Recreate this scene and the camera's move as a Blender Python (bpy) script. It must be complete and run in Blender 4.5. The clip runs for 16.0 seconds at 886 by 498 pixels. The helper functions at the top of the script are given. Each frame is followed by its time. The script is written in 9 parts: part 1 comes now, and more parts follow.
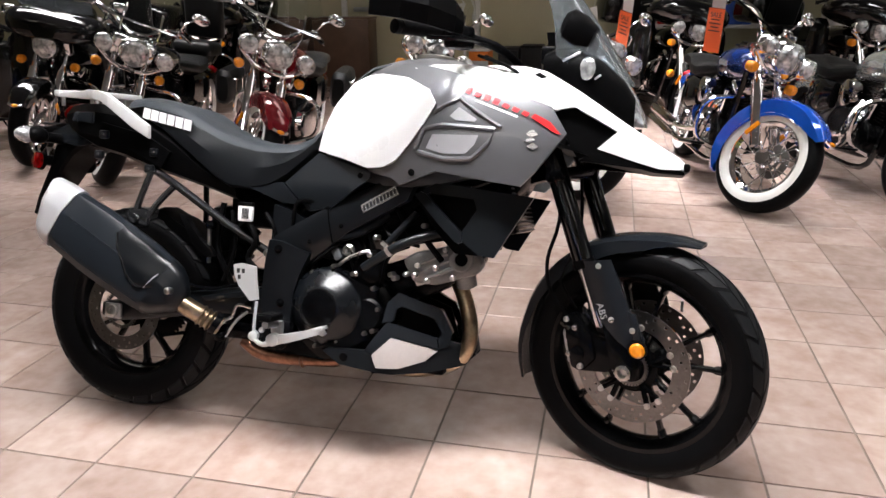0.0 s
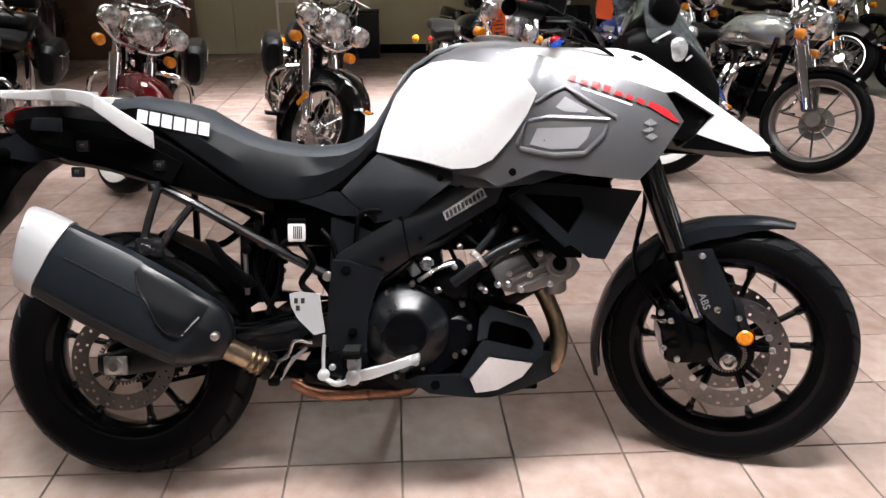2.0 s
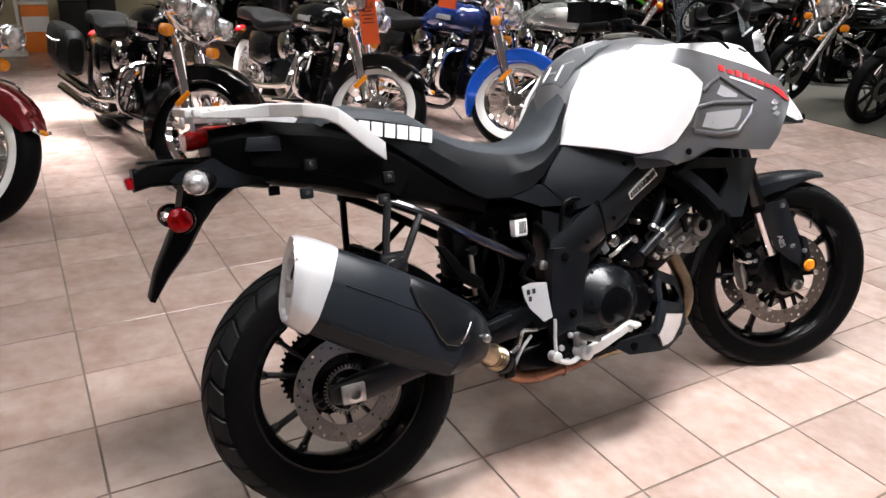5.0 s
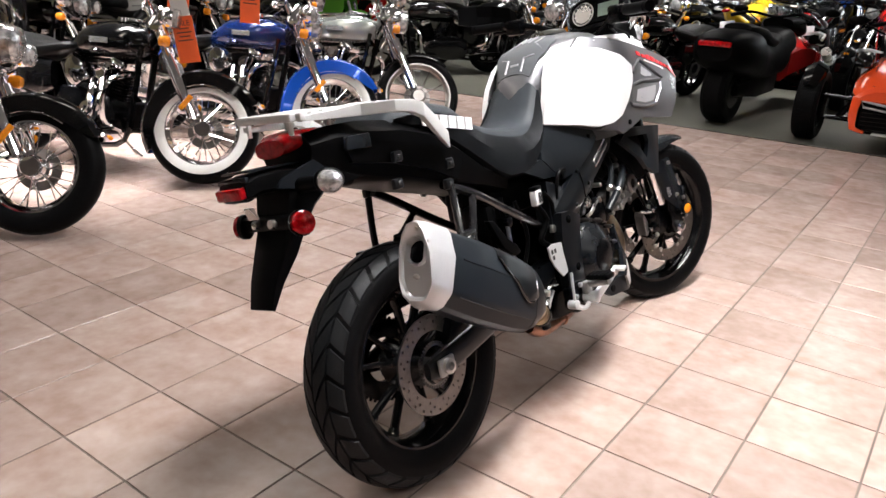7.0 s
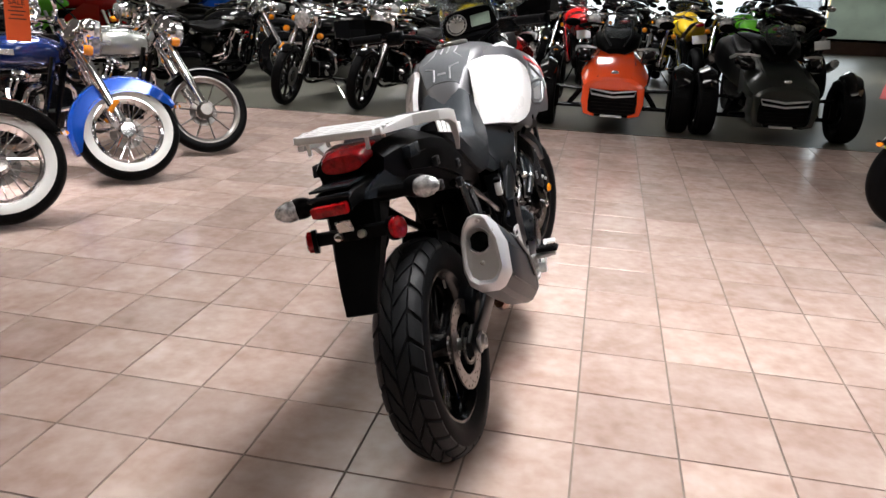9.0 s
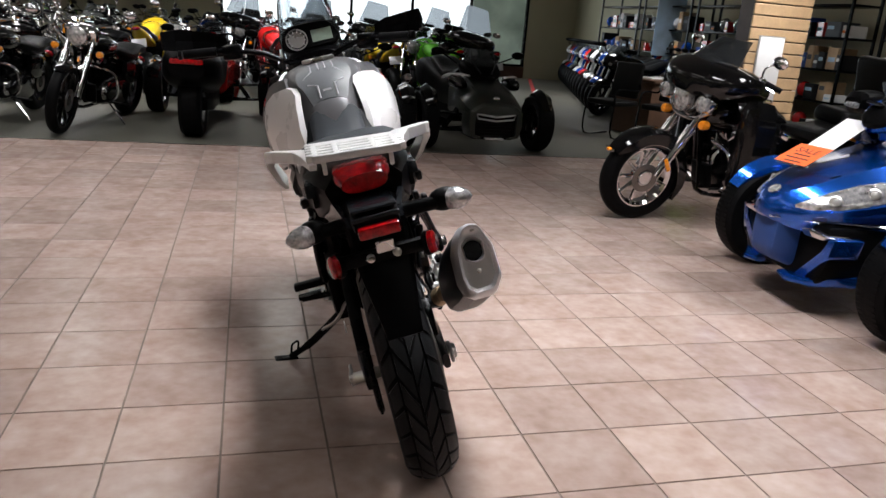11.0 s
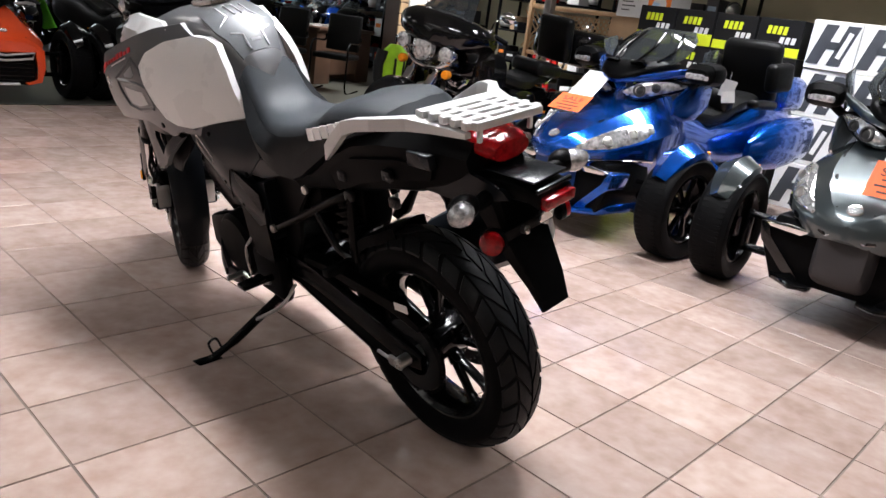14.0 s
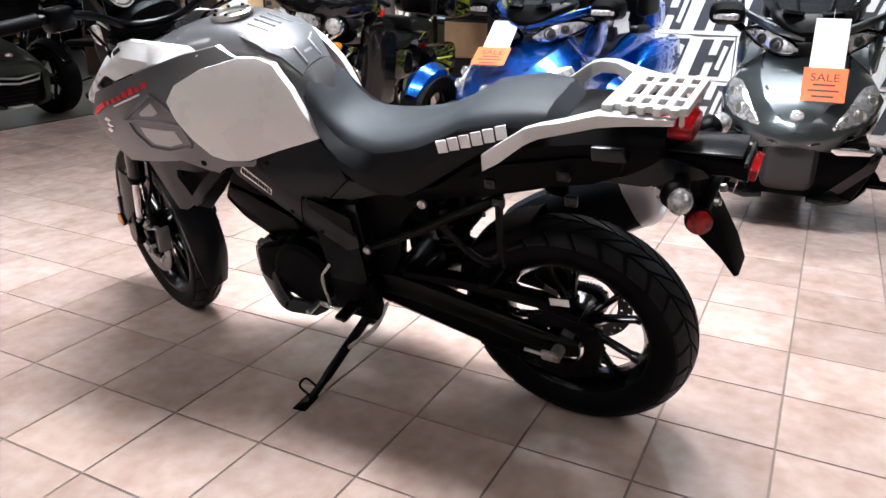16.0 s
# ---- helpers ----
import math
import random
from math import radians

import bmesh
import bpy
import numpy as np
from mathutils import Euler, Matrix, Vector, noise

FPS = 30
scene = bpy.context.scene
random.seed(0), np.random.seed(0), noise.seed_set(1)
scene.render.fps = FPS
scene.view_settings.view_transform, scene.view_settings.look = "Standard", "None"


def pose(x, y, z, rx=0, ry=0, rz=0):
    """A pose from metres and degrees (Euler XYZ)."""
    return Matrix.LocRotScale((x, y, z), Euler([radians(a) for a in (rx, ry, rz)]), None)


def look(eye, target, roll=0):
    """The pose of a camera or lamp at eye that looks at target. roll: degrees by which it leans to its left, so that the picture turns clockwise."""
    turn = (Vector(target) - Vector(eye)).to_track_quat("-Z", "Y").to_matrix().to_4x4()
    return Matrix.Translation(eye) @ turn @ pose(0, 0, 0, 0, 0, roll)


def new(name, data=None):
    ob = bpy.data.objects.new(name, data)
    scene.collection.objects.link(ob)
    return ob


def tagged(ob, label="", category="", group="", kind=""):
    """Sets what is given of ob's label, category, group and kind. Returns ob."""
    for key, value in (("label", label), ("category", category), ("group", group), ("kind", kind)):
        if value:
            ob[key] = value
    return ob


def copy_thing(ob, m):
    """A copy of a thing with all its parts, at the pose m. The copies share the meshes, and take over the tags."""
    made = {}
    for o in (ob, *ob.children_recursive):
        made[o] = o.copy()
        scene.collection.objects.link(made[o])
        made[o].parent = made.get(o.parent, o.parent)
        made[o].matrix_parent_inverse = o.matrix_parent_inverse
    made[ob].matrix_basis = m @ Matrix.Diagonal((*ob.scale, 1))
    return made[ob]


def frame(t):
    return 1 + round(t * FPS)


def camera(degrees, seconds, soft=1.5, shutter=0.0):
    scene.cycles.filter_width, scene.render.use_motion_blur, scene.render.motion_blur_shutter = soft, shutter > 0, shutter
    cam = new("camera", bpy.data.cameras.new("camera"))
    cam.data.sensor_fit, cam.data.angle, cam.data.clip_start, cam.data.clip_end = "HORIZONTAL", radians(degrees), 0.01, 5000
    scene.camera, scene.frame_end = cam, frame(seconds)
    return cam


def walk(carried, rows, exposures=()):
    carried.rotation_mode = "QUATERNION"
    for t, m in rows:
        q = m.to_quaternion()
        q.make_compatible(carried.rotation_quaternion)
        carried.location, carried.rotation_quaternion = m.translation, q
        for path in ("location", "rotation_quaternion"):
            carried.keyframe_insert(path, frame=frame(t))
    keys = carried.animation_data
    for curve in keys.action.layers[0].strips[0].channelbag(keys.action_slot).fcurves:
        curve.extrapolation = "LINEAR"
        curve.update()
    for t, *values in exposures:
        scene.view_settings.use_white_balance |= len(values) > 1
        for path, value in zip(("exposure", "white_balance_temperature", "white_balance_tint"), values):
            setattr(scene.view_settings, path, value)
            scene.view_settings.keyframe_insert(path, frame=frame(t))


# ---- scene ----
cam = camera(62.2, 16.0)
PATH = [
    (0, (2.451, 1.077, 1.281), (0.614, 0.652, 0.613), -0.5),
    (0.5, (2.417, 0.859, 1.252), (0.582, 0.489, 0.55), -0.9),
    (1, (2.295, 0.653, 1.255), (0.435, 0.391, 0.569), -0.0),
    (1.5, (2.243, 0.523, 1.249), (0.364, 0.439, 0.571), 0.7),
    (2, (2.274, 0.311, 1.31), (0.428, 0.434, 0.552), 0.2),
    (2.5, (2.287, 0.109, 1.337), (0.466, 0.327, 0.539), 0.9),
    (3, (2.231, -0.097, 1.315), (0.435, 0.289, 0.523), 1.1),
    (3.5, (2.188, -0.298, 1.306), (0.433, 0.27, 0.533), 2.9),
    (4, (2.138, -0.552, 1.328), (0.42, 0.152, 0.585), 2.2),
    (4.2, (2.11, -0.631, 1.343), (0.421, 0.13, 0.588), 2.1),
    (6.3, (1.78, -1.483, 1.301), (0.432, -0.2, 0.568), 2.4),
    (6.5, (1.74, -1.549, 1.291), (0.467, -0.185, 0.57), 2.2),
    (7, (1.582, -1.728, 1.284), (0.486, -0.214, 0.57), 2.0),
    (7.5, (1.441, -1.86, 1.297), (0.5, -0.251, 0.571), 2.0),
    (8, (1.264, -2.06, 1.306), (0.481, -0.361, 0.597), 1.1),
    (8.2, (1.207, -2.115, 1.309), (0.501, -0.384, 0.597), 0.8),
    (10.3, (0.359, -2.341, 1.267), (0.52, -0.445, 0.652), 2.2),
    (10.5, (0.291, -2.323, 1.26), (0.537, -0.435, 0.648), 1.5),
    (11, (0.078, -2.255, 1.239), (0.591, -0.41, 0.659), 4.6),
    (11.5, (-0.113, -2.221, 1.239), (0.557, -0.43, 0.654), 5.3),
    (12, (-0.342, -2.199, 1.242), (0.502, -0.481, 0.661), 5.9),
    (12.5, (-0.498, -2.135, 1.196), (0.47, -0.494, 0.589), 6.8),
    (13, (-0.646, -1.962, 1.144), (0.462, -0.441, 0.464), 6.7),
    (13.5, (-0.761, -1.784, 1.135), (0.497, -0.373, 0.484), 8.0),
    (14, (-0.873, -1.597, 1.137), (0.543, -0.32, 0.535), 8.0),
    (14.5, (-0.979, -1.443, 1.145), (0.507, -0.277, 0.49), 7.3),
    (15, (-1.052, -1.255, 1.132), (0.533, -0.2, 0.521), 5.6),
    (15.5, (-1.159, -1.076, 1.159), (0.491, -0.145, 0.519), 4.7),
    (16, (-1.271, -0.89, 1.179), (0.4, -0.037, 0.488), 0.5),
]
STOPS = ((0, -0.42, 6450, 10), (2, -0.50, 6450, 10), (4, -0.38, 6380, 10), (8, -0.22, 6550, 10), (10.5, -0.80, 6350, 10), (12, -0.80, 6420, 10), (13, -0.54, 6480, 10), (14, -0.28, 6250, 10), (15, -0.04, 6090, 9), (16, 0.08, 6060, 9))
walk(cam, [(t, look(eye, target, roll)) for t, eye, target, roll in PATH], exposures=STOPS)

# ---- world and exposure ----
world = bpy.data.worlds.new("daylight")
scene.world = world
world.use_nodes = True
wn = world.node_tree.nodes
sky = wn.new("ShaderNodeTexSky")
sky.sky_type, sky.sun_disc = "NISHITA", False
sky.sun_elevation, sky.sun_rotation = radians(35), radians(20)
world.node_tree.links.new(sky.outputs[0], wn["Background"].inputs[0])
wn["Background"].inputs[1].default_value = 0.12


# ---- materials ----
def mat(name, col, rough=0.5, metal=0.0, var=0.12, scale=7.0, fine=90.0, bump=0.08, coat=0.0, trans=0.0, ior=1.45, spec=0.5, emit=0.0, rvar=0.08, obvar=0.0, flake=0.0):
    m = bpy.data.materials.new(name)
    m.use_nodes = True
    nt = m.node_tree
    n, l = nt.nodes, nt.links
    p = n["Principled BSDF"]
    tc = n.new("ShaderNodeTexCoord")
    a, b = n.new("ShaderNodeTexNoise"), n.new("ShaderNodeTexNoise")
    a.inputs["Scale"].default_value, b.inputs["Scale"].default_value = scale, fine
    a.inputs["Detail"].default_value, b.inputs["Detail"].default_value = 4, 3
    for q in (a, b):
        l.new(tc.outputs["Object"], q.inputs["Vector"])
    s = n.new("ShaderNodeMath")
    s.operation = "MULTIPLY_ADD"
    l.new(b.outputs["Fac"], s.inputs[0])
    s.inputs[1].default_value = 0.4
    l.new(a.outputs["Fac"], s.inputs[2])
    r = n.new("ShaderNodeMapRange")
    r.inputs["From Min"].default_value, r.inputs["From Max"].default_value = 0.45, 0.95
    l.new(s.outputs[0], r.inputs["Value"])
    mx = n.new("ShaderNodeMix")
    mx.data_type = "RGBA"
    mx.inputs[6].default_value = (*[min(1, c * (1 - var)) for c in col], 1)
    mx.inputs[7].default_value = (*[min(1, c * (1 + var)) for c in col], 1)
    l.new(r.outputs[0], mx.inputs[0])
    out = mx.outputs[2]
    if obvar:
        oi, hv = n.new("ShaderNodeObjectInfo"), n.new("ShaderNodeHueSaturation")
        mr = n.new("ShaderNodeMapRange")
        mr.inputs["To Min"].default_value, mr.inputs["To Max"].default_value = 1 - obvar, 1 + obvar
        l.new(oi.outputs["Random"], mr.inputs["Value"])
        l.new(mr.outputs[0], hv.inputs["Value"])
        l.new(out, hv.inputs["Color"])
        out = hv.outputs[0]
    l.new(out, p.inputs["Base Color"])
    rr = n.new("ShaderNodeMapRange")
    rr.inputs["To Min"].default_value, rr.inputs["To Max"].default_value = max(0.01, rough - rvar * rough * 2), min(1, rough + rvar * rough * 2)
    l.new(a.outputs["Fac"], rr.inputs["Value"])
    l.new(rr.outputs[0], p.inputs["Roughness"])
    p.inputs["Metallic"].default_value = metal
    p.inputs["Specular IOR Level"].default_value = spec
    p.inputs["Coat Weight"].default_value = coat
    p.inputs["Coat Roughness"].default_value = 0.04
    p.inputs["Transmission Weight"].default_value = trans
    p.inputs["IOR"].default_value = ior
    if emit:
        l.new(out, p.inputs["Emission Color"])
        p.inputs["Emission Strength"].default_value = emit
    if bump:
        bp = n.new("ShaderNodeBump")
        bp.inputs["Strength"].default_value, bp.inputs["Distance"].default_value = bump, 0.002
        l.new(b.outputs["Fac"], bp.inputs["Height"])
        l.new(bp.outputs[0], p.inputs["Normal"])
    return m


def tile_mat(island):
    """Glazed porcelain tile: pinkish beige, clouded, a shade of its own for each tile."""
    m = bpy.data.materials.new("floor_tile")
    m.use_nodes = True
    n, l = m.node_tree.nodes, m.node_tree.links
    p = n["Principled BSDF"]
    geo = n.new("ShaderNodeNewGeometry")
    oi = n.new("ShaderNodeObjectInfo")
    rnd = geo.outputs["Random Per Island"] if island else oi.outputs["Random"]
    pos = n.new("ShaderNodeVectorMath")
    pos.operation = "MULTIPLY_ADD"
    l.new(rnd, pos.inputs[0])
    pos.inputs[1].default_value = (37, 53, 11)
    l.new(geo.outputs["Position"], pos.inputs[2])
    big, mid = n.new("ShaderNodeTexNoise"), n.new("ShaderNodeTexNoise")
    for q, sc, d, rg in ((big, 6, 3.5, 0.5), (mid, 19, 2.5, 0.5)):
        q.inputs["Scale"].default_value, q.inputs["Detail"].default_value, q.inputs["Roughness"].default_value = sc, d, rg
        l.new(pos.outputs[0], q.inputs["Vector"])
    half, ad, fac = n.new("ShaderNodeMath"), n.new("ShaderNodeMath"), n.new("ShaderNodeMapRange")
    half.operation, ad.operation = "MULTIPLY", "MULTIPLY_ADD"
    l.new(mid.outputs["Fac"], half.inputs[0])
    half.inputs[1].default_value = 0.4
    l.new(big.outputs["Fac"], ad.inputs[0])
    ad.inputs[1].default_value = 0.6
    l.new(half.outputs[0], ad.inputs[2])
    fac.inputs["From Min"].default_value, fac.inputs["From Max"].default_value = 0.33, 0.69
    l.new(ad.outputs[0], fac.inputs["Value"])
    ramp = n.new("ShaderNodeMix")
    ramp.data_type = "RGBA"
    ramp.inputs[6].default_value = (0.295, 0.203, 0.168, 1)
    ramp.inputs[7].default_value = (0.425, 0.333, 0.294, 1)
    l.new(fac.outputs[0], ramp.inputs[0])
    hv = n.new("ShaderNodeHueSaturation")
    mr = n.new("ShaderNodeMapRange")
    mr.inputs["To Min"].default_value, mr.inputs["To Max"].default_value = 0.86, 1.1
    l.new(rnd, mr.inputs["Value"])
    l.new(mr.outputs[0], hv.inputs["Value"])
    l.new(ramp.outputs[2], hv.inputs["Color"])
    l.new(hv.outputs[0], p.inputs["Base Color"])
    rr = n.new("ShaderNodeMapRange")
    rr.inputs["To Min"].default_value, rr.inputs["To Max"].default_value = 0.17, 0.235
    p.inputs["Specular IOR Level"].default_value = 0.5
    l.new(mid.outputs["Fac"], rr.inputs["Value"])
    l.new(rr.outputs[0], p.inputs["Roughness"])
    bp = n.new("ShaderNodeBump")
    bp.inputs["Strength"].default_value, bp.inputs["Distance"].default_value = 0.05, 0.001
    l.new(mid.outputs["Fac"], bp.inputs["Height"])
    l.new(bp.outputs[0], p.inputs["Normal"])
    return m


M_TILE, M_TILE_FAR = tile_mat(False), tile_mat(True)
M_GROUT = mat("grout", (0.15, 0.115, 0.095), 0.9, var=0.3, scale=3, bump=0.4)
M_DARKFLOOR = mat("sealed_dark_floor", (0.072, 0.069, 0.055), 0.38, var=0.3, scale=0.8, fine=25, bump=0.15, spec=0.35)
M_WALL = mat("olive_wall_paint", (0.48, 0.45, 0.31), 0.75, var=0.06, scale=1.2, bump=0.15)
M_WALLW = mat("white_wall_paint", (0.72, 0.71, 0.66), 0.75, var=0.05, scale=1.2, bump=0.15)
# ceiling is out of view; its grey is kept dark to cut bounce light
M_CEIL = mat("darkened_ceiling", (0.22, 0.22, 0.21), 0.9, var=0.08, bump=0.3)
M_TROFFER = mat("lamp_diffuser", (1.0, 0.95, 0.88), 0.5, var=0.0, bump=0, emit=4.5)
M_WINDOW = mat("daylit_glass", (0.93, 0.97, 1.0), 0.3, var=0.05, scale=0.5, bump=0, emit=2.6)
M_GREENVIEW = mat("dim_green_view", (0.40, 0.47, 0.38), 0.5, var=0.5, scale=0.9, bump=0, emit=0.35)
M_WHITEP = mat("white_gloss_paint", (0.72, 0.72, 0.72), 0.28, coat=0.4, var=0.02, bump=0.01)
M_GREYP = mat("titanium_grey_paint", (0.135, 0.135, 0.142), 0.35, rvar=0.05, metal=0.55, coat=0.5, var=0.05, fine=600, bump=0.02)
M_DKPLAST = mat("dark_grey_plastic", (0.0064, 0.0078, 0.0096), 0.31, var=0.15, fine=500, bump=0.05, spec=0.27)
M_BLKPLAST = mat("black_plastic", (0.0016, 0.0016, 0.0018), 0.42, var=0.2, fine=400, bump=0.12, spec=0.06)
M_BLKGLOSS = mat("black_gloss_paint", (0.003, 0.003, 0.0033), 0.10, coat=0.35, var=0.2, bump=0.0, spec=0.35)
M_BLKMET = mat("black_painted_metal", (0.0014, 0.0015, 0.0019), 0.26, rvar=0.06, metal=0.0, var=0.2, bump=0.05, spec=0.13)
M_GUNMETAL = mat("blue_grey_plastic", (0.0085, 0.0100, 0.0124), 0.25, rvar=0.06, var=0.1, fine=500, bump=0.03, spec=0.27)
M_CAN = mat("slate_silencer_paint", (0.0092, 0.0116, 0.0150), 0.36, rvar=0.05, var=0.1, fine=500, bump=0.03, spec=0.21)
M_SATIN = mat("satin_black_alloy", (0.0026, 0.0034, 0.0046), 0.32, rvar=0.06, var=0.15, fine=300, bump=0.03, spec=0.38)
M_CLUTCH = mat("brushed_black_alloy", (0.0030, 0.0038, 0.0050), 0.27, rvar=0.05, var=0.15, fine=300, bump=0.03, spec=0.42)
M_VENT = mat("silver_grey_paint", (0.36, 0.36, 0.375), 0.33, rvar=0.06, metal=0.3, coat=0.5, var=0.05, fine=600, bump=0.02)
M_TUBE = mat("black_powder_coat", (0.009, 0.009, 0.010), 0.22, rvar=0.05, coat=0.5, var=0.1, bump=0.03, spec=0.5)
M_CAP = mat("brushed_silver_cap", (0.60, 0.60, 0.615), 0.30, rvar=0.05, metal=0.5, var=0.05, fine=400, bump=0.03)
M_SEAT = mat("grey_seat_vinyl", (0.030, 0.0345, 0.0395), 0.5, var=0.12, fine=700, bump=0.25, spec=0.2)
M_SEATSIDE = mat("dark_seat_vinyl", (0.0046, 0.0054, 0.0066), 0.46, var=0.12, fine=700, bump=0.25, spec=0.15)
M_PAD = mat("tank_pad_vinyl", (0.075, 0.08, 0.085), 0.4, var=0.1, bump=0.05)
M_INSERT = mat("pale_grey_panel", (0.42, 0.38, 0.36), 0.4, var=0.08, bump=0.02)
M_NAVY = mat("navy_paint", (0.004, 0.018, 0.10), 0.14, metal=0.3, coat=0.9, var=0.08, bump=0)
M_RUBBER = mat("tyre_rubber", (0.0026, 0.0026, 0.0029), 0.52, var=0.25, scale=9, fine=140, bump=0.2, spec=0.07)
# paler than tyre_rubber, so the groove shade lies in the colour contrast
M_TREAD = mat("tyre_tread_rubber", (0.0066, 0.0070, 0.0078), 0.46, var=0.3, scale=14, fine=160, bump=0.3, spec=0.18)
M_RIM = mat("black_gloss_alloy", (0.0025, 0.0025, 0.0028), 0.16, metal=0.0, coat=0.0, var=0.1, bump=0, spec=0.30)
M_STEEL = mat("brushed_steel", (0.56, 0.55, 0.53), 0.28, metal=1, var=0.12, fine=200, bump=0.06)
M_DISC = mat("brake_disc_steel", (0.21, 0.197, 0.185), 0.30, metal=1, var=0.3, fine=150, bump=0.08)
M_CHROME = mat("chrome", (0.78, 0.78, 0.79), 0.07, metal=1, var=0.04, bump=0)
M_ALU = mat("cast_aluminium", (0.42, 0.42, 0.42), 0.42, metal=0.85, var=0.15, fine=180, bump=0.2)
M_SILVERPAINT = mat("satin_silver_paint", (0.62, 0.63, 0.63), 0.33, metal=0.5, var=0.05, fine=300, bump=0.03)
M_RACK = mat("cast_silver_white_rack", (0.58, 0.58, 0.575), 0.38, metal=0.25, var=0.04, fine=260, bump=0.08)
M_HEADER = mat("heat_tinted_steel", (0.38, 0.29, 0.19), 0.3, metal=1, var=0.45, scale=14, bump=0.05)
M_HEAD = mat("cast_grey_alloy", (0.20, 0.195, 0.19), 0.5, metal=0.5, var=0.25, fine=180, bump=0.3)
M_COPPER = mat("copper_tinted_steel", (0.25, 0.125, 0.08), 0.30, metal=1, var=0.45, scale=16, bump=0.05)
M_RED = mat("red_lens", (0.26, 0.002, 0.004), 0.09, var=0.6, scale=45, fine=120, bump=0.7, spec=0.45)
M_REDTXT = mat("red_decal", (0.62, 0.02, 0.025), 0.3, var=0.03, bump=0)
M_WHITETXT = mat("white_decal", (0.78, 0.78, 0.78), 0.4, var=0.03, bump=0)
M_SILVERTXT = mat("silver_emblem", (0.7, 0.7, 0.7), 0.25, metal=0.8, var=0.05, bump=0)
M_AMBER = mat("amber_lens", (0.75, 0.24, 0.01), 0.15, coat=0.5, var=0.25, scale=80, fine=300, bump=0.5)
M_CLEAR = mat("clear_lamp_lens", (0.42, 0.42, 0.43), 0.10, metal=0.5, coat=0.8, var=0.7, scale=60, fine=160, bump=0.8)
M_LAMP = mat("headlamp_reflector", (0.66, 0.66, 0.68), 0.08, metal=0.7, coat=0.8, var=0.7, scale=34, fine=60, bump=1.0)
M_SMOKE = mat("smoked_screen", (0.42, 0.46, 0.48), 0.05, var=0.1, bump=0, trans=0.9, ior=1.15, coat=0.2)
M_CHINGREY = mat("matt_brown_grey_panel", (0.022, 0.020, 0.021), 0.5, var=0.1, bump=0.05)
M_TINT = mat("tinted_screen", (0.16, 0.17, 0.18), 0.03, var=0.0, bump=0, trans=0.9, ior=1.25)
M_DARKSCREEN = mat("dark_tinted_screen", (0.11, 0.12, 0.125), 0.04, var=0.1, bump=0, trans=0.85, ior=1.25)
M_SCREEN = mat("clear_screen", (0.92, 0.95, 0.95), 0.02, var=0.0, bump=0, trans=1.0, ior=1.2)
M_LABEL = mat("paper_label", (0.70, 0.70, 0.69), 0.6, var=0.06, bump=0)
M_ORANGETAG = mat("orange_card", (0.85, 0.13, 0.03), 0.6, var=0.05, bump=0)
M_INK = mat("black_ink", (0.02, 0.02, 0.02), 0.6, var=0.05, bump=0)
M_BLUEP = mat("bright_blue_paint", (0.008, 0.085, 0.50), 0.16, metal=0.35, coat=0.9, var=0.08, bump=0)
M_BLUEM = mat("blue_metallic_paint", (0.002, 0.074, 0.40), 0.26, rvar=0.03, metal=0.8, coat=1.0, var=0.08, fine=500, bump=0.01)
M_BLUEMATT = mat("matt_blue_panel", (0.012, 0.045, 0.17), 0.5, var=0.1, bump=0.03)
M_DKGREYM = mat("dark_green_grey_metallic", (0.060, 0.074, 0.078), 0.30, rvar=0.04, metal=0.7, coat=1.0, var=0.08, fine=500, bump=0.01)
M_ORANGEP = mat("orange_red_paint", (0.78, 0.075, 0.015), 0.2, coat=0.9, var=0.05, bump=0)
M_BURG = mat("burgundy_paint", (0.16, 0.006, 0.012), 0.14, metal=0.3, coat=0.9, var=0.1, bump=0)
M_REDP = mat("red_paint", (0.42, 0.012, 0.012), 0.16, coat=0.9, var=0.08, bump=0)
M_YELLOWP = mat("yellow_paint", (0.72, 0.48, 0.02), 0.2, coat=0.8, var=0.05, bump=0)
M_GREENP = mat("green_paint", (0.12, 0.45, 0.03), 0.2, coat=0.8, var=0.05, bump=0)
M_SILVERP = mat("silver_metallic_paint", (0.46, 0.48, 0.46), 0.22, metal=0.7, coat=0.8, var=0.06, bump=0)
M_BLKMATTE = mat("satin_black_bodywork", (0.020, 0.024, 0.020), 0.3, metal=0.4, coat=0.4, var=0.1, bump=0)
M_WHITEWALL = mat("whitewall_rubber", (0.74, 0.74, 0.72), 0.55, var=0.05, bump=0.05)
M_LEATHER = mat("black_leather", (0.004, 0.004, 0.004), 0.4, var=0.2, fine=300, bump=0.35, spec=0.16)
M_WOOD = mat("tan_slat_board", (0.46, 0.31, 0.17), 0.6, var=0.18, scale=4, fine=40, bump=0.2)
M_DKWOOD = mat("dark_wood_veneer", (0.10, 0.055, 0.035), 0.4, var=0.25, scale=5, bump=0.1)
M_WHITEBOX = mat("white_carton", (0.72, 0.73, 0.73), 0.6, var=0.05, bump=0.05)
M_BLACKBOX = mat("black_carton", (0.01, 0.01, 0.011), 0.5, var=0.1, bump=0.05, spec=0.25)
M_YELBOX = mat("acid_yellow_print", (0.62, 0.72, 0.02), 0.55, var=0.04, bump=0)
M_KRAFT = mat("kraft_carton", (0.42, 0.29, 0.17), 0.75, var=0.12, bump=0.1)
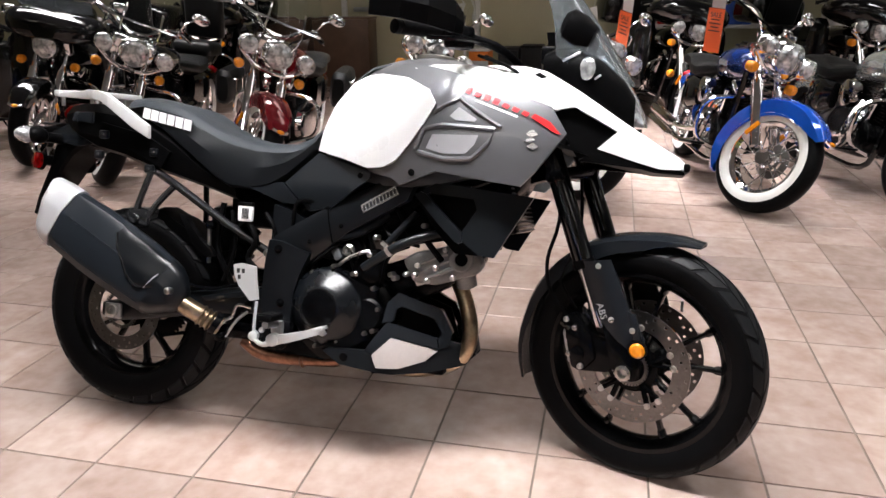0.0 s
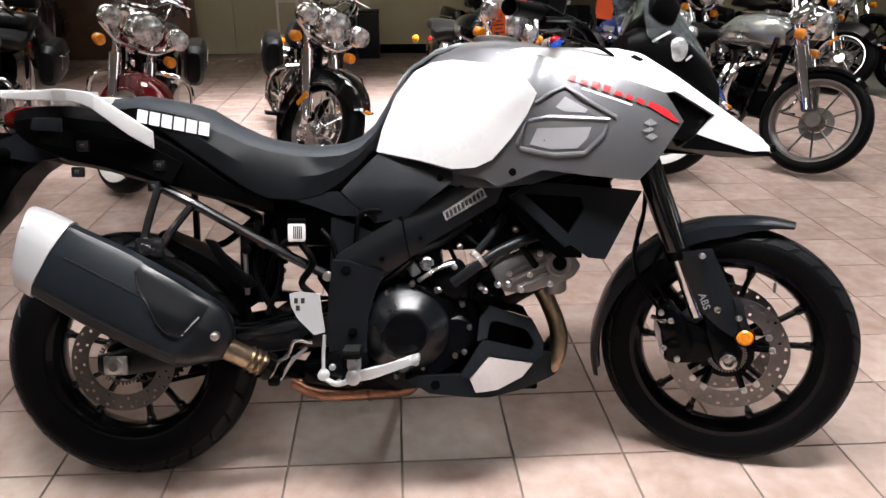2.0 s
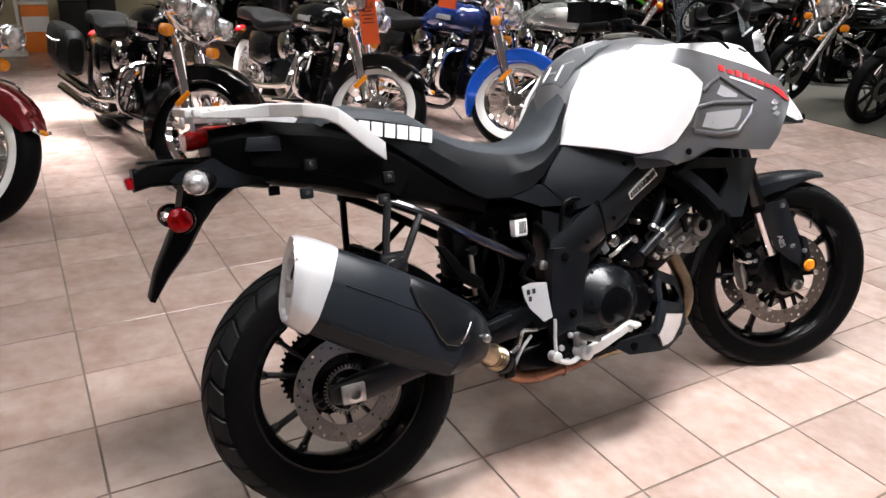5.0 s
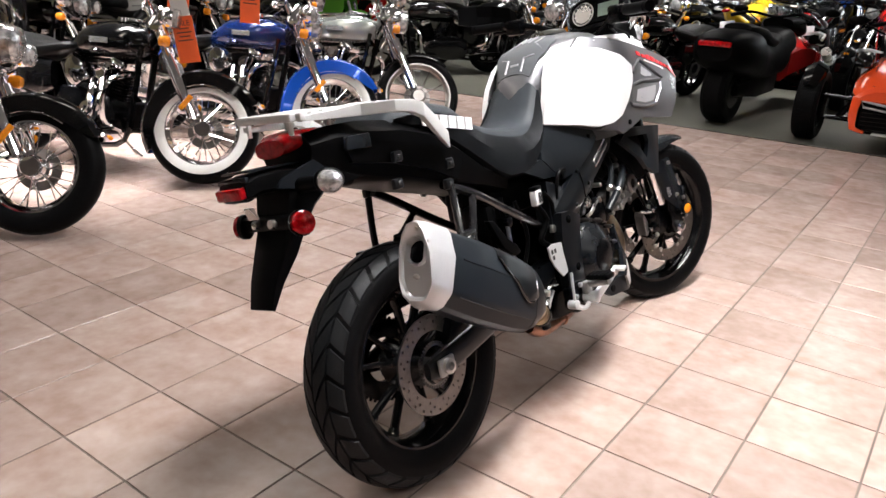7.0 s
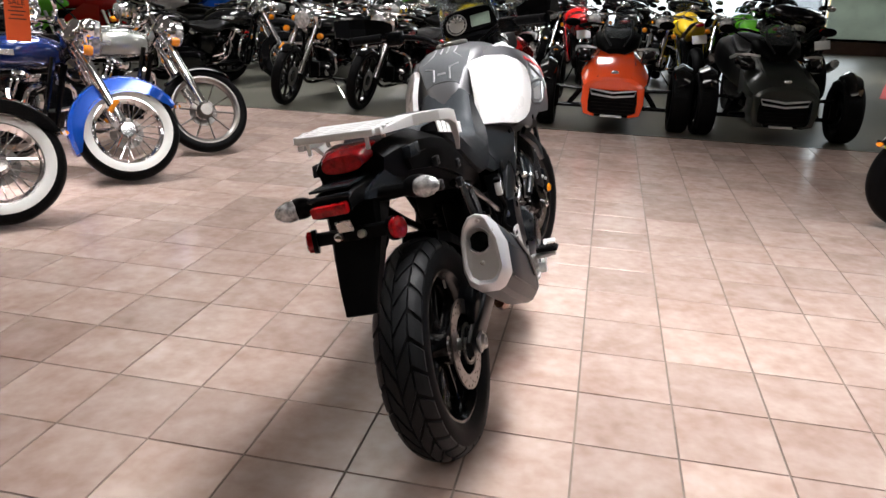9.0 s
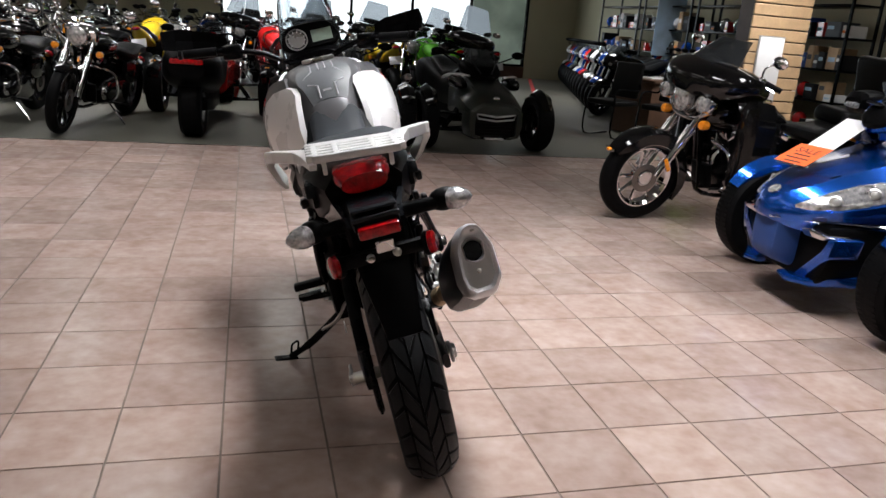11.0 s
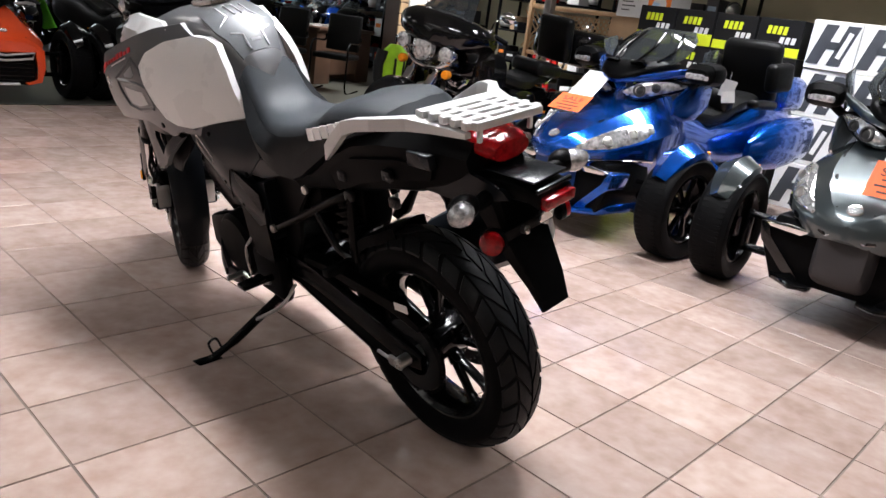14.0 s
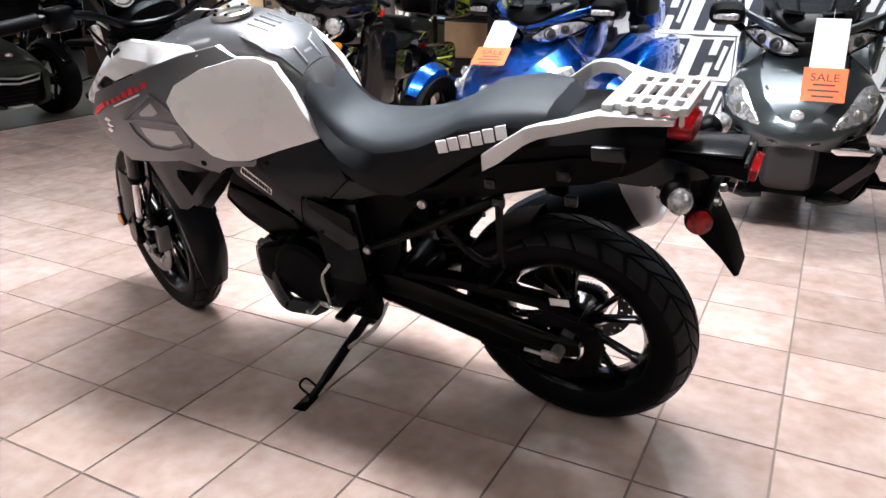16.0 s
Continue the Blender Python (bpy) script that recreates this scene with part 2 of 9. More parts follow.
M_HIVIS = mat("hi_vis_cloth", (0.42, 0.80, 0.03), 0.8, var=0.15, bump=0.3)
M_BLUECARD = mat("pale_blue_print", (0.42, 0.58, 0.72), 0.5, var=0.3, scale=3, bump=0)
M_REDBAND = mat("red_floor_tape", (0.5, 0.03, 0.03), 0.5, var=0.1, bump=0)
M_WHITECAB = mat("white_metal_cabinet", (0.70, 0.70, 0.68), 0.4, var=0.04, bump=0.03)
M_ORANGEBOX = mat("orange_carton", (0.80, 0.22, 0.03), 0.6, var=0.08, bump=0.05)
M_BLUEBOX = mat("blue_carton", (0.02, 0.07, 0.32), 0.5, var=0.1, bump=0.05)
M_SCREENLCD = mat("lcd_glass", (0.20, 0.25, 0.20), 0.2, var=0.2, bump=0)

# ---- lamps: unseen ceiling lamps placed for brightness, and the glazed shop front ----
def area_lamp(name, m, sx, sy, watts, col, spread=180):
    d = bpy.data.lights.new(name, "AREA")
    d.shape, d.size, d.size_y, d.energy, d.color = "RECTANGLE", sx, sy, watts, col
    d.spread = radians(spread)
    ob = new(name, d)
    ob.matrix_world = m
    return ob


# the key is placed from the shadows; the other lamps are added fill
PLACED_LAMPS = [(-3.0, -2.3, 56), (-3.0, 1.5, 64), (1.00, 0.58, 168), (1.30, -3.6, 58), (-1.0, 3.7, 66), (-3.9, 0.2, 205), (-3.2, -4.1, 105), (-4.2, 5.6, 115), (4.3, 0.1, 155), (6.4, 5.2, 185), (0.6, 8.6, 115), (-2.3, 8.4, 150), (6.4, 11.5, 140), (-4.6, 11.5, 110), (1.5, 13.8, 110)]
for x, y, w in PLACED_LAMPS:
    area_lamp("troffer_lamp", pose(x, y, 3.36), 0.55, 2.3, w, (1.0, 0.985, 0.995), 116 if x == 1.00 else 62 if x == -3.0 else 88 if x == 1.30 else 68 if x == -3.9 else 104)
area_lamp("shop_window_daylight", pose(3.2, 17.6, 1.65, 90, 0, 180), 7.2, 2.3, 190, (0.86, 0.94, 1.0))


# ---- mesh tools ----
def empty(name, m=None, **tags):
    ob = new(name)
    ob.empty_display_size = 0.1
    if m is not None:
        ob.matrix_world = m
    return tagged(ob, **tags)


class Shape:
    """Collects simple solids into one bmesh."""

    def __init__(self):
        self.bm = bmesh.new()

    def face(self, vs):
        try:
            return self.bm.faces.new(vs)
        except ValueError:
            return None

    def box(self, size, at=(0, 0, 0), rot=(0, 0, 0), bevel=0.0, seg=2):
        m = pose(*at, *rot) @ Matrix.Diagonal((*size, 1))
        r = bmesh.ops.create_cube(self.bm, size=1, matrix=m)
        if bevel:
            es = list({e for v in r["verts"] for e in v.link_edges})
            bmesh.ops.bevel(self.bm, geom=es, offset=bevel, segments=seg, profile=0.5, affect="EDGES")
        return self

    def rings(self, rs, caps=True, close=True, loop=False):
        """Skin through rings of equally many points. close: each ring is a closed loop; loop: last ring joins the first."""
        vs = [[self.bm.verts.new(p) for p in r] for r in rs]
        n = len(rs[0])
        pairs = list(zip(vs, vs[1:])) + ([(vs[-1], vs[0])] if loop else [])
        for a, b in pairs:
            for i in range(n if close else n - 1):
                j = (i + 1) % n
                self.face((a[i], a[j], b[j], b[i]))
        if caps and close and not loop:
            self.face(list(reversed(vs[0])))
            self.face(vs[-1])
        return self

    def tube(self, pts, r, n=8, loop=False, caps=True):
        pts = [Vector(p) for p in pts]
        k = len(pts)
        rad = r if isinstance(r, (list, tuple)) else [r] * k
        up, rs = None, []
        for i, p in enumerate(pts):
            a = pts[i - 1] if (i or loop) else p
            b = pts[(i + 1) % k] if (i < k - 1 or loop) else p
            d = (b - a).normalized()
            if up is None:
                up = d.orthogonal().normalized()
            up = (up - d * up.dot(d)).normalized()
            s = d.cross(up)
            rs.append([p + (up * math.cos(t) + s * math.sin(t)) * rad[i] for t in (2 * math.pi * j / n for j in range(n))])
        return self.rings(rs, caps=caps, loop=loop)

    def path(self, pts, r, n=8, step=4, caps=True):
        """A tube through control points, smoothed."""
        return self.tube(smooth_path(pts, step), r, n, caps=caps)

    def lathe(self, prof, at=(0, 0, 0), axis=(1, 0, 0), n=32, closed=False, caps=True):
        """Profile of (along the axis, radius) turned round the axis."""
        ax = Vector(axis).normalized()
        u = ax.orthogonal().normalized()
        w = ax.cross(u)
        c = Vector(at)
        rs = [[c + ax * h + (u * math.cos(t) + w * math.sin(t)) * max(q, 1e-4) for t in (2 * math.pi * j / n for j in range(n))] for h, q in prof]
        return self.rings(rs, caps=caps and not closed, loop=closed)

    def ball(self, at, r, seg=16, squash=(1, 1, 1), rot=(0, 0, 0)):
        bmesh.ops.create_uvsphere(self.bm, u_segments=seg, v_segments=max(6, seg // 2), radius=r, matrix=pose(*at, *rot) @ Matrix.Diagonal((*squash, 1)))
        return self

    def prism(self, poly, a, b, axis="x", bevel=0.0, seg=2):
        """Polygon swept along an axis from a to b. The polygon gives the two other coordinates in order."""
        def at(p, h):
            return {"x": (h, p[0], p[1]), "y": (p[0], h, p[1]), "z": (p[0], p[1], h)}[axis]
        va, vb = [self.bm.verts.new(at(p, a)) for p in poly], [self.bm.verts.new(at(p, b)) for p in poly]
        fs = [self.face(va), self.face(list(reversed(vb)))]
        k = len(poly)
        for i in range(k):
            j = (i + 1) % k
            fs.append(self.face((va[i], vb[i], vb[j], va[j])))
        if bevel:
            es = list({e for f in fs if f for e in f.edges})
            bmesh.ops.bevel(self.bm, geom=es, offset=bevel, segments=seg, profile=0.5, affect="EDGES")
        return self

    def panel(self, poly, xf, thick=0.012, grid=0.03, edge=0.006, side=1):
        """A moulded panel: outline in (y, z), outer face at x = side * xf(y, z), with a rounded rim."""
        t = bmesh.new()
        t.faces.new([t.verts.new((0, y, z)) for y, z in poly])
        ys, zs = [p[0] for p in poly], [p[1] for p in poly]
        if edge:
            bmesh.ops.inset_region(t, faces=t.faces[:], thickness=edge, use_even_offset=True)
        inner = max(t.faces, key=lambda f: f.calc_area())
        rim = {v.index for v in t.verts}
        t.verts.index_update()
        keep = set(inner.verts)
        for v in t.verts:
            v.co.x = 0 if v in keep else 1
        for k, (lo, hi) in ((1, (min(ys), max(ys))), (2, (min(zs), max(zs)))):
            q = lo + grid
            while q < hi - grid * 0.3:
                co, no = [0, 0, 0], [0, 0, 0]
                co[k], no[k] = q, 1
                bmesh.ops.bisect_plane(t, geom=t.verts[:] + t.edges[:] + t.faces[:], plane_co=co, plane_no=no)
                q += grid
        back = {}
        for v in t.verts:
            drop = v.co.x * edge * 0.8 if edge else 0
            x = xf(v.co.y, v.co.z)
            back[v] = x - thick
            v.co.x = x - drop
        nv = {v: self.bm.verts.new((side * v.co.x, v.co.y, v.co.z)) for v in t.verts}
        bv = {v: self.bm.verts.new((side * back[v], v.co.y, v.co.z)) for v in t.verts}
        for f in t.faces:
            self.face([nv[v] for v in f.verts])
            self.face([bv[v] for v in reversed(f.verts)])
        for e in t.edges:
            if len(e.link_faces) == 1:
                a, b = e.verts
                self.face((nv[a], nv[b], bv[b], bv[a]))
        t.free()
        return self

    def shift(self, m):
        bmesh.ops.transform(self.bm, matrix=m, verts=self.bm.verts[:])
        return self


def smooth_path(pts, step=4):
    """Catmull-Rom through the points."""
    p = [Vector(q) for q in pts]
    p = [p[0] * 2 - p[1]] + p + [p[-1] * 2 - p[-2]]
    out = []
    for i in range(1, len(p) - 2):
        for k in range(step):
            t = k / step
            a, b, c, d = p[i - 1:i + 3]
            out.append(0.5 * (2 * b + (c - a) * t + (2 * a - 5 * b + 4 * c - d) * t * t + (3 * b - a - 3 * c + d) * t ** 3))
    return out + [p[-2]]


def lerp(table, x):
    """Straight-line reading of a table of (x, value)."""
    return float(np.interp(x, [q[0] for q in table], [q[1] for q in table]))


def mesh_of(name, sh, material, angle=35):
    bmesh.ops.recalc_face_normals(sh.bm, faces=sh.bm.faces[:])
    me = bpy.data.meshes.new(name)
    sh.bm.to_mesh(me)
    sh.bm.free()
    me.materials.append(material)
    me.shade_smooth()
    me.set_sharp_from_angle(angle=radians(angle))
    return me


def part(name, sh, material, parent=None, label="", m=None, angle=35, kind=""):
    ob = new(name, mesh_of(name, sh, material, angle))
    if parent is not None:
        ob.parent = parent
    if m is not None:
        ob.matrix_local = m
    return tagged(ob, label=label, kind=kind)


def each(name, sh, material, parent, label="", m=None, angle=35):
    """Every loose piece of the shape becomes a part of its own; returns the first."""
    bm = sh.bm
    bm.verts.ensure_lookup_table()
    seen, first = set(), None
    for v0 in bm.verts:
        if v0 in seen:
            continue
        todo, isle = [v0], []
        seen.add(v0)
        while todo:
            v = todo.pop()
            isle.append(v)
            for e in v.link_edges:
                o = e.other_vert(v)
                if o not in seen:
                    seen.add(o)
                    todo.append(o)
        one = Shape()
        nv = {v: one.bm.verts.new(v.co) for v in isle}
        for f in {f for v in isle for f in v.link_faces}:
            one.face([nv[v] for v in f.verts])
        ob = part(name, one, material, parent, label, m, angle)
        first = first or ob
    bm.free()
    return first


def word_on(parent, text, m, size, material):
    """Lettering as a thin mesh; m gives its plane, reading along x and facing z."""
    cu = bpy.data.curves.new("word", "FONT")
    cu.body, cu.size, cu.align_x, cu.align_y, cu.extrude = text, size, "CENTER", "CENTER", .0004
    tmp = bpy.data.objects.new("word", cu)
    scene.collection.objects.link(tmp)
    me = bpy.data.meshes.new_from_object(tmp.evaluated_get(bpy.context.evaluated_depsgraph_get()))
    bpy.data.objects.remove(tmp)
    me.materials.append(material)
    ob = new("lettering", me)
    ob.parent = parent
    ob.matrix_local = m
    return ob


def super_ring(cx, cy, cz, hw, hh, n=20, p=2.6, axis="y"):
    """A rounded-rectangle ring across the given axis."""
    out = []
    for i in range(n):
        t = 2 * math.pi * i / n
        c, s = math.cos(t), math.sin(t)
        a = math.copysign(abs(c) ** (2 / p), c) * hw
        b = math.copysign(abs(s) ** (2 / p), s) * hh
        out.append((cx + a, cy, cz + b) if axis == "y" else (cx, cy + a, cz + b))
    return out


def turned(point, axis, deg):
    p = Vector(point)
    return Matrix.Translation(p) @ Matrix.Rotation(radians(deg), 4, Vector(axis)) @ Matrix.Translation(-p)


# ---- wheels ----
def tyre_profile(R, w, rim):
    """Half-round section of a motorcycle tyre, (across, radius)."""
    hw, pts = w / 2, []
    for i in range(13):
        a = radians(-78 + 13 * i)
        pts.append((hw * math.sin(a) * 1.02, R - hw * 0.78 * (1 - math.cos(a))))
    side = [(hw * 0.96, rim + 0.028), (hw * 0.78, rim + 0.006), (hw * 0.66, rim - 0.004)]
    return [(-h, r) for h, r in reversed(side)] + pts + side


def tread_blocks(sh, c, R, w, pitches, off, side_gap=0.04, kink=0.5):
    """Slabs of tread on the tyre's crown, parted by zigzag grooves."""
    hw, step = w / 2, 2 * math.pi / pitches
    def spot(u, phi, h):
        a = radians(72) * u
        x, r = hw * math.sin(a) * 1.02, R - hw * 0.78 * (1 - math.cos(a)) + h
        return Vector((c[0] + x, c[1] + r * math.sin(phi), c[2] + r * math.cos(phi)))
    for k in range(pitches):
        for sd in (-1, 1):
            base = k * step + (0.5 * step if sd > 0 else 0)
            for u0, u1, d0, d1 in ((side_gap, 0.40, 0.0, kink), (0.46, 0.88, kink * 1.02, kink * 0.62)):
                us = [u0 + (u1 - u0) * i / 3 for i in range(4)]
                top, low = [], []
                for i, u in enumerate(us):
                    sh_ = (d0 + (d1 - d0) * i / 3) * step
                    row = [base + sh_ + q * step for q in (0.10, 0.36, 0.64, 0.90)]
                    top.append([spot(sd * u, p, off) for p in row])
                    low.append([spot(sd * u, p, -0.002) for p in row])
                vt = [[sh.bm.verts.new(p) for p in r] for r in top]
                vl = [[sh.bm.verts.new(p) for p in r] for r in low]
                for i in range(3):
                    for j in range(3):
                        sh.face((vt[i][j], vt[i][j + 1], vt[i + 1][j + 1], vt[i + 1][j]))
                    sh.face((vt[i][0], vt[i + 1][0], vl[i + 1][0], vl[i][0]))
                    sh.face((vt[i][3], vl[i][3], vl[i + 1][3], vt[i + 1][3]))
                for j in range(3):
                    sh.face((vt[0][j], vl[0][j], vl[0][j + 1], vt[0][j + 1]))
                    sh.face((vt[3][j], vt[3][j + 1], vl[3][j + 1], vl[3][j]))


def drilled_disc(sh, c, r0, r1, x, t=0.0045, n=108, wave=0.0):
    """Brake disc with rows of holes left open."""
    bands = [r0 + (r1 - r0) * f for f in (0, 0.17, 0.33, 0.44, 0.60, 0.71, 0.86, 1.0)]
    vs = {}
    def v(i, j, s):
        j %= n
        if (i, j, s) not in vs:
            a = 2 * math.pi * j / n
            r = bands[i] + (wave * math.cos(a * 10) if i in (0, 7) else 0)
            vs[i, j, s] = sh.bm.verts.new((x + s * t / 2, c[1] + r * math.cos(a), c[2] + r * math.sin(a)))
        return vs[i, j, s]
    open_ = lambda i, j: (i == 1 and j % 9 == 1) or (i == 3 and j % 9 in (4,)) or (i == 5 and j % 9 == 7) or (i == 5 and j % 9 == 2)
    for i in range(7):
        for j in range(n):
            if open_(i, j):
                for a, b in (((i, j), (i + 1, j)), ((i + 1, j), (i + 1, j + 1)), ((i + 1, j + 1), (i, j + 1)), ((i, j + 1), (i, j))):
                    sh.face((v(*a, 1), v(*b, 1), v(*b, -1), v(*a, -1)))
                continue
            for s in (1, -1):
                sh.face((v(i, j, s), v(i + 1, j, s), v(i + 1, j + 1, s), v(i, j + 1, s)))
    for j in range(n):
        for i in (0, 7):
            sh.face((v(i, j, 1), v(i, j + 1, 1), v(i, j + 1, -1), v(i, j, -1)))


def alloy_wheel(bike, c, R, w, rim, spokes, front):
    s = Shape()
    hw = w * 0.29
    s.lathe([(-hw - .012, rim + .012), (-hw - .012, rim - .004), (-hw, rim - .012), (-hw + .012, rim - .022), (0, rim - .028), (hw - .012, rim - .022), (hw, rim - .012),
             (hw + .012, rim - .004), (hw + .012, rim + .012), (hw, rim + .008), (0, rim - .020), (-hw, rim + .008)], c, (1, 0, 0), 64, closed=True)
    hub = 0.052 if front else 0.06
    s.lathe([(-.05, hub * .6), (-.05, hub), (-.02, hub * .85), (.02, hub * .85), (.05, hub), (.05, hub * .6)], c, (1, 0, 0), 28)
    for k in range(spokes):
        base = 2 * math.pi * (k // 2) / (spokes // 2) + (0.30 if front else 0.1)
        off = 0.20 if k % 2 else -0.20
        a0, a1 = base + off * 0.55, base + off * 1.25
        p0 = (c[0], c[1] + hub * .8 * math.cos(a0), c[2] + hub * .8 * math.sin(a0))
        p1 = (c[0], c[1] + (rim - .02) * math.cos(a1), c[2] + (rim - .02) * math.sin(a1))
        d = Vector(p1) - Vector(p0)
        ang = math.degrees(math.atan2(d.z, d.y))
        mid = (Vector(p0) + Vector(p1)) / 2
        s.box((0.028, d.length, 0.0125), mid, (ang, 0, 0), 0.006)
        for q, wd in ((0.12, 0.026), (0.94, 0.021)):
            s.box((0.034, 0.035, wd), Vector(p0) + d * q, (ang, 0, 0), 0.010)
    wheel = part("front_wheel" if front else "rear_wheel", s, M_RIM, bike, "gloss black ten-spoke cast alloy wheel")
    s = Shape().lathe(tyre_profile(R, w, rim), c, (1, 0, 0), 72, caps=False)
    tyre = part("tyre", s, M_RUBBER, wheel, "black road tyre with zigzag tread grooves")
    s = Shape()
    tread_blocks(s, c, R, w, 27 if not front else 28, 0.006 if not front else 0.0035, 0.03, 0.9)
    part("tread", s, M_TREAD, wheel, kind="stuff")
    s = Shape().tube([(c[0] + .03, c[1] + .12 * math.cos(.4), c[2] + (rim - .035) * .9), (c[0] + .03, c[1] + .12 * math.cos(.4), c[2] + (rim - .065) * .9)], 0.004, 8)
    part("valve", s, M_STEEL, wheel)
    return wheel


# ---- the adventure motorcycle in the middle of the floor ----
bike = empty("adventure_motorcycle", pose(0.605, -0.394, 0.0, 0, -16.5, -2.6),
             label="white and grey adventure motorcycle leaning on its side stand", category="motorcycle")
RC, FC = (0, 0, 0.321), (0, 1.555, 0.330)
rear = alloy_wheel(bike, RC, 0.318, 0.150, 0.218, 10, False)
front = alloy_wheel(bike, FC, 0.327, 0.112, 0.243, 10, True)

# brake discs, carriers, sensor ring
for sx in (1, -1):
    s = Shape()
    drilled_disc(s, FC, 0.108, 0.155, sx * 0.068)
    part("brake_disc", s, M_DISC, front, "drilled steel front brake disc")
    s = Shape().lathe([(sx * .058, .045), (sx * .066, .07), (sx * .066, .05)], FC, (1, 0, 0), 32)
    for k in range(5):
        a = 2 * math.pi * k / 5 + .3
        for da in (-.16, .16):
            part("carrier_arm", Shape().tube([(sx * .066, FC[1] + .05 * math.cos(a), FC[2] + .05 * math.sin(a)), (sx * .068, FC[1] + .108 * math.cos(a + da), FC[2] + .108 * math.sin(a + da))], 0.0075, 6), M_BLKMET, front)
    part("disc_carrier", s, M_BLKMET, front)
    s = Shape()
    for k in range(10):
        a = 2 * math.pi * (k // 2) / 5 + .3 + (.16 if k % 2 else -.16)
        s.lathe([(sx * .062, .009), (sx * .075, .009), (sx * .077, .006)], (0, FC[1] + .112 * math.cos(a), FC[2] + .112 * math.sin(a)), (1, 0, 0), 10)
    each("disc_rivet", s, M_STEEL, front)
s = Shape()
drilled_disc(s, RC, 0.088, 0.130, 0.088, wave=0.0)
part("brake_disc", s, M_DISC, rear, "drilled steel rear brake disc")
s = Shape()
for k in range(40):
    a = 2 * math.pi * k / 40
    s.box((.004, .010, .004), (.096, RC[1] + .056 * math.cos(a), RC[2] + .056 * math.sin(a)), (math.degrees(a), 0, 0))
s.lathe([(.093, .050), (.098, .050), (.098, .054), (.093, .054)], RC, (1, 0, 0), 36, closed=True)
part("sensor_ring", s, M_DISC, rear)
s = Shape()
for k in range(36):
    a = 2 * math.pi * k / 36
    s.box((.004, .008, .004), (.083, FC[1] + .046 * math.cos(a), FC[2] + .046 * math.sin(a)), (math.degrees(a), 0, 0))
s.lathe([(.080, .040), (.085, .040), (.085, .045), (.080, .045)], FC, (1, 0, 0), 36, closed=True)
part("sensor_ring", s, M_DISC, front)
s = Shape().lathe([(-.108, .105), (-.100, .112), (-.092, .112), (-.090, .105), (-.092, .06), (-.108, .06)], RC, (1, 0, 0), 42, closed=True)
for k in range(42):
    a = 2 * math.pi * k / 42
    s.box((.008, .010, .008), (-.1, RC[1] + .113 * math.cos(a), RC[2] + .113 * math.sin(a)), (math.degrees(a), 0, 0), 0.002, 1)
part("sprocket", s, M_BLKMET, rear)

# axles
s = Shape().lathe([(-.105, .014), (.118, .014), (.122, .021), (.143, .021), (.146, .013), (.132, .010)], FC, (1, 0, 0), 20)
part("front_axle", s, M_STEEL, bike, "bright steel axle end with hollow centre")
s = Shape().lathe([(-.165, .012), (-.150, .017), (.135, .017), (.137, .022), (.148, .020), (.150, .012), (.140, .010)], RC, (1, 0, 0), 20)
part("rear_axle", s, M_STEEL, bike)
s = Shape().box((.012, .060, .048), (.134, .0, .321), (0, 0, 0), .006)
s.box((.012, .052, .030), (-.157, .012, .319), (0, 0, 0), .005)
s.tube([(-.157, .03, .319), (-.157, .085, .322)], .005, 8)
each("chain_adjuster", s, M_ALU, bike, "cast aluminium axle adjuster block")

# swing arm
for sx in (1, -1):
    s = Shape()
    rs = []
    for y, z, hw, hh in ((-.05, .321, .010, .022), (0, .322, .014, .034), (.08, .335, .016, .036), (.25, .365, .018, .038), (.42, .392, .022, .040), (.56, .405, .030, .042)):
        rs.append(super_ring(sx * (.112 if y < .1 else .112 - (y - .1) * .03), y, z, hw, hh, 14, 3.5))
    s.rings(rs)
    if sx > 0:
        s.prism([(.30, .395), (.45, .425), (.46, .410), (.32, .382)], .108, .132, "x", .003)
    # right arm satin for its sheen, left one duller black for the shaded side
    part("swing_arm", s, M_SATIN if sx > 0 else M_BLKMET, bike, "black boxed swing arm")
s = Shape().tube([(-.12, .50, .40), (.12, .50, .40)], .038, 14)
s.box((.17, .05, .09), (0, .40, .40), (0, 0, 0), .015)
part("swing_arm_bridge", s, M_BLKMET, bike)
# hugger over the rear tyre, chain guard and chain
s = Shape()
rs = []
for k in range(11):
    a = radians(22 + 5.2 * k)
    r = .345 + .008 * math.sin(k * .6)
    y, z = r * math.cos(a), .321 + r * math.sin(a)
    hw = .072 if 1 < k < 9 else .055
    n = Vector((0, math.cos(a), math.sin(a)))
    c = Vector((0, y, z))
    rs.append([c + Vector((x, 0, 0)) - n * d for x, d in ((-hw, .035), (-hw, .005), (-hw * .6, 0), (hw * .6, 0), (hw, .005), (hw, .035), (hw - .004, .035), (hw - .005, .009), (0, .005), (-hw + .005, .009), (-hw + .004, .035))])
s.rings(rs)
part("rear_hugger", s, M_BLKPLAST, bike, "black plastic inner rear mudguard")
s = Shape().prism([(-.06, .44), (.05, .475), (.30, .475), (.46, .462), (.47, .44), (.30, .448), (.06, .446), (-.05, .42)], -.122, -.085, "x", .004)
s.box((.02, .10, .05), (-.108, .42, .40), (0, 0, 0), .008)
part("chain_guard", s, M_BLKPLAST, bike)
s = Shape().prism([(.10, .235), (.16, .345), (.40, .385), (.58, .36), (.60, .335), (.36, .285)], -.104, -.090, "x", .003)
part("lower_chain_guard", s, M_BLKPLAST, bike)
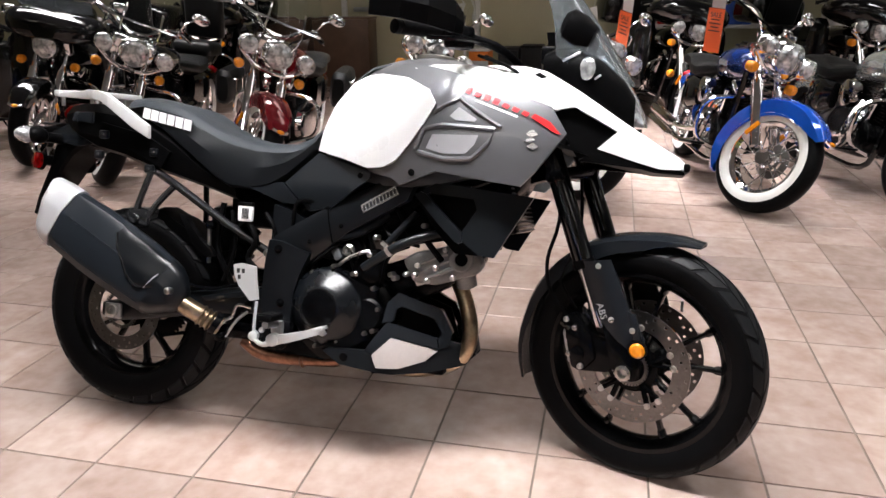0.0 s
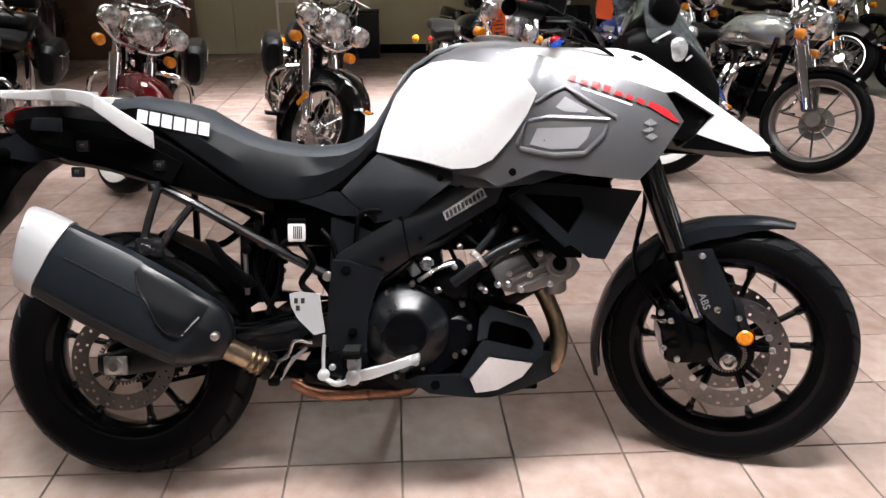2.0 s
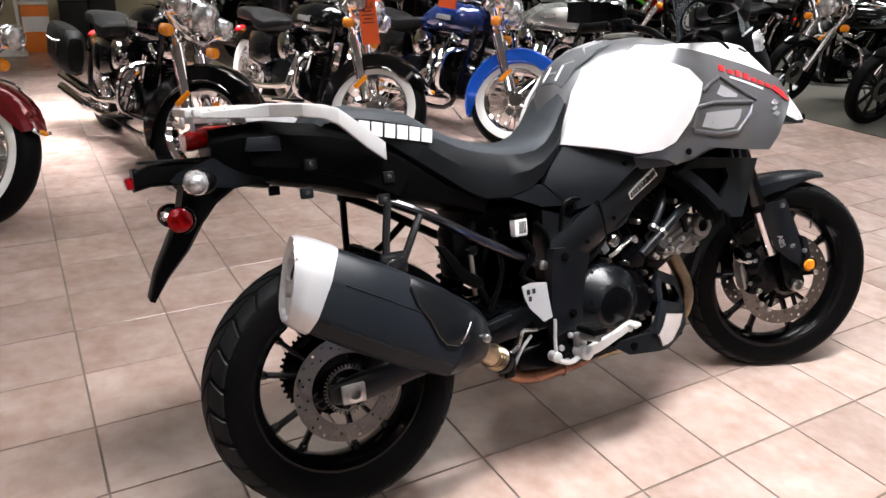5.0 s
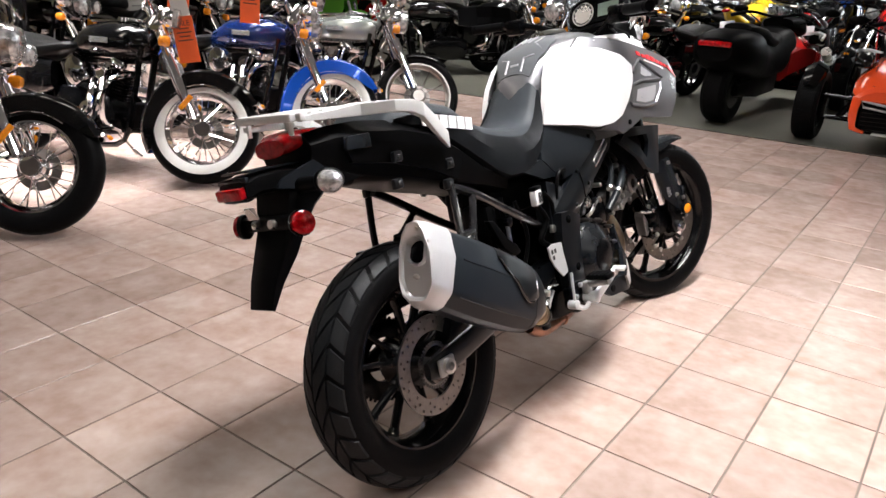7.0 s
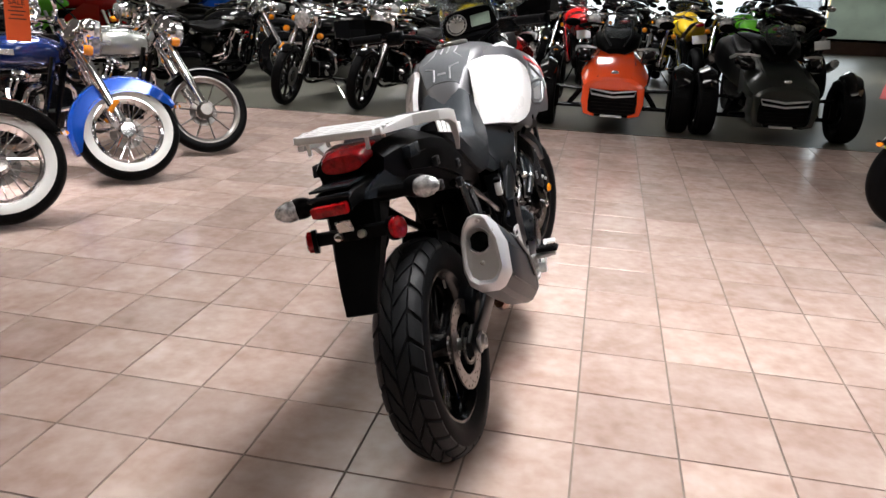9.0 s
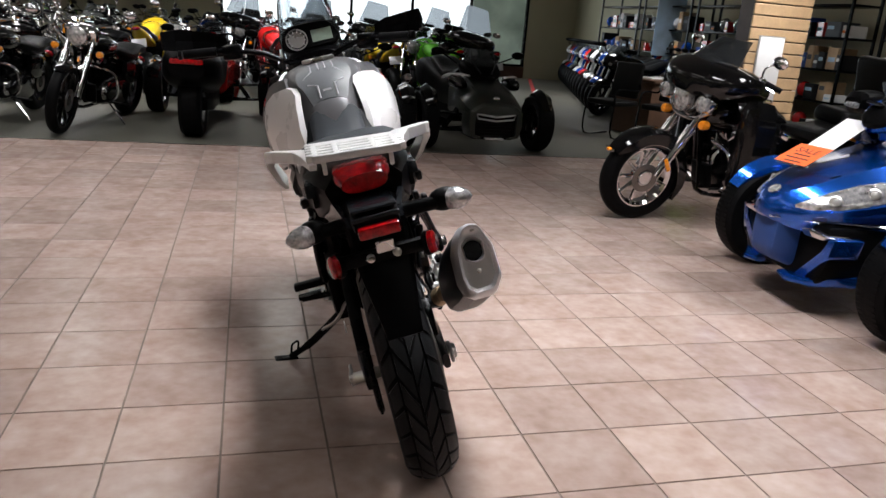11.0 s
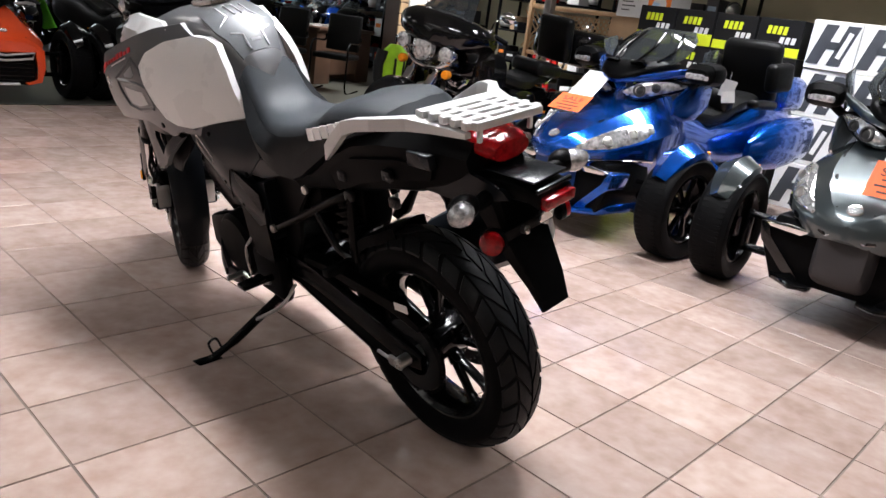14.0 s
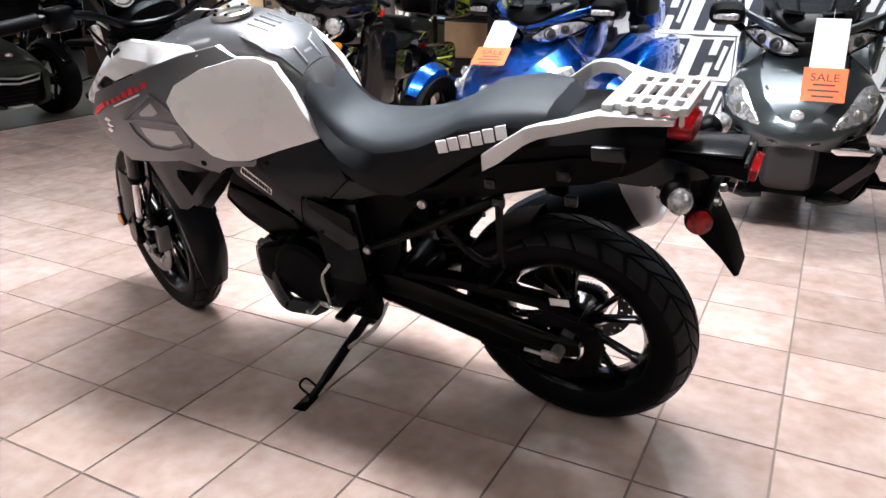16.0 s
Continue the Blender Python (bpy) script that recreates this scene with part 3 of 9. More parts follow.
for z0, z1 in ((.435, .452), (.205, .335)):
    tilt = math.degrees(math.atan2(z1 - z0, .6))
    run = part("drive_chain", Shape().box((.010, .62, .011), (-.100, .30, (z0 + z1) / 2), (tilt, 0, 0), .002, 1), M_BLKPLAST, bike, "dark roller chain")
    s = Shape()
    for k in range(60):
        f = k / 59
        s.box((.017, .0085, .013), (-.100, .60 * f, z0 + (z1 - z0) * f), (tilt, 0, 0), .003, 1)
    part("chain_plating", s, M_BLKMET, run, kind="stuff")
s = Shape().box((.003, .052, .022), (-.136, -.012, .489), (-8, 0, 0), .001, 1)
part("warning_label", s, M_LABEL, bike, "small white paper label on the chain guard")
# rear caliper
s = Shape().prism([(.035, .36), (.08, .43), (.12, .455), (.155, .43), (.15, .38), (.09, .345)], .066, .118, "x", .009)
s.path([(.118, .12, .43), (.13, .2, .44), (.13, .32, .42), (.12, .44, .45)], .005, 6)
part("rear_caliper", s, M_BLKMET, bike)

# fork, both legs
def fork_at(f, x):
    return Vector((x, 1.515 - .262 * f, .34 + .70 * f))
for sx in (1, -1):
    x = sx * .103
    s = Shape().tube([fork_at(.36, x), fork_at(.37, x), fork_at(1.05, x)], [.027, .0285, .0285], 18)
    fork = part("fork_tube", s, M_BLKGLOSS, bike, "gloss black upper fork tube")
    s = Shape().tube([fork_at(.14, x), fork_at(.37, x)], .0205, 16)
    part("fork_slider", s, M_CHROME, bike, "polished fork slider")
    s = Shape().lathe([(-.012, .029), (0, .031), (.012, .029)], fork_at(.37, x), fork_at(1, x) - fork_at(0, x), 18)
    part("fork_seal", s, M_BLKPLAST, bike)
    s = Shape().prism([(1.535, .300), (1.585, .305), (1.592, .345), (1.560, .395), (1.525, .465), (1.478, .470), (1.50, .40), (1.515, .35)], x - .026, x + .026, "x", .010)
    s.prism([(1.51, .40), (1.44, .42), (1.41, .38), (1.42, .30), (1.50, .31), (1.53, .34)], x - .014 - sx * .01, x + .014 - sx * .01, "x", .006)
    part("fork_bottom", s, M_BLKMET, bike)
    # guard plate of the mudguard
    s = Shape().panel([(1.420, .610), (1.500, .622), (1.530, .560), (1.566, .480), (1.602, .422), (1.600, .396), (1.572, .390), (1.530, .415), (1.482, .455), (1.438, .535)],
                      lambda y, z: .137 - 4.2 * (y - 1.515 + .45 * (z - .5)) ** 2, .010, .02, .010, sx)
    s.prism([(1.555, .500), (1.578, .490), (1.598, .425), (1.580, .415)], sx * .128, sx * .140, "x", .003)
    guard = part("fork_guard", s, M_GUNMETAL, bike, "blue-grey plastic fork guard")
    if sx > 0:
        word_on(guard, "ABS", Matrix(((0, 0, 1, .1385), (.36, .93, 0, 1.488), (-.93, .36, 0, .486), (0, 0, 0, 1))), .026, M_VENT)
    s = Shape().lathe([(sx * .134, .021), (sx * .143, .021), (sx * .149, .015)], (0, 1.590, .398), (1, 0, 0), 24)
    refl = part("front_reflector", s, M_AMBER, bike, "round amber side reflector")
    s = Shape().lathe([(sx * .132, .0245), (sx * .144, .0245), (sx * .144, .0205), (sx * .132, .0205)], (0, 1.590, .398), (1, 0, 0), 24, closed=True)
    part("bezel", s, M_BLKPLAST, refl)
    # radial caliper behind the leg
    s = Shape().prism([(1.375, .455), (1.405, .470), (1.455, .410), (1.470, .345), (1.430, .300), (1.395, .310), (1.400, .370), (1.370, .420)], sx * .050, sx * .118, "x", .011)
    for y, z in ((1.418, .352), (1.405, .40)):
        s.lathe([(sx * .110, .020), (sx * .126, .020), (sx * .129, .014)], (0, y, z), (1, 0, 0), 16)
    cal = part("front_caliper", s, M_BLKMET, bike, "black four-piston brake caliper")
    s = Shape()
    for y, z in ((1.385, .445), (1.41, .425), (1.43, .32), (1.395, .35)):
        s.lathe([(sx * .112, .008), (sx * .128, .008), (sx * .130, .005)], (0, y, z), (1, 0, 0), 10)
    each("caliper_bolt", s, M_STEEL, cal)
    s = Shape().prism([(1.368, .400), (1.385, .452), (1.398, .440), (1.388, .395), (1.402, .330), (1.388, .318)], sx * .060, sx * .108, "x", .004)
    part("caliper_bracket", s, M_ALU, cal, "bare cast aluminium caliper edge")
    part("pad_pin", Shape().tube([(sx * .10, 1.362, .425), (sx * .122, 1.40, .418)], .007, 8), M_STEEL, cal)
    s = Shape().path([(sx * .11, 1.38, .45), (sx * .12, 1.33, .52), (sx * .10, 1.31, .60), (sx * .08, 1.33, .70), (sx * .06, 1.33, .86)], .0055, 8)
    s.path([(sx * .095, 1.40, .47), (sx * .11, 1.37, .52), (sx * .11, 1.36, .56), (sx * .10, 1.40, .66)], .004, 8)
    part("brake_hose", s, M_BLKPLAST, bike)
    s = Shape()
    for y, z in ((1.462, .588), (1.505, .452), (1.560, .430)):
        s.lathe([(sx * .130, .0075), (sx * .138, .0075), (sx * .140, .004)], (0, y, z), (1, 0, 0), 12)
    each("guard_bolt", s, M_STEEL, bike)
s = Shape()
for f in (.70, 1.0):
    p = fork_at(f, 0)
    s.box((.27, .055, .035), p, (20, 0, 0), .012)
part("fork_clamp", s, M_BLKMET, bike)

# front mudguard
s, rs = Shape(), []
for k in range(17):
    a = radians(66 + 132 * k / 16)
    r = lerp([(66, .372), (90, .352), (130, .352), (165, .350), (198, .366)], math.degrees(a))
    hw = lerp([(66, .028), (75, .052), (95, .066), (140, .066), (180, .060), (198, .042)], math.degrees(a))
    sk = lerp([(66, .010), (90, .040), (120, .055), (165, .030), (198, .015)], math.degrees(a))
    n = Vector((0, math.cos(a), math.sin(a)))
    c = Vector((0, FC[1], FC[2])) + n * r
    rs.append([c + Vector((x, 0, 0)) - n * d for x, d in ((-hw, sk), (-hw, .012), (-hw * .75, .003), (0, -.004), (hw * .75, .003), (hw, .012), (hw, sk), (hw - .004, sk), (hw - .005, .014), (0, .001), (-hw + .005, .014), (-hw + .004, sk))])
s.rings(rs)
part("front_mudguard", s, M_GUNMETAL, bike, "blue-grey front mudguard")

# ---- tank, panels and fairing ----
def side_x(y, z):
    base = lerp([(.6, .080), (.65, .104), (.7, .134), (.8, .186), (.92, .232), (1.05, .260), (1.2, .266), (1.3, .262), (1.4, .240)], y)
    d = z - .87
    return base - (lerp([(.8, 1.9), (1.0, 1.55)], y) if d > 0 else .9) * d * d

s, rs = Shape(), []
for y, top, bot, hw in ((.655, .935, .80, .066), (.69, 1.000, .79, .084), (.74, 1.065, .78, .110), (.80, 1.103, .77, .138), (.87, 1.122, .76, .166), (.95, 1.130, .76, .186), (1.03, 1.122, .77, .196),
                         (1.10, 1.105, .79, .190), (1.18, 1.085, .80, .170)):
    ring = []
    for i in range(17):
        t = math.pi * i / 16
        c, q = math.cos(t), math.sin(t)
        ring.append((math.copysign(abs(c) ** .62, c) * hw, y, bot + (top - bot) * (q ** .42)))
    rs.append(ring)
s.rings(rs)
tank = part("fuel_tank", s, M_GREYP, bike, "titanium grey fuel tank")
# tank pad with stripes and filler
s = Shape()
def tank_top(y):
    return lerp([(.655, .935), (.69, 1.000), (.74, 1.065), (.80, 1.103), (.87, 1.122), (.95, 1.130), (1.03, 1.122)], y)
rs = []
for y in (.70, .72, .74, .77, .80, .84, .88):
    z = tank_top(y) + .004
    hw = lerp([(.70, .062), (.78, .100), (.88, .088)], y)
    rs.append([(x * hw, y, z - abs(x) ** 2.2 * .016 - d) for x, d in ((-1, 0), (-.6, 0), (-.2, 0), (.2, 0), (.6, 0), (1, 0), (1, .006), (-1, .006))])
s.rings(rs)
part("tank_pad", s, M_PAD, tank, "charcoal tank pad with pale stripes")
s = Shape()
for sx in (1, -1):
    for pts in (((.03, .705), (.03, .735), (.062, .75)), ((.012, .80), (.012, .865)), ((.04, .865), (.04, .80), (.075, .78))):
        s.tube([(sx * x, y, tank_top(y) + .0035 - abs(x / .08) ** 2.2 * .016) for x, y in pts], .004, 6)
each("pad_stripe", s, M_VENT, tank, "pale grey stripes on the tank pad")
s = Shape().box((.030, .008, .003), (0, .72, tank_top(.72) + .004), (58, 0, 0))
part("emblem_bar", s, M_VENT, tank)
s = Shape().lathe([(-.004, .060), (.006, .060), (.010, .054), (.010, .040), (.004, .038), (.004, .020), (.009, .018), (.009, .001)], (0, .955, 1.130), (0, .06, 1), 32)
part("fuel_cap", s, M_STEEL, tank, "round steel fuel filler cap")
s = Shape()
for k in range(7):
    a = 2 * math.pi * k / 7
    s.lathe([(.008, .005), (.014, .005), (.015, .003)], (.047 * math.cos(a), .955 + .047 * math.sin(a), 1.130), (0, .06, 1), 8)
each("cap_bolt", s, M_BLKMET, tank)

WHITE = [(.652, .848), (.668, .905), (.702, .982), (.750, 1.044), (.790, 1.062), (.839, 1.066), (.932, 1.049), (1.002, 1.016), (1.028, .976), (1.005, .927), (.970, .875), (.928, .826), (.890, .808), (.836, .804), (.756, .826)]
GREY = [(.836, .796), (.920, .816), (.974, .884), (1.016, .972), (.990, 1.008), (.928, 1.040), (.845, 1.064), (.90, 1.095), (1.00, 1.080), (1.100, 1.052), (1.215, 1.014), (1.325, .976), (1.366, .912), (1.298, .815), (1.262, .777),
        (1.145, .789), (1.041, .803), (.978, .777), (.940, .764), (.915, .780)]
for sx in (1, -1):
    s = Shape().panel(WHITE, lambda y, z: side_x(y, z) + .010, .02, .028, .010, sx)
    part("tank_side_panel", s, M_WHITEP, bike, "gloss white tank side panel")
    s = Shape().panel(GREY, lambda y, z: side_x(y, z) + .002, .014, .026, .006, sx)
    fair = part("side_fairing", s, M_GREYP, bike, "titanium grey side fairing with recessed vents")
    # vent: raised rim with two openings showing the white beneath
    s = Shape()
    rim_a = [(1.026, .952), (1.050, .970), (1.092, .990), (1.140, .958), (1.205, .919)]
    rim_b = [(.985, .858), (1.004, .911), (1.055, .920), (1.190, .914), (1.176, .878), (1.135, .838), (1.065, .834), (.990, .850)]
    s.tube([(sx * (side_x(y, z) + .004), y, z) for y, z in rim_a], .0055, 8)
    s.tube([(sx * (side_x(y, z) + .0015), y, z) for y, z in rim_b], .0065, 8, loop=True)
    each("vent_rim", s, M_GREYP, fair)
    s = Shape().panel([(1.070, .944), (1.092, .968), (1.142, .938), (1.136, .930), (1.088, .934)], lambda y, z: side_x(y, z) + .0035, .004, .05, .002, sx)
    s.panel([(1.012, .860), (1.028, .896), (1.150, .898), (1.140, .872), (1.118, .850), (1.060, .848)], lambda y, z: side_x(y, z) + .0035, .004, .05, .002, sx)
    each("vent_insert", s, M_VENT, fair, "pale silver insert seen in the vent")
    # model script as a red flash with bars, emblem as a plain shape
    s = Shape()
    for k in range(7):
        f = k / 7
        y0, z0 = 1.100 + .178 * f, 1.006 - .062 * f
        h = .016 if k in (0, 2, 3) else .011
        s.panel([(y0, z0 + .002), (y0 + .006, z0 + h), (y0 + .021, z0 + h - .006), (y0 + .015, z0 - .004)], lambda y, z: side_x(y, z) + .0065, .003, .05, 0, sx)
    s.panel([(1.278, .947), (1.286, .957), (1.325, .938), (1.354, .908), (1.338, .912)], lambda y, z: side_x(y, z) + .0065, .003, .05, 0, sx)
    each("red_flash", s, M_REDTXT, fair, "red stripe decal")
    s = Shape().panel([(1.13, .985), (1.133, .989), (1.245, .950), (1.242, .946)], lambda y, z: side_x(y, z) + .0032, .003, .05, 0, sx)
    part("small_script_bar", s, M_WHITETXT, fair)
    s = Shape()
    for pl in ([(1.268, .906), (1.284, .917), (1.300, .906), (1.284, .900)], [(1.264, .889), (1.284, .898), (1.294, .893), (1.280, .885)], [(1.272, .876), (1.288, .885), (1.302, .876), (1.288, .868)]):
        s.panel(pl, lambda y, z: side_x(y, z) + .005, .004, .05, .0015, sx)
    each("emblem_piece", s, M_SILVERTXT, fair, "small silver emblem")
    s = Shape().lathe([(sx * (side_x(.974, .797)) - sx * .004, .009), (sx * (side_x(.974, .797) + .004), .009), (sx * (side_x(.974, .797) + .005), .005)], (0, .974, .797), (1, 0, 0), 14)
    part("fairing_bolt", s, M_BLKPLAST, fair)

def nose_x(y, z):
    b = lerp([(.9, .190), (1.1, .192), (1.25, .182), (1.4, .155), (1.5, .125), (1.60, .090), (1.66, .066)], y)
    return b - max(0, z - lerp([(.9, 1.06), (1.3, 1.05), (1.5, .94), (1.66, .85)], y)) * 1.1
for sx in (1, -1):
    s = Shape().panel([(.942, 1.078), (1.00, 1.092), (1.10, 1.094), (1.236, 1.094), (1.292, 1.082), (1.379, 1.036), (1.506, .957), (1.640, .880), (1.648, .850), (1.594, .847), (1.515, .866), (1.436, .888), (1.483, .935),
                       (1.374, .990), (1.324, .980), (1.211, 1.018), (1.102, 1.054), (.969, 1.073)], nose_x, .012, .03, .006, sx)
    part("nose_panel", s, M_WHITEP, bike, "gloss white nose panel")
    s = Shape().panel([(1.315, .976), (1.374, .988), (1.481, .935), (1.436, .884), (1.39, .858), (1.36, .90)], lambda y, z: nose_x(y, z) - .016, .012, .03, .004, sx)
    s.panel([(1.436, .888), (1.515, .865), (1.596, .846), (1.650, .848), (1.655, .836), (1.55, .844), (1.39, .854)], lambda y, z: nose_x(y, z) - .002, .012, .03, .003, sx)
    part("nose_intake", s, M_BLKPLAST, bike, "black plastic beak underside and intake")
    s = Shape().panel([(1.262, 1.070), (1.276, 1.077), (1.297, 1.064), (1.284, 1.058)], lambda y, z: nose_x(y, z) + .002, .004, .05, .001, sx)
    part("nose_slot", s, M_BLKPLAST, bike)
# centre of the beak
s, rs = Shape(), []
for y, z in ((1.40, 1.012), (1.46, .985), (1.53, .945), (1.60, .905), (1.645, .880), (1.658, .868)):
    w = max(.014, nose_x(y, z - .02) - .006)
    rs.append([(-w, y, z - .012), (-w * .5, y, z), (0, y, z + .006), (w * .5, y, z), (w, y, z - .012), (w, y, z - .024), (-w, y, z - .024)])
s.rings(rs)
part("beak", s, M_WHITEP, bike, "gloss white beak tip")
s, rs = Shape(), []
for y, z in ((1.33, .90), (1.45, .872), (1.58, .848), (1.658, .846)):
    w = max(.014, nose_x(y, z) - .008)
    rs.append([(-w, y, z), (w, y, z), (w, y, z - .010), (-w, y, z - .010)])
s.rings(rs)
part("beak_underside", s, M_BLKPLAST, bike)
s = Shape().box((.13, .018, .022), (0, 1.662, .856), (0, 0, 0), .006)
part("beak_tip_trim", s, M_BLKPLAST, bike)

# headlamp pod and screen
s, rs = Shape(), []
for y, z, hw, hh in ((1.275, 1.105, .095, .040), (1.31, 1.105, .112, .058), (1.36, 1.095, .120, .070), (1.43, 1.055, .110, .075), (1.49, 1.01, .082, .070), (1.52, .985, .060, .05)):
    rs.append(super_ring(0, y, z, hw, hh, 20, 3))
s.rings(rs)
pod = part("headlamp_housing", s, M_BLKPLAST, bike, "black headlamp housing")
s, rs = Shape(), []
for y, z, hw in ((1.455, 1.145, .050), (1.492, 1.095, .074), (1.525, 1.040, .080), (1.550, .985, .062), (1.556, .960, .040)):
    o = [Vector((u * hw, y - .060 * u * u, z)) for u in (-1, -.75, -.4, 0, .4, .75, 1)]
    rs.append(o + [p + Vector((0, -.03, -.012)) for p in reversed(o)])
lamp = part("headlamp_lens", s.rings(rs), M_LAMP, pod, "clear stacked headlamp lens")
for sx in (1, -1):
    part("position_lamp", Shape().ball((sx * .116, 1.392, 1.095), .028, 16, (.35, .85, 1.1), (0, 0, -sx * 20)), M_LAMP, pod, "clear round side lamp")
    part("lamp_louvre", Shape().box((.004, .05, .006), (sx * .118, 1.350, 1.125), (28, 0, 0), .001), M_SILVERPAINT, pod)
    part("lamp_louvre", Shape().box((.004, .035, .005), (sx * .110, 1.415, 1.070), (40, 0, 0), .001), M_SILVERPAINT, pod)
s, rs = Shape(), []
for f in (0, .2, .4, .6, .8, 1.0):
    y0 = 1.515 - .22 * f - .04 * f * f
    z0 = 1.075 + .36 * f
    hw = lerp([(0, .080), (.2, .128), (.55, .118), (.9, .090), (1, .07)], f)
    o, i = [], []
    for k in range(11):
        u = -1 + 2 * k / 10
        p = Vector((u * hw, y0 - lerp([(0, .08), (.2, .155), (.55, .085), (1, .06)], f) * u * u, z0 - .02 * u * u))
        o.append(p)
        i.append(p + Vector((0, -.004, -.001)))
    rs.append(o + list(reversed(i)))
s.rings(rs)
scr = part("windscreen", s, M_SMOKE, bike, "smoked touring windscreen")

# instruments and bars
s, rs = Shape(), []
for y, hw, hh in ((1.315, .115, .050), (1.328, .125, .060), (1.365, .120, .056), (1.40, .09, .04)):
    rs.append(super_ring(0, y, 1.205, hw, hh, 24, 3.2))
s.rings(rs)
s.shift(Matrix.Translation((0, 1.33, 1.2)) @ pose(0, 0, 0, -22, 0, 0) @ Matrix.Translation((0, -1.33, -1.2)))
dash = part("instrument_panel", s, M_BLKPLAST, bike, "black instrument panel with a dial and a display")
mt = pose(0, 1.3125, 1.198, -22, 0, 0)
s = Shape().lathe([(0, .045), (-.004, .045), (-.004, .041), (-.001, .041)], (-.055, 0, .004), (0, 1, 0), 28)
part("dial_ring", s, M_STEEL, dash, m=mt)
s = Shape().lathe([(0, .001), (-.0012, .041), (.001, .041)], (-.055, 0, .004), (0, 1, 0), 28)
part("dial_face", s, M_INK, dash, m=mt)
s = Shape()
for k in range(10):
    a = radians(-130 + 29 * k)
    s.box((.003, .001, .009), (-.055 + .034 * math.sin(a), -.002, .004 + .034 * math.cos(a)), (0, math.degrees(a), 0))
each("dial_mark", s, M_WHITETXT, dash, m=mt)
s = Shape().box((.085, .002, .05), (.05, -.001, .005), (0, 0, 0), .0008, 1)
part("display", s, M_SCREENLCD, dash, m=mt)
s = Shape().path([(-.45, 1.055, 1.190), (-.32, 1.095, 1.190), (-.18, 1.17, 1.165), (-.07, 1.20, 1.115), (.07, 1.20, 1.115), (.18, 1.17, 1.165), (.32, 1.095, 1.190), (.45, 1.055, 1.190)], .012, 10)
bar = part("handlebar", s, M_BLKMET, bike, "black tapered handlebar")
for sx in (1, -1):
    s = Shape().tube([(sx * .33, 1.092, 1.19), (sx * .45, 1.055, 1.190)], .0175, 14)
    s.lathe([(0, .018), (.014, .018), (.016, .012)], (sx * .455, 1.054, 1.190), (sx, -.25, 0), 14)
    part("grip", s, M_RUBBER, bar)
    s = Shape().box((.075, .05, .06), (sx * .275, 1.115, 1.180), (0, 0, -sx * 15), .012)
    s.path([(sx * .23, 1.17, 1.17), (sx * .33, 1.16, 1.17), (sx * .43, 1.12, 1.165)], .006, 6)
    part("switch_and_lever", s, M_BLKMET, bar)
    s, rs = Shape(), []
    for x, y, z, hh in ((.50, 1.00, 1.250, .034), (.490, 1.085, 1.244, .040), (.44, 1.130, 1.234, .042), (.35, 1.150, 1.220, .038), (.305, 1.145, 1.210, .026)):
        rs.append([(sx * (x + .006), y, z - hh), (sx * (x + .010), y + .008, z), (sx * x, y, z + hh), (sx * (x - .006), y - .004, z + hh), (sx * (x - .002), y, z), (sx * (x - .004), y - .006, z - hh)])
    s.rings(rs)
    part("hand_guard", s, M_BLKPLAST, bar, "dark plastic hand guard", angle=15)
for pts in (((-.2, 1.15, 1.14), (-.15, 1.26, 1.09), (-.08, 1.30, .98), (-.05, 1.26, .86)), ((.2, 1.15, 1.14), (.16, 1.25, 1.08), (.10, 1.30, .96), (.06, 1.24, .84)), ((.22, 1.14, 1.14), (.20, 1.24, 1.10), (.12, 1.28, 1.02), (.08, 1.22, .90))):
    part("control_cable", Shape().path(pts, .0045, 6), M_BLKPLAST, bar)

# lower shrouds beside the radiator
for sx in (1, -1):
    s = Shape()
    shx = lambda y, z: lerp([(.95, .180), (1.05, .218), (1.2, .21), (1.3, .19)], y)
    s.panel([(.984, .742), (1.0, .758), (1.034, .773), (1.10, .770), (1.290, .752), (1.255, .690), (1.200, .590), (1.160, .594), (1.113, .628), (1.110, .648), (1.148, .712), (1.138, .738), (1.02, .746)], shx, .014, .02, .006, sx)
    s.panel([(.972, .740), (.990, .750), (1.006, .746), (1.112, .650), (1.116, .626), (1.102, .620)], lambda y, z: shx(y, z) + .005, .018, .02, .007, sx)
    part("radiator_shroud", s, M_DKPLAST, bike, "dark plastic radiator shroud with an opening")
    s = Shape().panel([(.960, .738), (1.03, .775), (1.12, .772), (1.16, .70), (1.150, .590), (1.09, .592), (1.02, .66)], lambda y, z: shx(y, z) - .035, .006, .05, 0, sx)
    part("shroud_inner", s, M_BLKPLAST, bike)
s = Shape().box((.34, .035, .15), (0, 1.215, .725), (14, 0, 0), .008)
rad = part("radiator", s, M_BLKMET, bike, "black radiator core")
s = Shape()
for k in range(11):
    s.box((.31, .003, .004), (0, 1.235 - (k - 5) * .0032, .725 + (k - 5) * .0125), (14, 0, 0))
part("radiator_core", s, M_BLKPLAST, rad, kind="stuff")

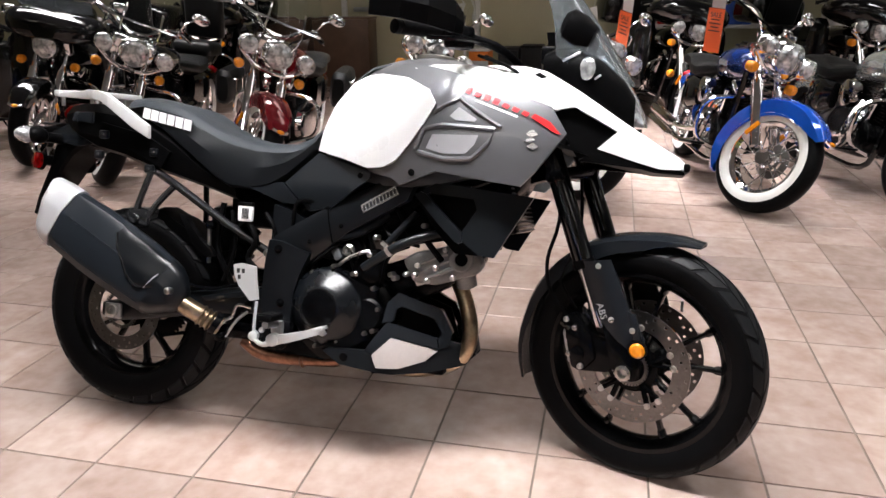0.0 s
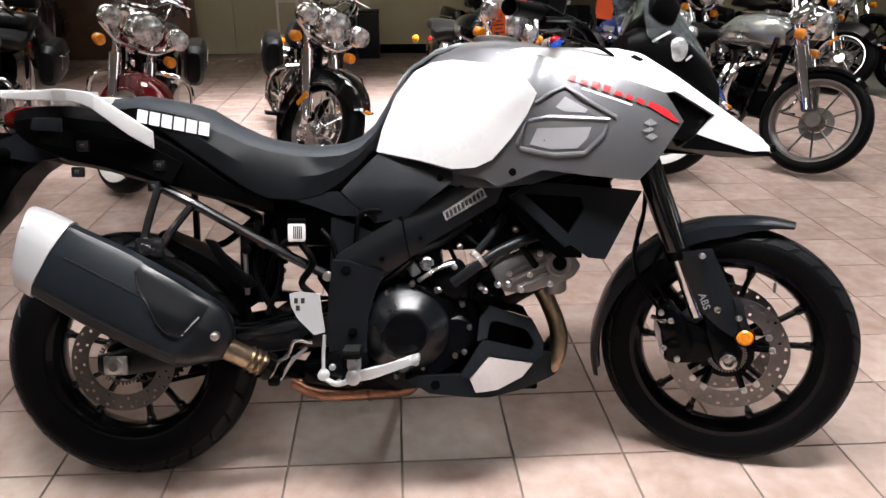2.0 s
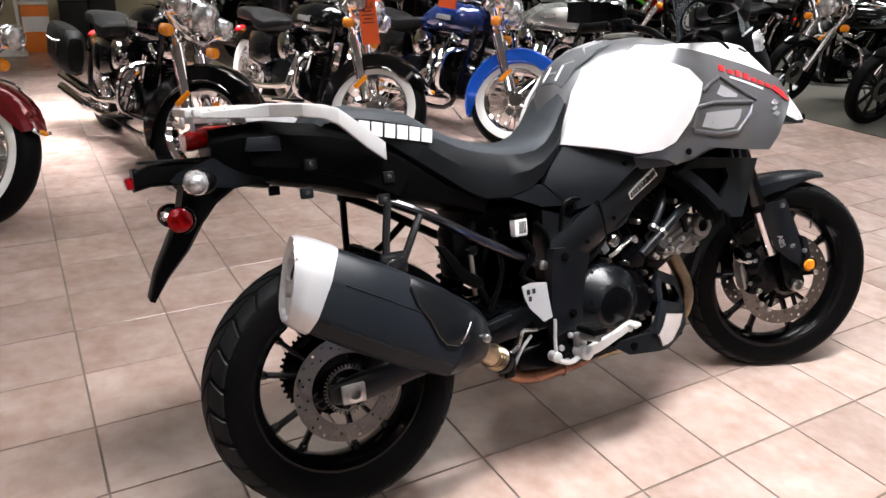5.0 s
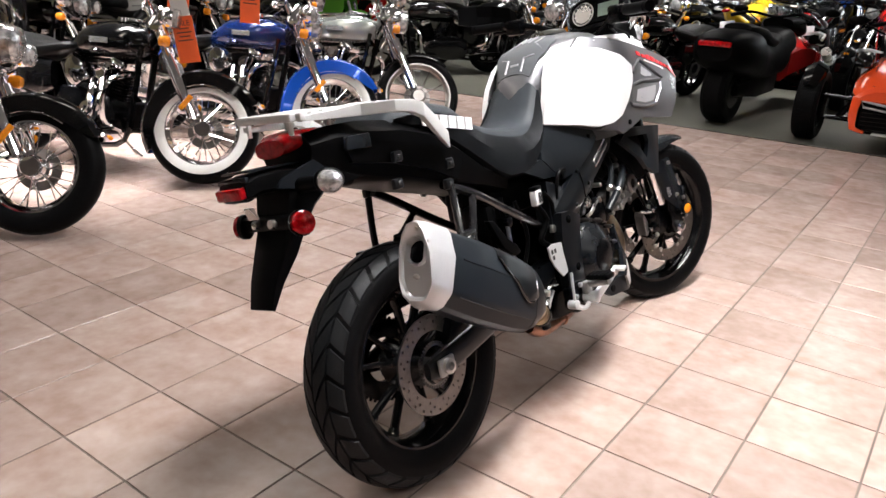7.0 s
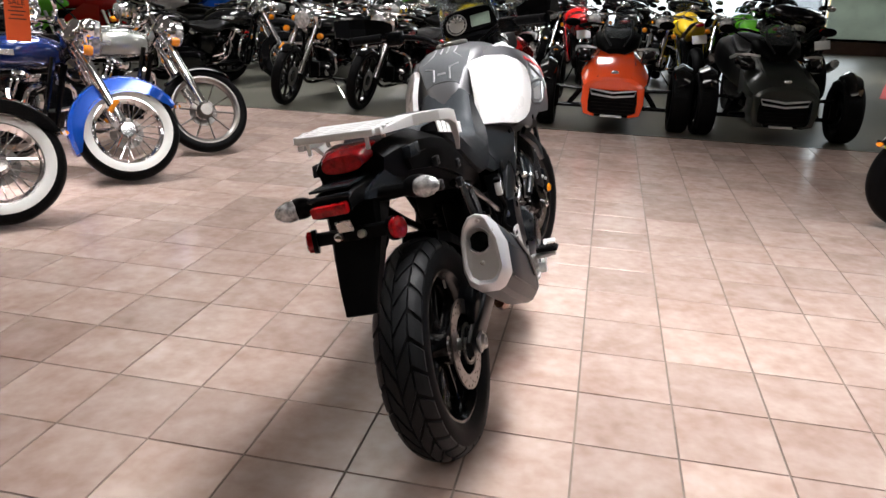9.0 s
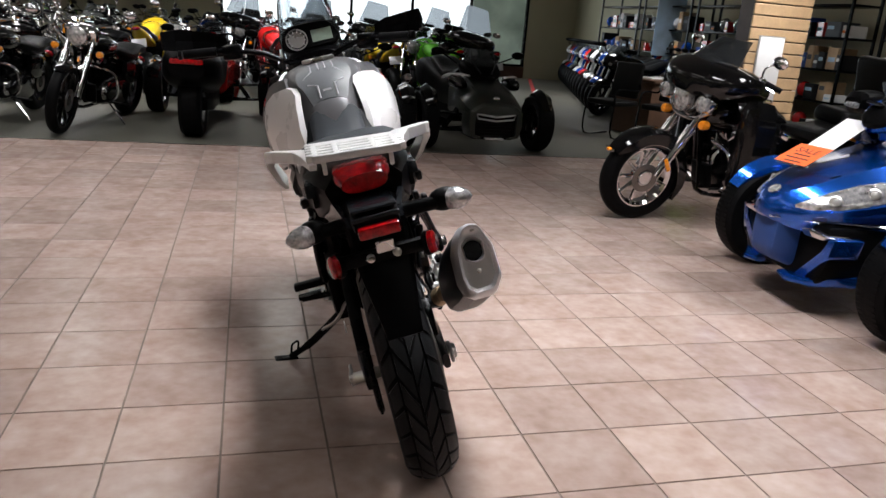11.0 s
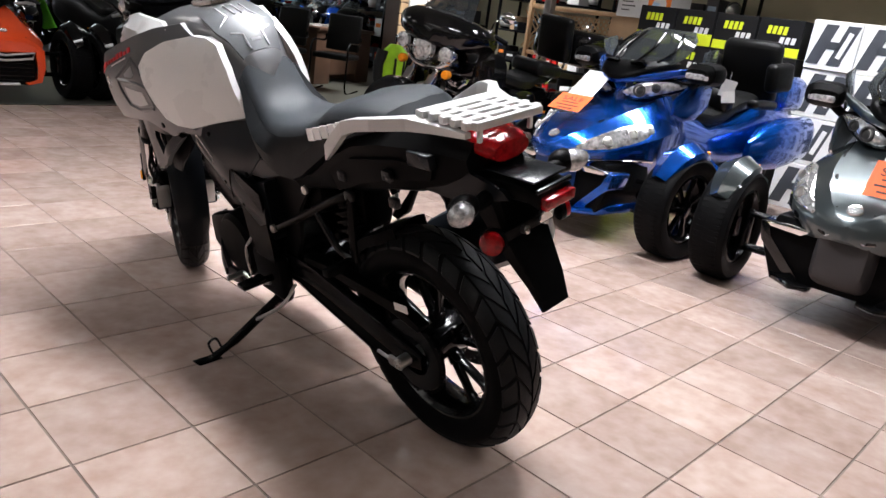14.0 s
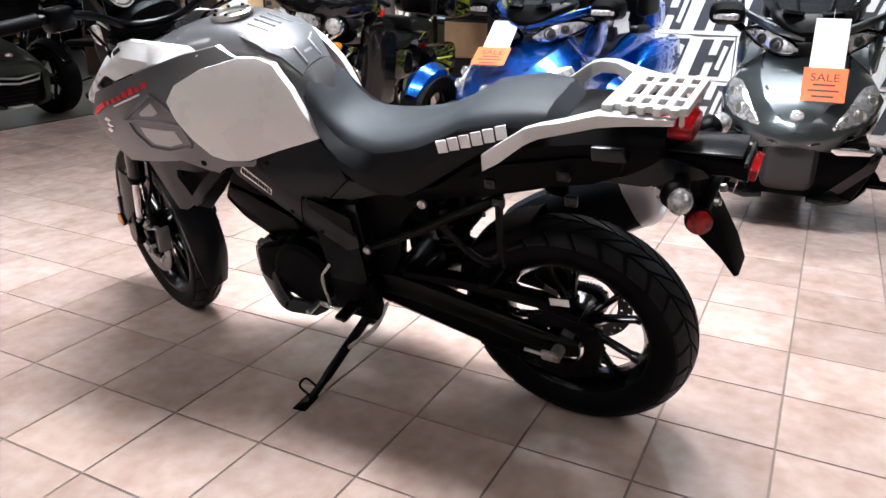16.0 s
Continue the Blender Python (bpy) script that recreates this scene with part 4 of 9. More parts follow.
# seat
def seat_top(y):
    return lerp([(-.02, .955), (.01, .985), (.08, .990), (.20, .972), (.285, .922), (.36, .888), (.476, .866), (.56, .868), (.63, .898), (.672, .965), (.69, .990)], y)
SEAT_ST = ((-.02, .945, .085), (.01, .935, .105), (.08, .915, .132), (.14, .890, .142), (.21, .842, .148), (.28, .794, .150), (.34, .752, .152), (.39, .728, .154), (.46, .724, .156), (.52, .738, .154), (.57, .768, .148), (.61, .806, .138), (.645, .846, .122), (.672, .900, .105), (.688, .945, .095))
def seat_half(y, lower):
    """Upper half-width; the lower flank follows the frame."""
    return lerp([(-.02, .09), (.05, .125), (.2, .128), (.3, .115), (.4, .118), (.48, .122), (.56, .105), (.62, .088), (.69, .080)], y)
s, rs = Shape(), []
for y, b, lw in SEAT_ST:
    t, hw = seat_top(y), seat_half(y, 0)
    rs.append([(-hw - .010, y, t - .036), (-hw, y, t - .018), (-hw * .82, y, t - .006), (-hw * .4, y, t), (0, y, t - .002), (hw * .4, y, t), (hw * .82, y, t - .006), (hw, y, t - .018), (hw + .010, y, t - .036), (hw * .6, y, t - .045), (-hw * .6, y, t - .045)])
s.rings(rs)
seat = part("seat", s, M_SEAT, bike, "grey vinyl dual seat")
s, rs = Shape(), []
for y, b, lw in SEAT_ST:
    t, hw = seat_top(y), seat_half(y, 0)
    rs.append([(-hw - .008, y, t - .032), (-lw, y, (t + b) / 2 - .01), (-lw + .004, y, b + .008), (-lw + .016, y, b), (lw - .016, y, b), (lw - .004, y, b + .008), (lw, y, (t + b) / 2 - .01), (hw + .008, y, t - .032), (hw * .5, y, t - .02), (-hw * .5, y, t - .02)])
s.rings(rs)
part("seat_flank", s, M_SEATSIDE, seat, "darker vinyl seat side")
# name on the flank as white bars
for sx in (1, -1):
    s = Shape()
    for k in range(6):
        f = k / 6
        y0, z0 = (.254 if sx > 0 else .262) - (.180 if sx > 0 else .180) * f, (.884 if sx > 0 else .876) + (.036 if sx > 0 else .056) * f
        fx = lambda y, z: lerp([(-.02, .098), (.05, .1345), (.12, .1405), (.2, .146), (.3, .152)], y) + .0035 - max(0, z - .93) * .15
        s.panel([(y0, z0), (y0 + .004, z0 + .031), (y0 - .0205, z0 + .036), (y0 - .0245, z0 + .005)], fx, .004, .05, 0, sx)
    each("maker_name_bar", s, M_WHITETXT, seat, "white lettering reduced to bars")

# black side covers and frame plate
for sx in (1, -1):
    cov = lambda y, z: lerp([(.44, .150), (.6, .150), (.75, .180), (.84, .202)], y) - .08 * max(0, .75 - z) - .42 * max(0, z - .735)
    s = Shape().panel([(.655, .842), (.760, .822), (.838, .798), (.838, .776), (.728, .690), (.650, .674), (.622, .700), (.568, .752), (.600, .790)], cov, .014, .03, .011, sx)
    part("side_cover", s, M_DKPLAST, bike, "dark grey side cover under the tank")
    s = Shape().panel([(.442, .736), (.480, .748), (.560, .752), (.628, .690), (.560, .694), (.500, .716)], lambda y, z: cov(y, z) + .002, .014, .03, .005, sx)
    part("seat_side_trim", s, M_DKPLAST, bike)
    s = Shape()
    for y, z in ((.648, .686), (.808, .783)):
        s.lathe([(sx * (cov(y, z) - .003), .008), (sx * (cov(y, z) + .004), .008), (sx * (cov(y, z) + .005), .005)], (0, y, z), (1, 0, 0), 12)
    each("cover_bolt", s, M_BLKPLAST, bike)
    s = Shape().panel([(.545, .688), (.598, .672), (.640, .652), (.714, .690), (.838, .752), (.930, .800), (.955, .765), (.869, .690), (.734, .615), (.674, .555), (.640, .500), (.545, .50), (.540, .560)], lambda y, z: lerp([(.52, .162), (.62, .150), (.9, .155)], y), .05, .04, .010, sx)
    frame_ = part("frame_plate", s, M_SATIN, bike, "black frame plate behind the spar")

    def plate(y, z):
        d = (z - .585 - (y - .62) * .53) * .884
        return .177 - 5.0 * d * d - .03 * max(0, y - .75)

    s = Shape().panel([(.548, .560), (.556, .598), (.661, .662), (.779, .726), (.930, .802), (.965, .770), (.944, .723), (.869, .678), (.777, .624), (.679, .546), (.640, .520)], plate, .05, .018, .012, sx)
    part("frame_spar", s, M_SATIN, frame_, "satin black cast frame spar", angle=50)
    s = Shape().tube([(sx * .1735, .716, .690), (sx * .178, .722, .655), (sx * .1735, .735, .592)], .0022, 6)
    part("spar_seam", s, M_BLKPLAST, frame_)
    s = Shape()
    for y, z in ((.714, .687), (.668, .590), (.760, .640)):
        s.lathe([(sx * .160, .006), (sx * (plate(y, z) + .003), .006), (sx * (plate(y, z) + .004), .003)], (0, y, z), (1, 0, 0), 12)
    each("spar_bolt", s, M_BLKMET, frame_)
    s = Shape().panel([(.822, .681), (.814, .702), (.908, .762), (.922, .738)], lambda y, z: plate(y, z) + .002, .003, .06, 0, sx)
    part("engine_badge", s, M_SILVERTXT, frame_, "pale lettered badge on the frame spar")
    s = Shape()
    for k in range(10):
        y0, z0 = .8245 + .0093 * k, .6875 + .0056 * k
        s.panel([(y0, z0), (y0 - .004, z0 + .013), (y0 + .0015, z0 + .0165), (y0 + .0055, z0 + .0035)], lambda y, z: plate(y, z) + .0036, .002, .06, 0, sx)
    each("badge_bar", s, M_INK, frame_)
s = Shape().box((.20, .30, .10), (0, 1.12, .86), (-25, 0, 0), .02)
s.tube([(0, 1.28, .80), (0, 1.22, 1.02)], .036, 14)
s.prism([(.60, .68), (.90, .79), (1.20, .92), (1.28, .86), (1.22, .80), (.95, .70), (.66, .60)], -.13, .13, "x", .02)
part("main_frame", s, M_BLKMET, bike)

# subframe tubes, grab and muffler hangers
for sx in (1, -1):
    x = sx * .150
    s = Shape().path([(x, .540, .542), (x, .37, .632), (x * .97, .22, .718), (x * .86, .12, .765)], .0125, 10)
    # left tube in darker black: that side's shade is put into the colour
    part("subframe_tube", s, M_TUBE if sx > 0 else M_BLKMET, bike, "black tubular rear subframe")
    s = Shape()
    if sx > 0:
        s.path([(x, .128, .76), (x + .018, .108, .68), (x + .03, .098, .625)], .010, 8)
        s.path([(x, .205, .716), (x + .02, .168, .665), (x + .03, .140, .62)], .010, 8)
        s.box((.022, .07, .055), (x + .032, .115, .618), (0, 0, 0), .012)
        s.lathe([(.0, .014), (.012, .014), (.014, .009)], (x + .042, .108, .616), (1, 0, 0), 16)
    else:
        s.path([(x, .30, .680), (x - .01, .20, .60), (x - .012, .12, .585)], .010, 8)
        s.path([(x, .12, .76), (x - .01, .12, .66), (x - .012, .12, .585)], .010, 8)
    # left hanger darkened like the tube, as shade by colour
    part("footrest_hanger", s, M_TUBE if sx > 0 else M_BLKMET, bike)
s = Shape().lathe([(.190, .0145), (.200, .0145), (.203, .009)], (0, .108, .616), (1, 0, 0), 16)
s.lathe([(.155, .012), (.168, .012), (.171, .007)], (0, .534, .546), (1, 0, 0), 16)
s.lathe([(-.155, .012), (-.168, .012), (-.171, .007)], (0, .534, .546), (1, 0, 0), 16)
s.lathe([(-.142, .012), (-.150, .012), (-.152, .007)], (0, .34, .718), (1, 0, 0), 16)
each("frame_bolt", s, M_STEEL, bike, "bright steel frame bolts")

# tail
s, rs = Shape(), []
for y, zt, zb, hw in ((.40, .77, .69, .135), (.30, .80, .72, .140), (.20, .87, .745, .142), (.10, .925, .77, .142), (.0, .95, .80, .138), (-.10, .962, .82, .128), (-.18, .962, .85, .112), (-.24, .955, .88, .09)):
    rs.append([(-hw * .7, y, zt), (hw * .7, y, zt), (hw, y, zt - .03), (hw, y, (zt + zb) / 2), (hw * .9, y, zb + .01), (hw * .75, y, zb), (-hw * .75, y, zb), (-hw * .9, y, zb + .01), (-hw, y, (zt + zb) / 2), (-hw, y, zt - .03)])
s.rings(rs)
tail = part("tail_cover", s, M_BLKPLAST, bike, "black plastic tail section")
for sx in (1, -1):
    s = Shape().panel([(.19, .820), (.10, .868), (-.06, .900), (-.17, .905), (-.16, .870), (-.05, .850), (.06, .815), (.16, .770)], lambda y, z: lerp([(-.2, .118), (0, .148), (.2, .154)], y), .012, .03, .005, sx)
    rail = part("pannier_mount", s, M_BLKPLAST, tail, "dark plastic pannier mounting rail")
    for y, z in ((.135, .815), (-.045, .862), (-.06, .80), (.12, .765)):
        part("mount_clip", Shape().box((.016, .030, .026), (sx * .150, y, z), (0, 0, 0), .005), M_SATIN, rail)
        part("clip_slot", Shape().box((.004, .012, .010), (sx * .158, y, z), (0, 0, 0), .002, 1), M_INK, rail)
    s = Shape().prism([(-.10, .930), (-.17, .930), (-.18, .900), (-.10, .895)], sx * .112, sx * .136, "x", .004)
    part("tail_trim", s, M_GUNMETAL, tail)
    s = Shape().panel([(-.07, .900), (-.17, .908), (-.235, .896), (-.315, .868), (-.33, .850), (-.26, .835), (-.20, .825), (-.12, .835)], lambda y, z: lerp([(-.34, .060), (-.22, .088), (-.07, .118)], y), .012, .03, .004, sx)
    part("tail_side", s, M_GUNMETAL, tail, "blue-grey panel beside the tail lamp")
s, rs = Shape(), []
for y, z, hw, hh in ((-.180, .950, .072, .016), (-.225, .946, .070, .023), (-.262, .940, .062, .026), (-.284, .933, .052, .020)):
    rs.append(super_ring(0, y, z, hw, hh, 20, 2.6))
s.rings(rs)
part("tail_lamp", s, M_RED, bike, "red faceted tail lamp")
# plate carrier with lamp, flap, reflectors
s, rs = Shape(), []
for y, z, hw, hh in ((-.12, .845, .075, .030), (-.22, .862, .068, .028), (-.30, .868, .056, .026), (-.365, .868, .052, .024), (-.40, .858, .050, .022)):
    rs.append(super_ring(0, y, z, hw, hh, 16, 4))
s.rings(rs)
s.box((.24, .020, .034), (0, -.325, .775), (12, 0, 0), .008)
carrier = part("plate_carrier", s, M_BLKPLAST, bike, "black number plate carrier")
s = Shape().box((.105, .010, .012), (0, -.395, .882), (0, 0, 0), .003)
s.box((.100, .150, .006), (0, -.312, .897), (-1, 0, 0), .002)
part("carrier_top", s, M_GUNMETAL, carrier, "blue-grey cover over the plate lamp")
s = Shape().box((.090, .022, .026), (0, -.405, .856), (8, 0, 0), .005)
part("centre_reflector", s, M_RED, carrier, "red rectangular rear reflector")
part("plate_tab", Shape().box((.040, .003, .030), (.006, -.372, .806), (14, 0, 0), .002, 1), M_STEEL, carrier, "bare steel tab")
s, rs = Shape(), []
for ya, za, yb, zb, hw in ((-.130, .838, -.270, .868, .070), (-.190, .828, -.300, .846, .071), (-.238, .796, -.308, .818, .070), (-.272, .756, -.320, .770, .066), (-.309, .699, -.350, .716, .058), (-.357, .645, -.382, .658, .048), (-.392, .594, -.403, .600, .040)):
    rs.append([(u * hw, ya + (yb - ya) * v, za + (zb - za) * v) for u, v in ((-1, .15), (-1, .85), (-.85, 1), (.85, 1), (1, .85), (1, .15), (.85, 0), (-.85, 0))])
s.rings(rs)
part("mud_flap", s, M_BLKPLAST, carrier, "long tapering black mud flap")
s = Shape()
for sx in (1, -1):
    s.lathe([(0, .010), (.012, .010), (.014, .005)], (sx * .03, -.337, .775), (0, -1, .2), 10)
each("carrier_bolt", s, M_STEEL, carrier)
for sx in (1, -1):
    d, ix = Vector((sx * .92, -.36, .08)).normalized(), .190 if sx > 0 else .162
    s = Shape().lathe([(-.006, .026), (.006, .026), (.010, .020)], (sx * .113, -.325, .772), d, 24)
    part("side_reflector", s, M_RED, bike, "round red rear reflector")
    s = Shape().lathe([(-.016, .029), (-.005, .029)], (sx * .113, -.325, .772), d, 24)
    part("reflector_bezel", s, M_BLKPLAST, bike)
    s = Shape().tube([(sx * .05, -.27, .845), (sx * (ix - .04), -.288, .848)], [.019, .015], 12)
    part("indicator_stalk", s, M_BLKPLAST, bike)
    s = Shape().lathe([(-.020, .020), (-.010, .0255), (.004, .0265), (.020, .022), (.034, .013), (.041, .001)], (sx * ix, -.294, .848), (sx, -.25, 0), 20)
    part("rear_indicator", s, M_CLEAR, bike, "clear rear indicator lamp")
    s = Shape().ball((sx * (ix - .022), -.278, .849), .031, 16, (1.25, .95, .88))
    part("indicator_body", s, M_BLKPLAST, bike)

# luggage rack with grab arms
PZ = .998
def slotted(xs, ys, z0, z1, holes):
    """A plate on a grid of cells, some of them left open."""
    s = Shape()
    top = {(i, j): s.bm.verts.new((x, y, z1)) for i, x in enumerate(xs) for j, y in enumerate(ys)}
    low = {(i, j): s.bm.verts.new((x, y, z0)) for i, x in enumerate(xs) for j, y in enumerate(ys)}
    full = {(i, j) for i in range(len(xs) - 1) for j in range(len(ys) - 1)} - holes
    for i, j in full:
        q = [(i, j), (i + 1, j), (i + 1, j + 1), (i, j + 1)]
        s.face([top[k] for k in q])
        s.face([low[k] for k in reversed(q)])
        for a, c, nb in ((q[0], q[1], (i, j - 1)), (q[1], q[2], (i + 1, j)), (q[2], q[3], (i, j + 1)), (q[3], q[0], (i - 1, j))):
            if nb not in full:
                s.face((top[a], low[a], low[c], top[c]))
    for v in [v for v in s.bm.verts if not v.link_faces]:
        s.bm.verts.remove(v)
    return s
XS = (-.112, -.098, -.086, -.050, -.036, .036, .050, .086, .098, .112)
YS = (-.286, -.270, -.253, -.237, -.220, -.204, -.188, -.172, -.156, -.140, -.116)
holes = {(i, j) for i in (2, 4, 6) for j in (1, 3, 5, 7)} | {(i, j) for i in (0, 8) for j in (2, 4, 6, 8)} | {(0, 0), (8, 0)}
s = slotted(XS, YS, PZ - .006, PZ + .012, holes)
s.bm.normal_update()
bmesh.ops.bevel(s.bm, geom=[e for e in s.bm.edges if len(e.link_faces) == 2 and e.calc_face_angle() > 1], offset=.0035, segments=2, profile=.5, affect="EDGES")
rack = part("luggage_rack", s, M_RACK, bike, "silver-white cast luggage rack with slots", m=pose(0, -.2, .998, 0, 5, 0) @ Matrix.Translation((0, .2, -1.0)))
for sx in (1, -1):
    s, rs = Shape(), []
    for x, y, z, hw, hh in ((.100, -.262, PZ - .006, .008, .006), (.106, -.170, PZ - .006, .016, .011), (.120, -.118, PZ - .004, .022, .015), (.178, -.060, .992, .016, .014), (.198, -.018, .986, .012, .015), (.205, .012, .974, .010, .018), (.192, .080, .922, .008, .022), (.178, .128, .888, .006, .020)):
        rs.append(super_ring(sx * x, y, z + (.004 if sx > 0 else -.012), hw, hh, 16, 9))
    s.rings(rs)
    part("grab_arm", s, M_RACK, rack, "silver-white passenger grab arm", angle=18)
    for y in (-.16, -.27):
        part("rack_foot", Shape().box((.010, .010, .032), (sx * .075, y, PZ - .02), (0, 0, 0), .003), M_RACK, rack)

# exhaust: the silencer's axis runs from the cap joint (f = 0) to its nose (f = 1)
MA, MB = Vector((.236, -.087, .600)), Vector((.226, .240, .420))
ax = (MB - MA).normalized()
wid = Vector((1, 0, 0))
wid = (wid - ax * wid.dot(ax)).normalized()
hgt = ax.cross(wid)
if hgt.z < 0:
    hgt = -hgt
CAN = ((0, .096), (.020, .091), (.030, .080), (.045, .046), (.050, .036), (.054, .026), (.058, -.042), (.0575, -.052), (.053, -.061), (.038, -.084), (.022, -.092), (-.022, -.092), (-.045, -.076), (-.055, -.045), (-.052, .03), (-.040, .066), (-.022, .090))


def muf(f, su=1.0, sv=1.0, du=0.0, dv=0.0, slant=0.0):
    """Ring of the silencer's section at f along its axis, scaled, shifted and slanted."""
    c = MA + (MB - MA) * f
    return [c + wid * (u * su + du) + hgt * (v * sv + dv) + ax * (-slant * v) for u, v in CAN]


def on_can(f, v, out=0.0):
    """A point on the outer flank, v up the section."""
    u = lerp([(-q[1], q[0]) for q in CAN[:11]], -v)
    sc = lerp([(0, 1), (.35, 1.07), (.75, 1.06), (1, .96)], f)
    return MA + (MB - MA) * f + wid * (u * sc + out) + hgt * (v * sc)


s = Shape().rings([muf(.01, .97, .97), muf(.02), muf(.35, 1.07, 1.07), muf(.75, 1.06, 1.05), muf(.97, .97, .96)])
muff = part("silencer_body", s, M_CAN, bike, "dark slate silencer with creased flanks", angle=24)
s = Shape().rings([muf(.965, .99, .97), muf(1.04, .97, .86, dv=.004), muf(1.12, .80, .62, dv=.010), muf(1.18, .58, .42, dv=.006), muf(1.20, .40, .30, dv=.004)])
part("silencer_nose", s, M_SATIN, muff, "black nose shell of the silencer", angle=50)
s = Shape().rings([muf(.012, .98, .98), muf(.012, 1.055, 1.04), muf(-.02, 1.05, 1.04, slant=.03), muf(-.10, 1.02, 1.02, slant=.15), muf(-.165, .94, .96, slant=.24), muf(-.185, .86, .90, slant=.26), muf(-.178, .78, .84, slant=.26)], caps=False)
cap = part("silencer_cap", s, M_CAP, muff, "satin silver silencer end cap", angle=40)


def cap_ring(r, back, n=17):
    """A round ring in the cap's slanted face, matched point by point to the section."""
    c = MA + hgt * .026 - wid * .002 + ax * (back - .26 * .026)
    return [c + (wid * u + hgt * v - ax * (.26 * v)) * (r / math.hypot(u, v)) for u, v in CAN]


s = Shape().rings([muf(-.178, .78, .84, slant=.26), muf(-.160, .72, .78, slant=.26), cap_ring(.034, -.056), cap_ring(.031, -.064), cap_ring(.028, -.052), cap_ring(.027, .02)], caps=False)
part("cap_face", s, M_CAP, cap, "recessed face round the outlet", angle=30)
part("tail_pipe", Shape().lathe([(-.058, .026), (-.058, .022), (.02, .021), (.02, .001)], MA + hgt * .026 - wid * .002, ax, 24), M_BLKMET, muff)
s = Shape()
for dv, du in ((.074, .006), (-.030, .0), (.045, .036)):
    s.lathe([(.050, .006), (.066 + .26 * dv, .006), (.068 + .26 * dv, .003)], MA + hgt * dv + wid * du, -ax, 12)
each("cap_bolt", s, M_STEEL, muff)
# raised heat shield over the upper flank, with an S-shaped lower edge
rs = []
for f in (.50, .54, .60, .68, .76, .84, .92, .985):
    lo = lerp([(.50, .066), (.54, .058), (.60, .036), (.68, .020), (.76, -.004), (.84, -.016), (.92, -.010), (.985, .008)], f)
    lift = .0015 if f in (.50, .985) else .0065
    ring = [on_can(f, lo, .001)] + [on_can(f, lo + (.090 - lo) * q, lift) for q in (.08, .3, .5, .7, .85, .97)] + [on_can(f, .091, .0005)]
    rs.append(ring + [q - wid * .010 for q in reversed(ring)])
part("heat_shield", Shape().rings(rs), M_SATIN, muff, "raised black heat shield", angle=28)
edge = [(.515, .064), (.56, .050), (.60, .037), (.68, .021), (.76, -.003), (.84, -.015), (.92, -.009)]
part("shield_edge", Shape().tube([on_can(f, v, .003) for f, v in edge], .0032, 6), M_TUBE, muff)
# thin strokes drawn for highlights: gloss black in front, pale at the nose
part("shield_lip", Shape().tube([on_can(.50 + .02 * k, .070 - .008 * k, .0035) for k in range(5)], .0030, 6), M_TUBE, muff)
part("shield_lip", Shape().tube([on_can(.93 + .012 * k, -.004 + .018 * k, .003) for k in range(4)], .0020, 6), M_VENT, muff)
for f, v in ((.10, -.056), (.10, .030)):
    part("silencer_ridge", Shape().tube([on_can(f + (.93 - f) * q, v, .0005) for q in (0, .3, .6, 1)], .0022, 5), M_CAN, muff)
part("shield_bolt", Shape().lathe([(-.010, .010), (.008, .010), (.011, .006)], (.272, .289, .424), wid, 14), M_STEEL, muff)
s = Shape().path([(.226, .255, .410), (.212, .300, .380), (.190, .345, .350), (.165, .395, .318)], [.027] * 12 + [.028], 16)
pipe = part("link_pipe", s, M_HEADER, bike, "bronze heat-tinted link pipe")
for q in (.345, .357, .369):
    part("pipe_rib", Shape().lathe([(-.004, .029), (0, .0325), (.004, .029)], (.190 - (q - .345) * .5, q, .350 - (q - .345) * .64), (-.5, 1, -.64), 18), M_HEADER, pipe)
s = Shape().lathe([(-.010, .030), (-.010, .034), (.010, .034), (.010, .030)], (.172, .383, .327), (-.5, 1, -.64), 18, closed=True)
s.box((.02, .03, .03), (.175, .40, .292), (0, 0, 0), .008)
part("exhaust_clamp", s, M_BLKMET, bike)
s = Shape().path([(.165, .40, .312), (.10, .435, .300), (.04, .48, .275)], .025, 14)
s.prism([(.46, .325), (.58, .335), (.86, .310), (.86, .262), (.70, .248), (.56, .255), (.46, .262)], -.02, .12, "x", .015)
part("exhaust_chamber", s, M_BLKMET, bike, "dark exhaust chamber")
s = Shape().tube([(.09, .43, .268), (.09, .47, .245), (.085, .51, .234), (.08, .56, .232), (.075, .66, .236), (.07, .72, .240), (.04, .76, .258)], [.018, .021, .023, .024, .023, .022, .020], 16)
collector = part("collector_pipe", s, M_COPPER, bike, "copper-coloured collector pipe under the engine")
part("collector_band", Shape().lathe([(-.006, .0245), (0, .0285), (.006, .0245)], (.077, .625, .234), (0, 1, .05), 18), M_COPPER, collector)
s = Shape().path([(.03, .78, .232), (.03, .95, .232), (.045, 1.07, .268), (.054, 1.114, .318), (.054, 1.118, .385), (.040, 1.095, .455), (.030, 1.06, .520)], .0225, 14)
part("header_pipe", s, M_HEADER, bike, "bronze front header pipe")

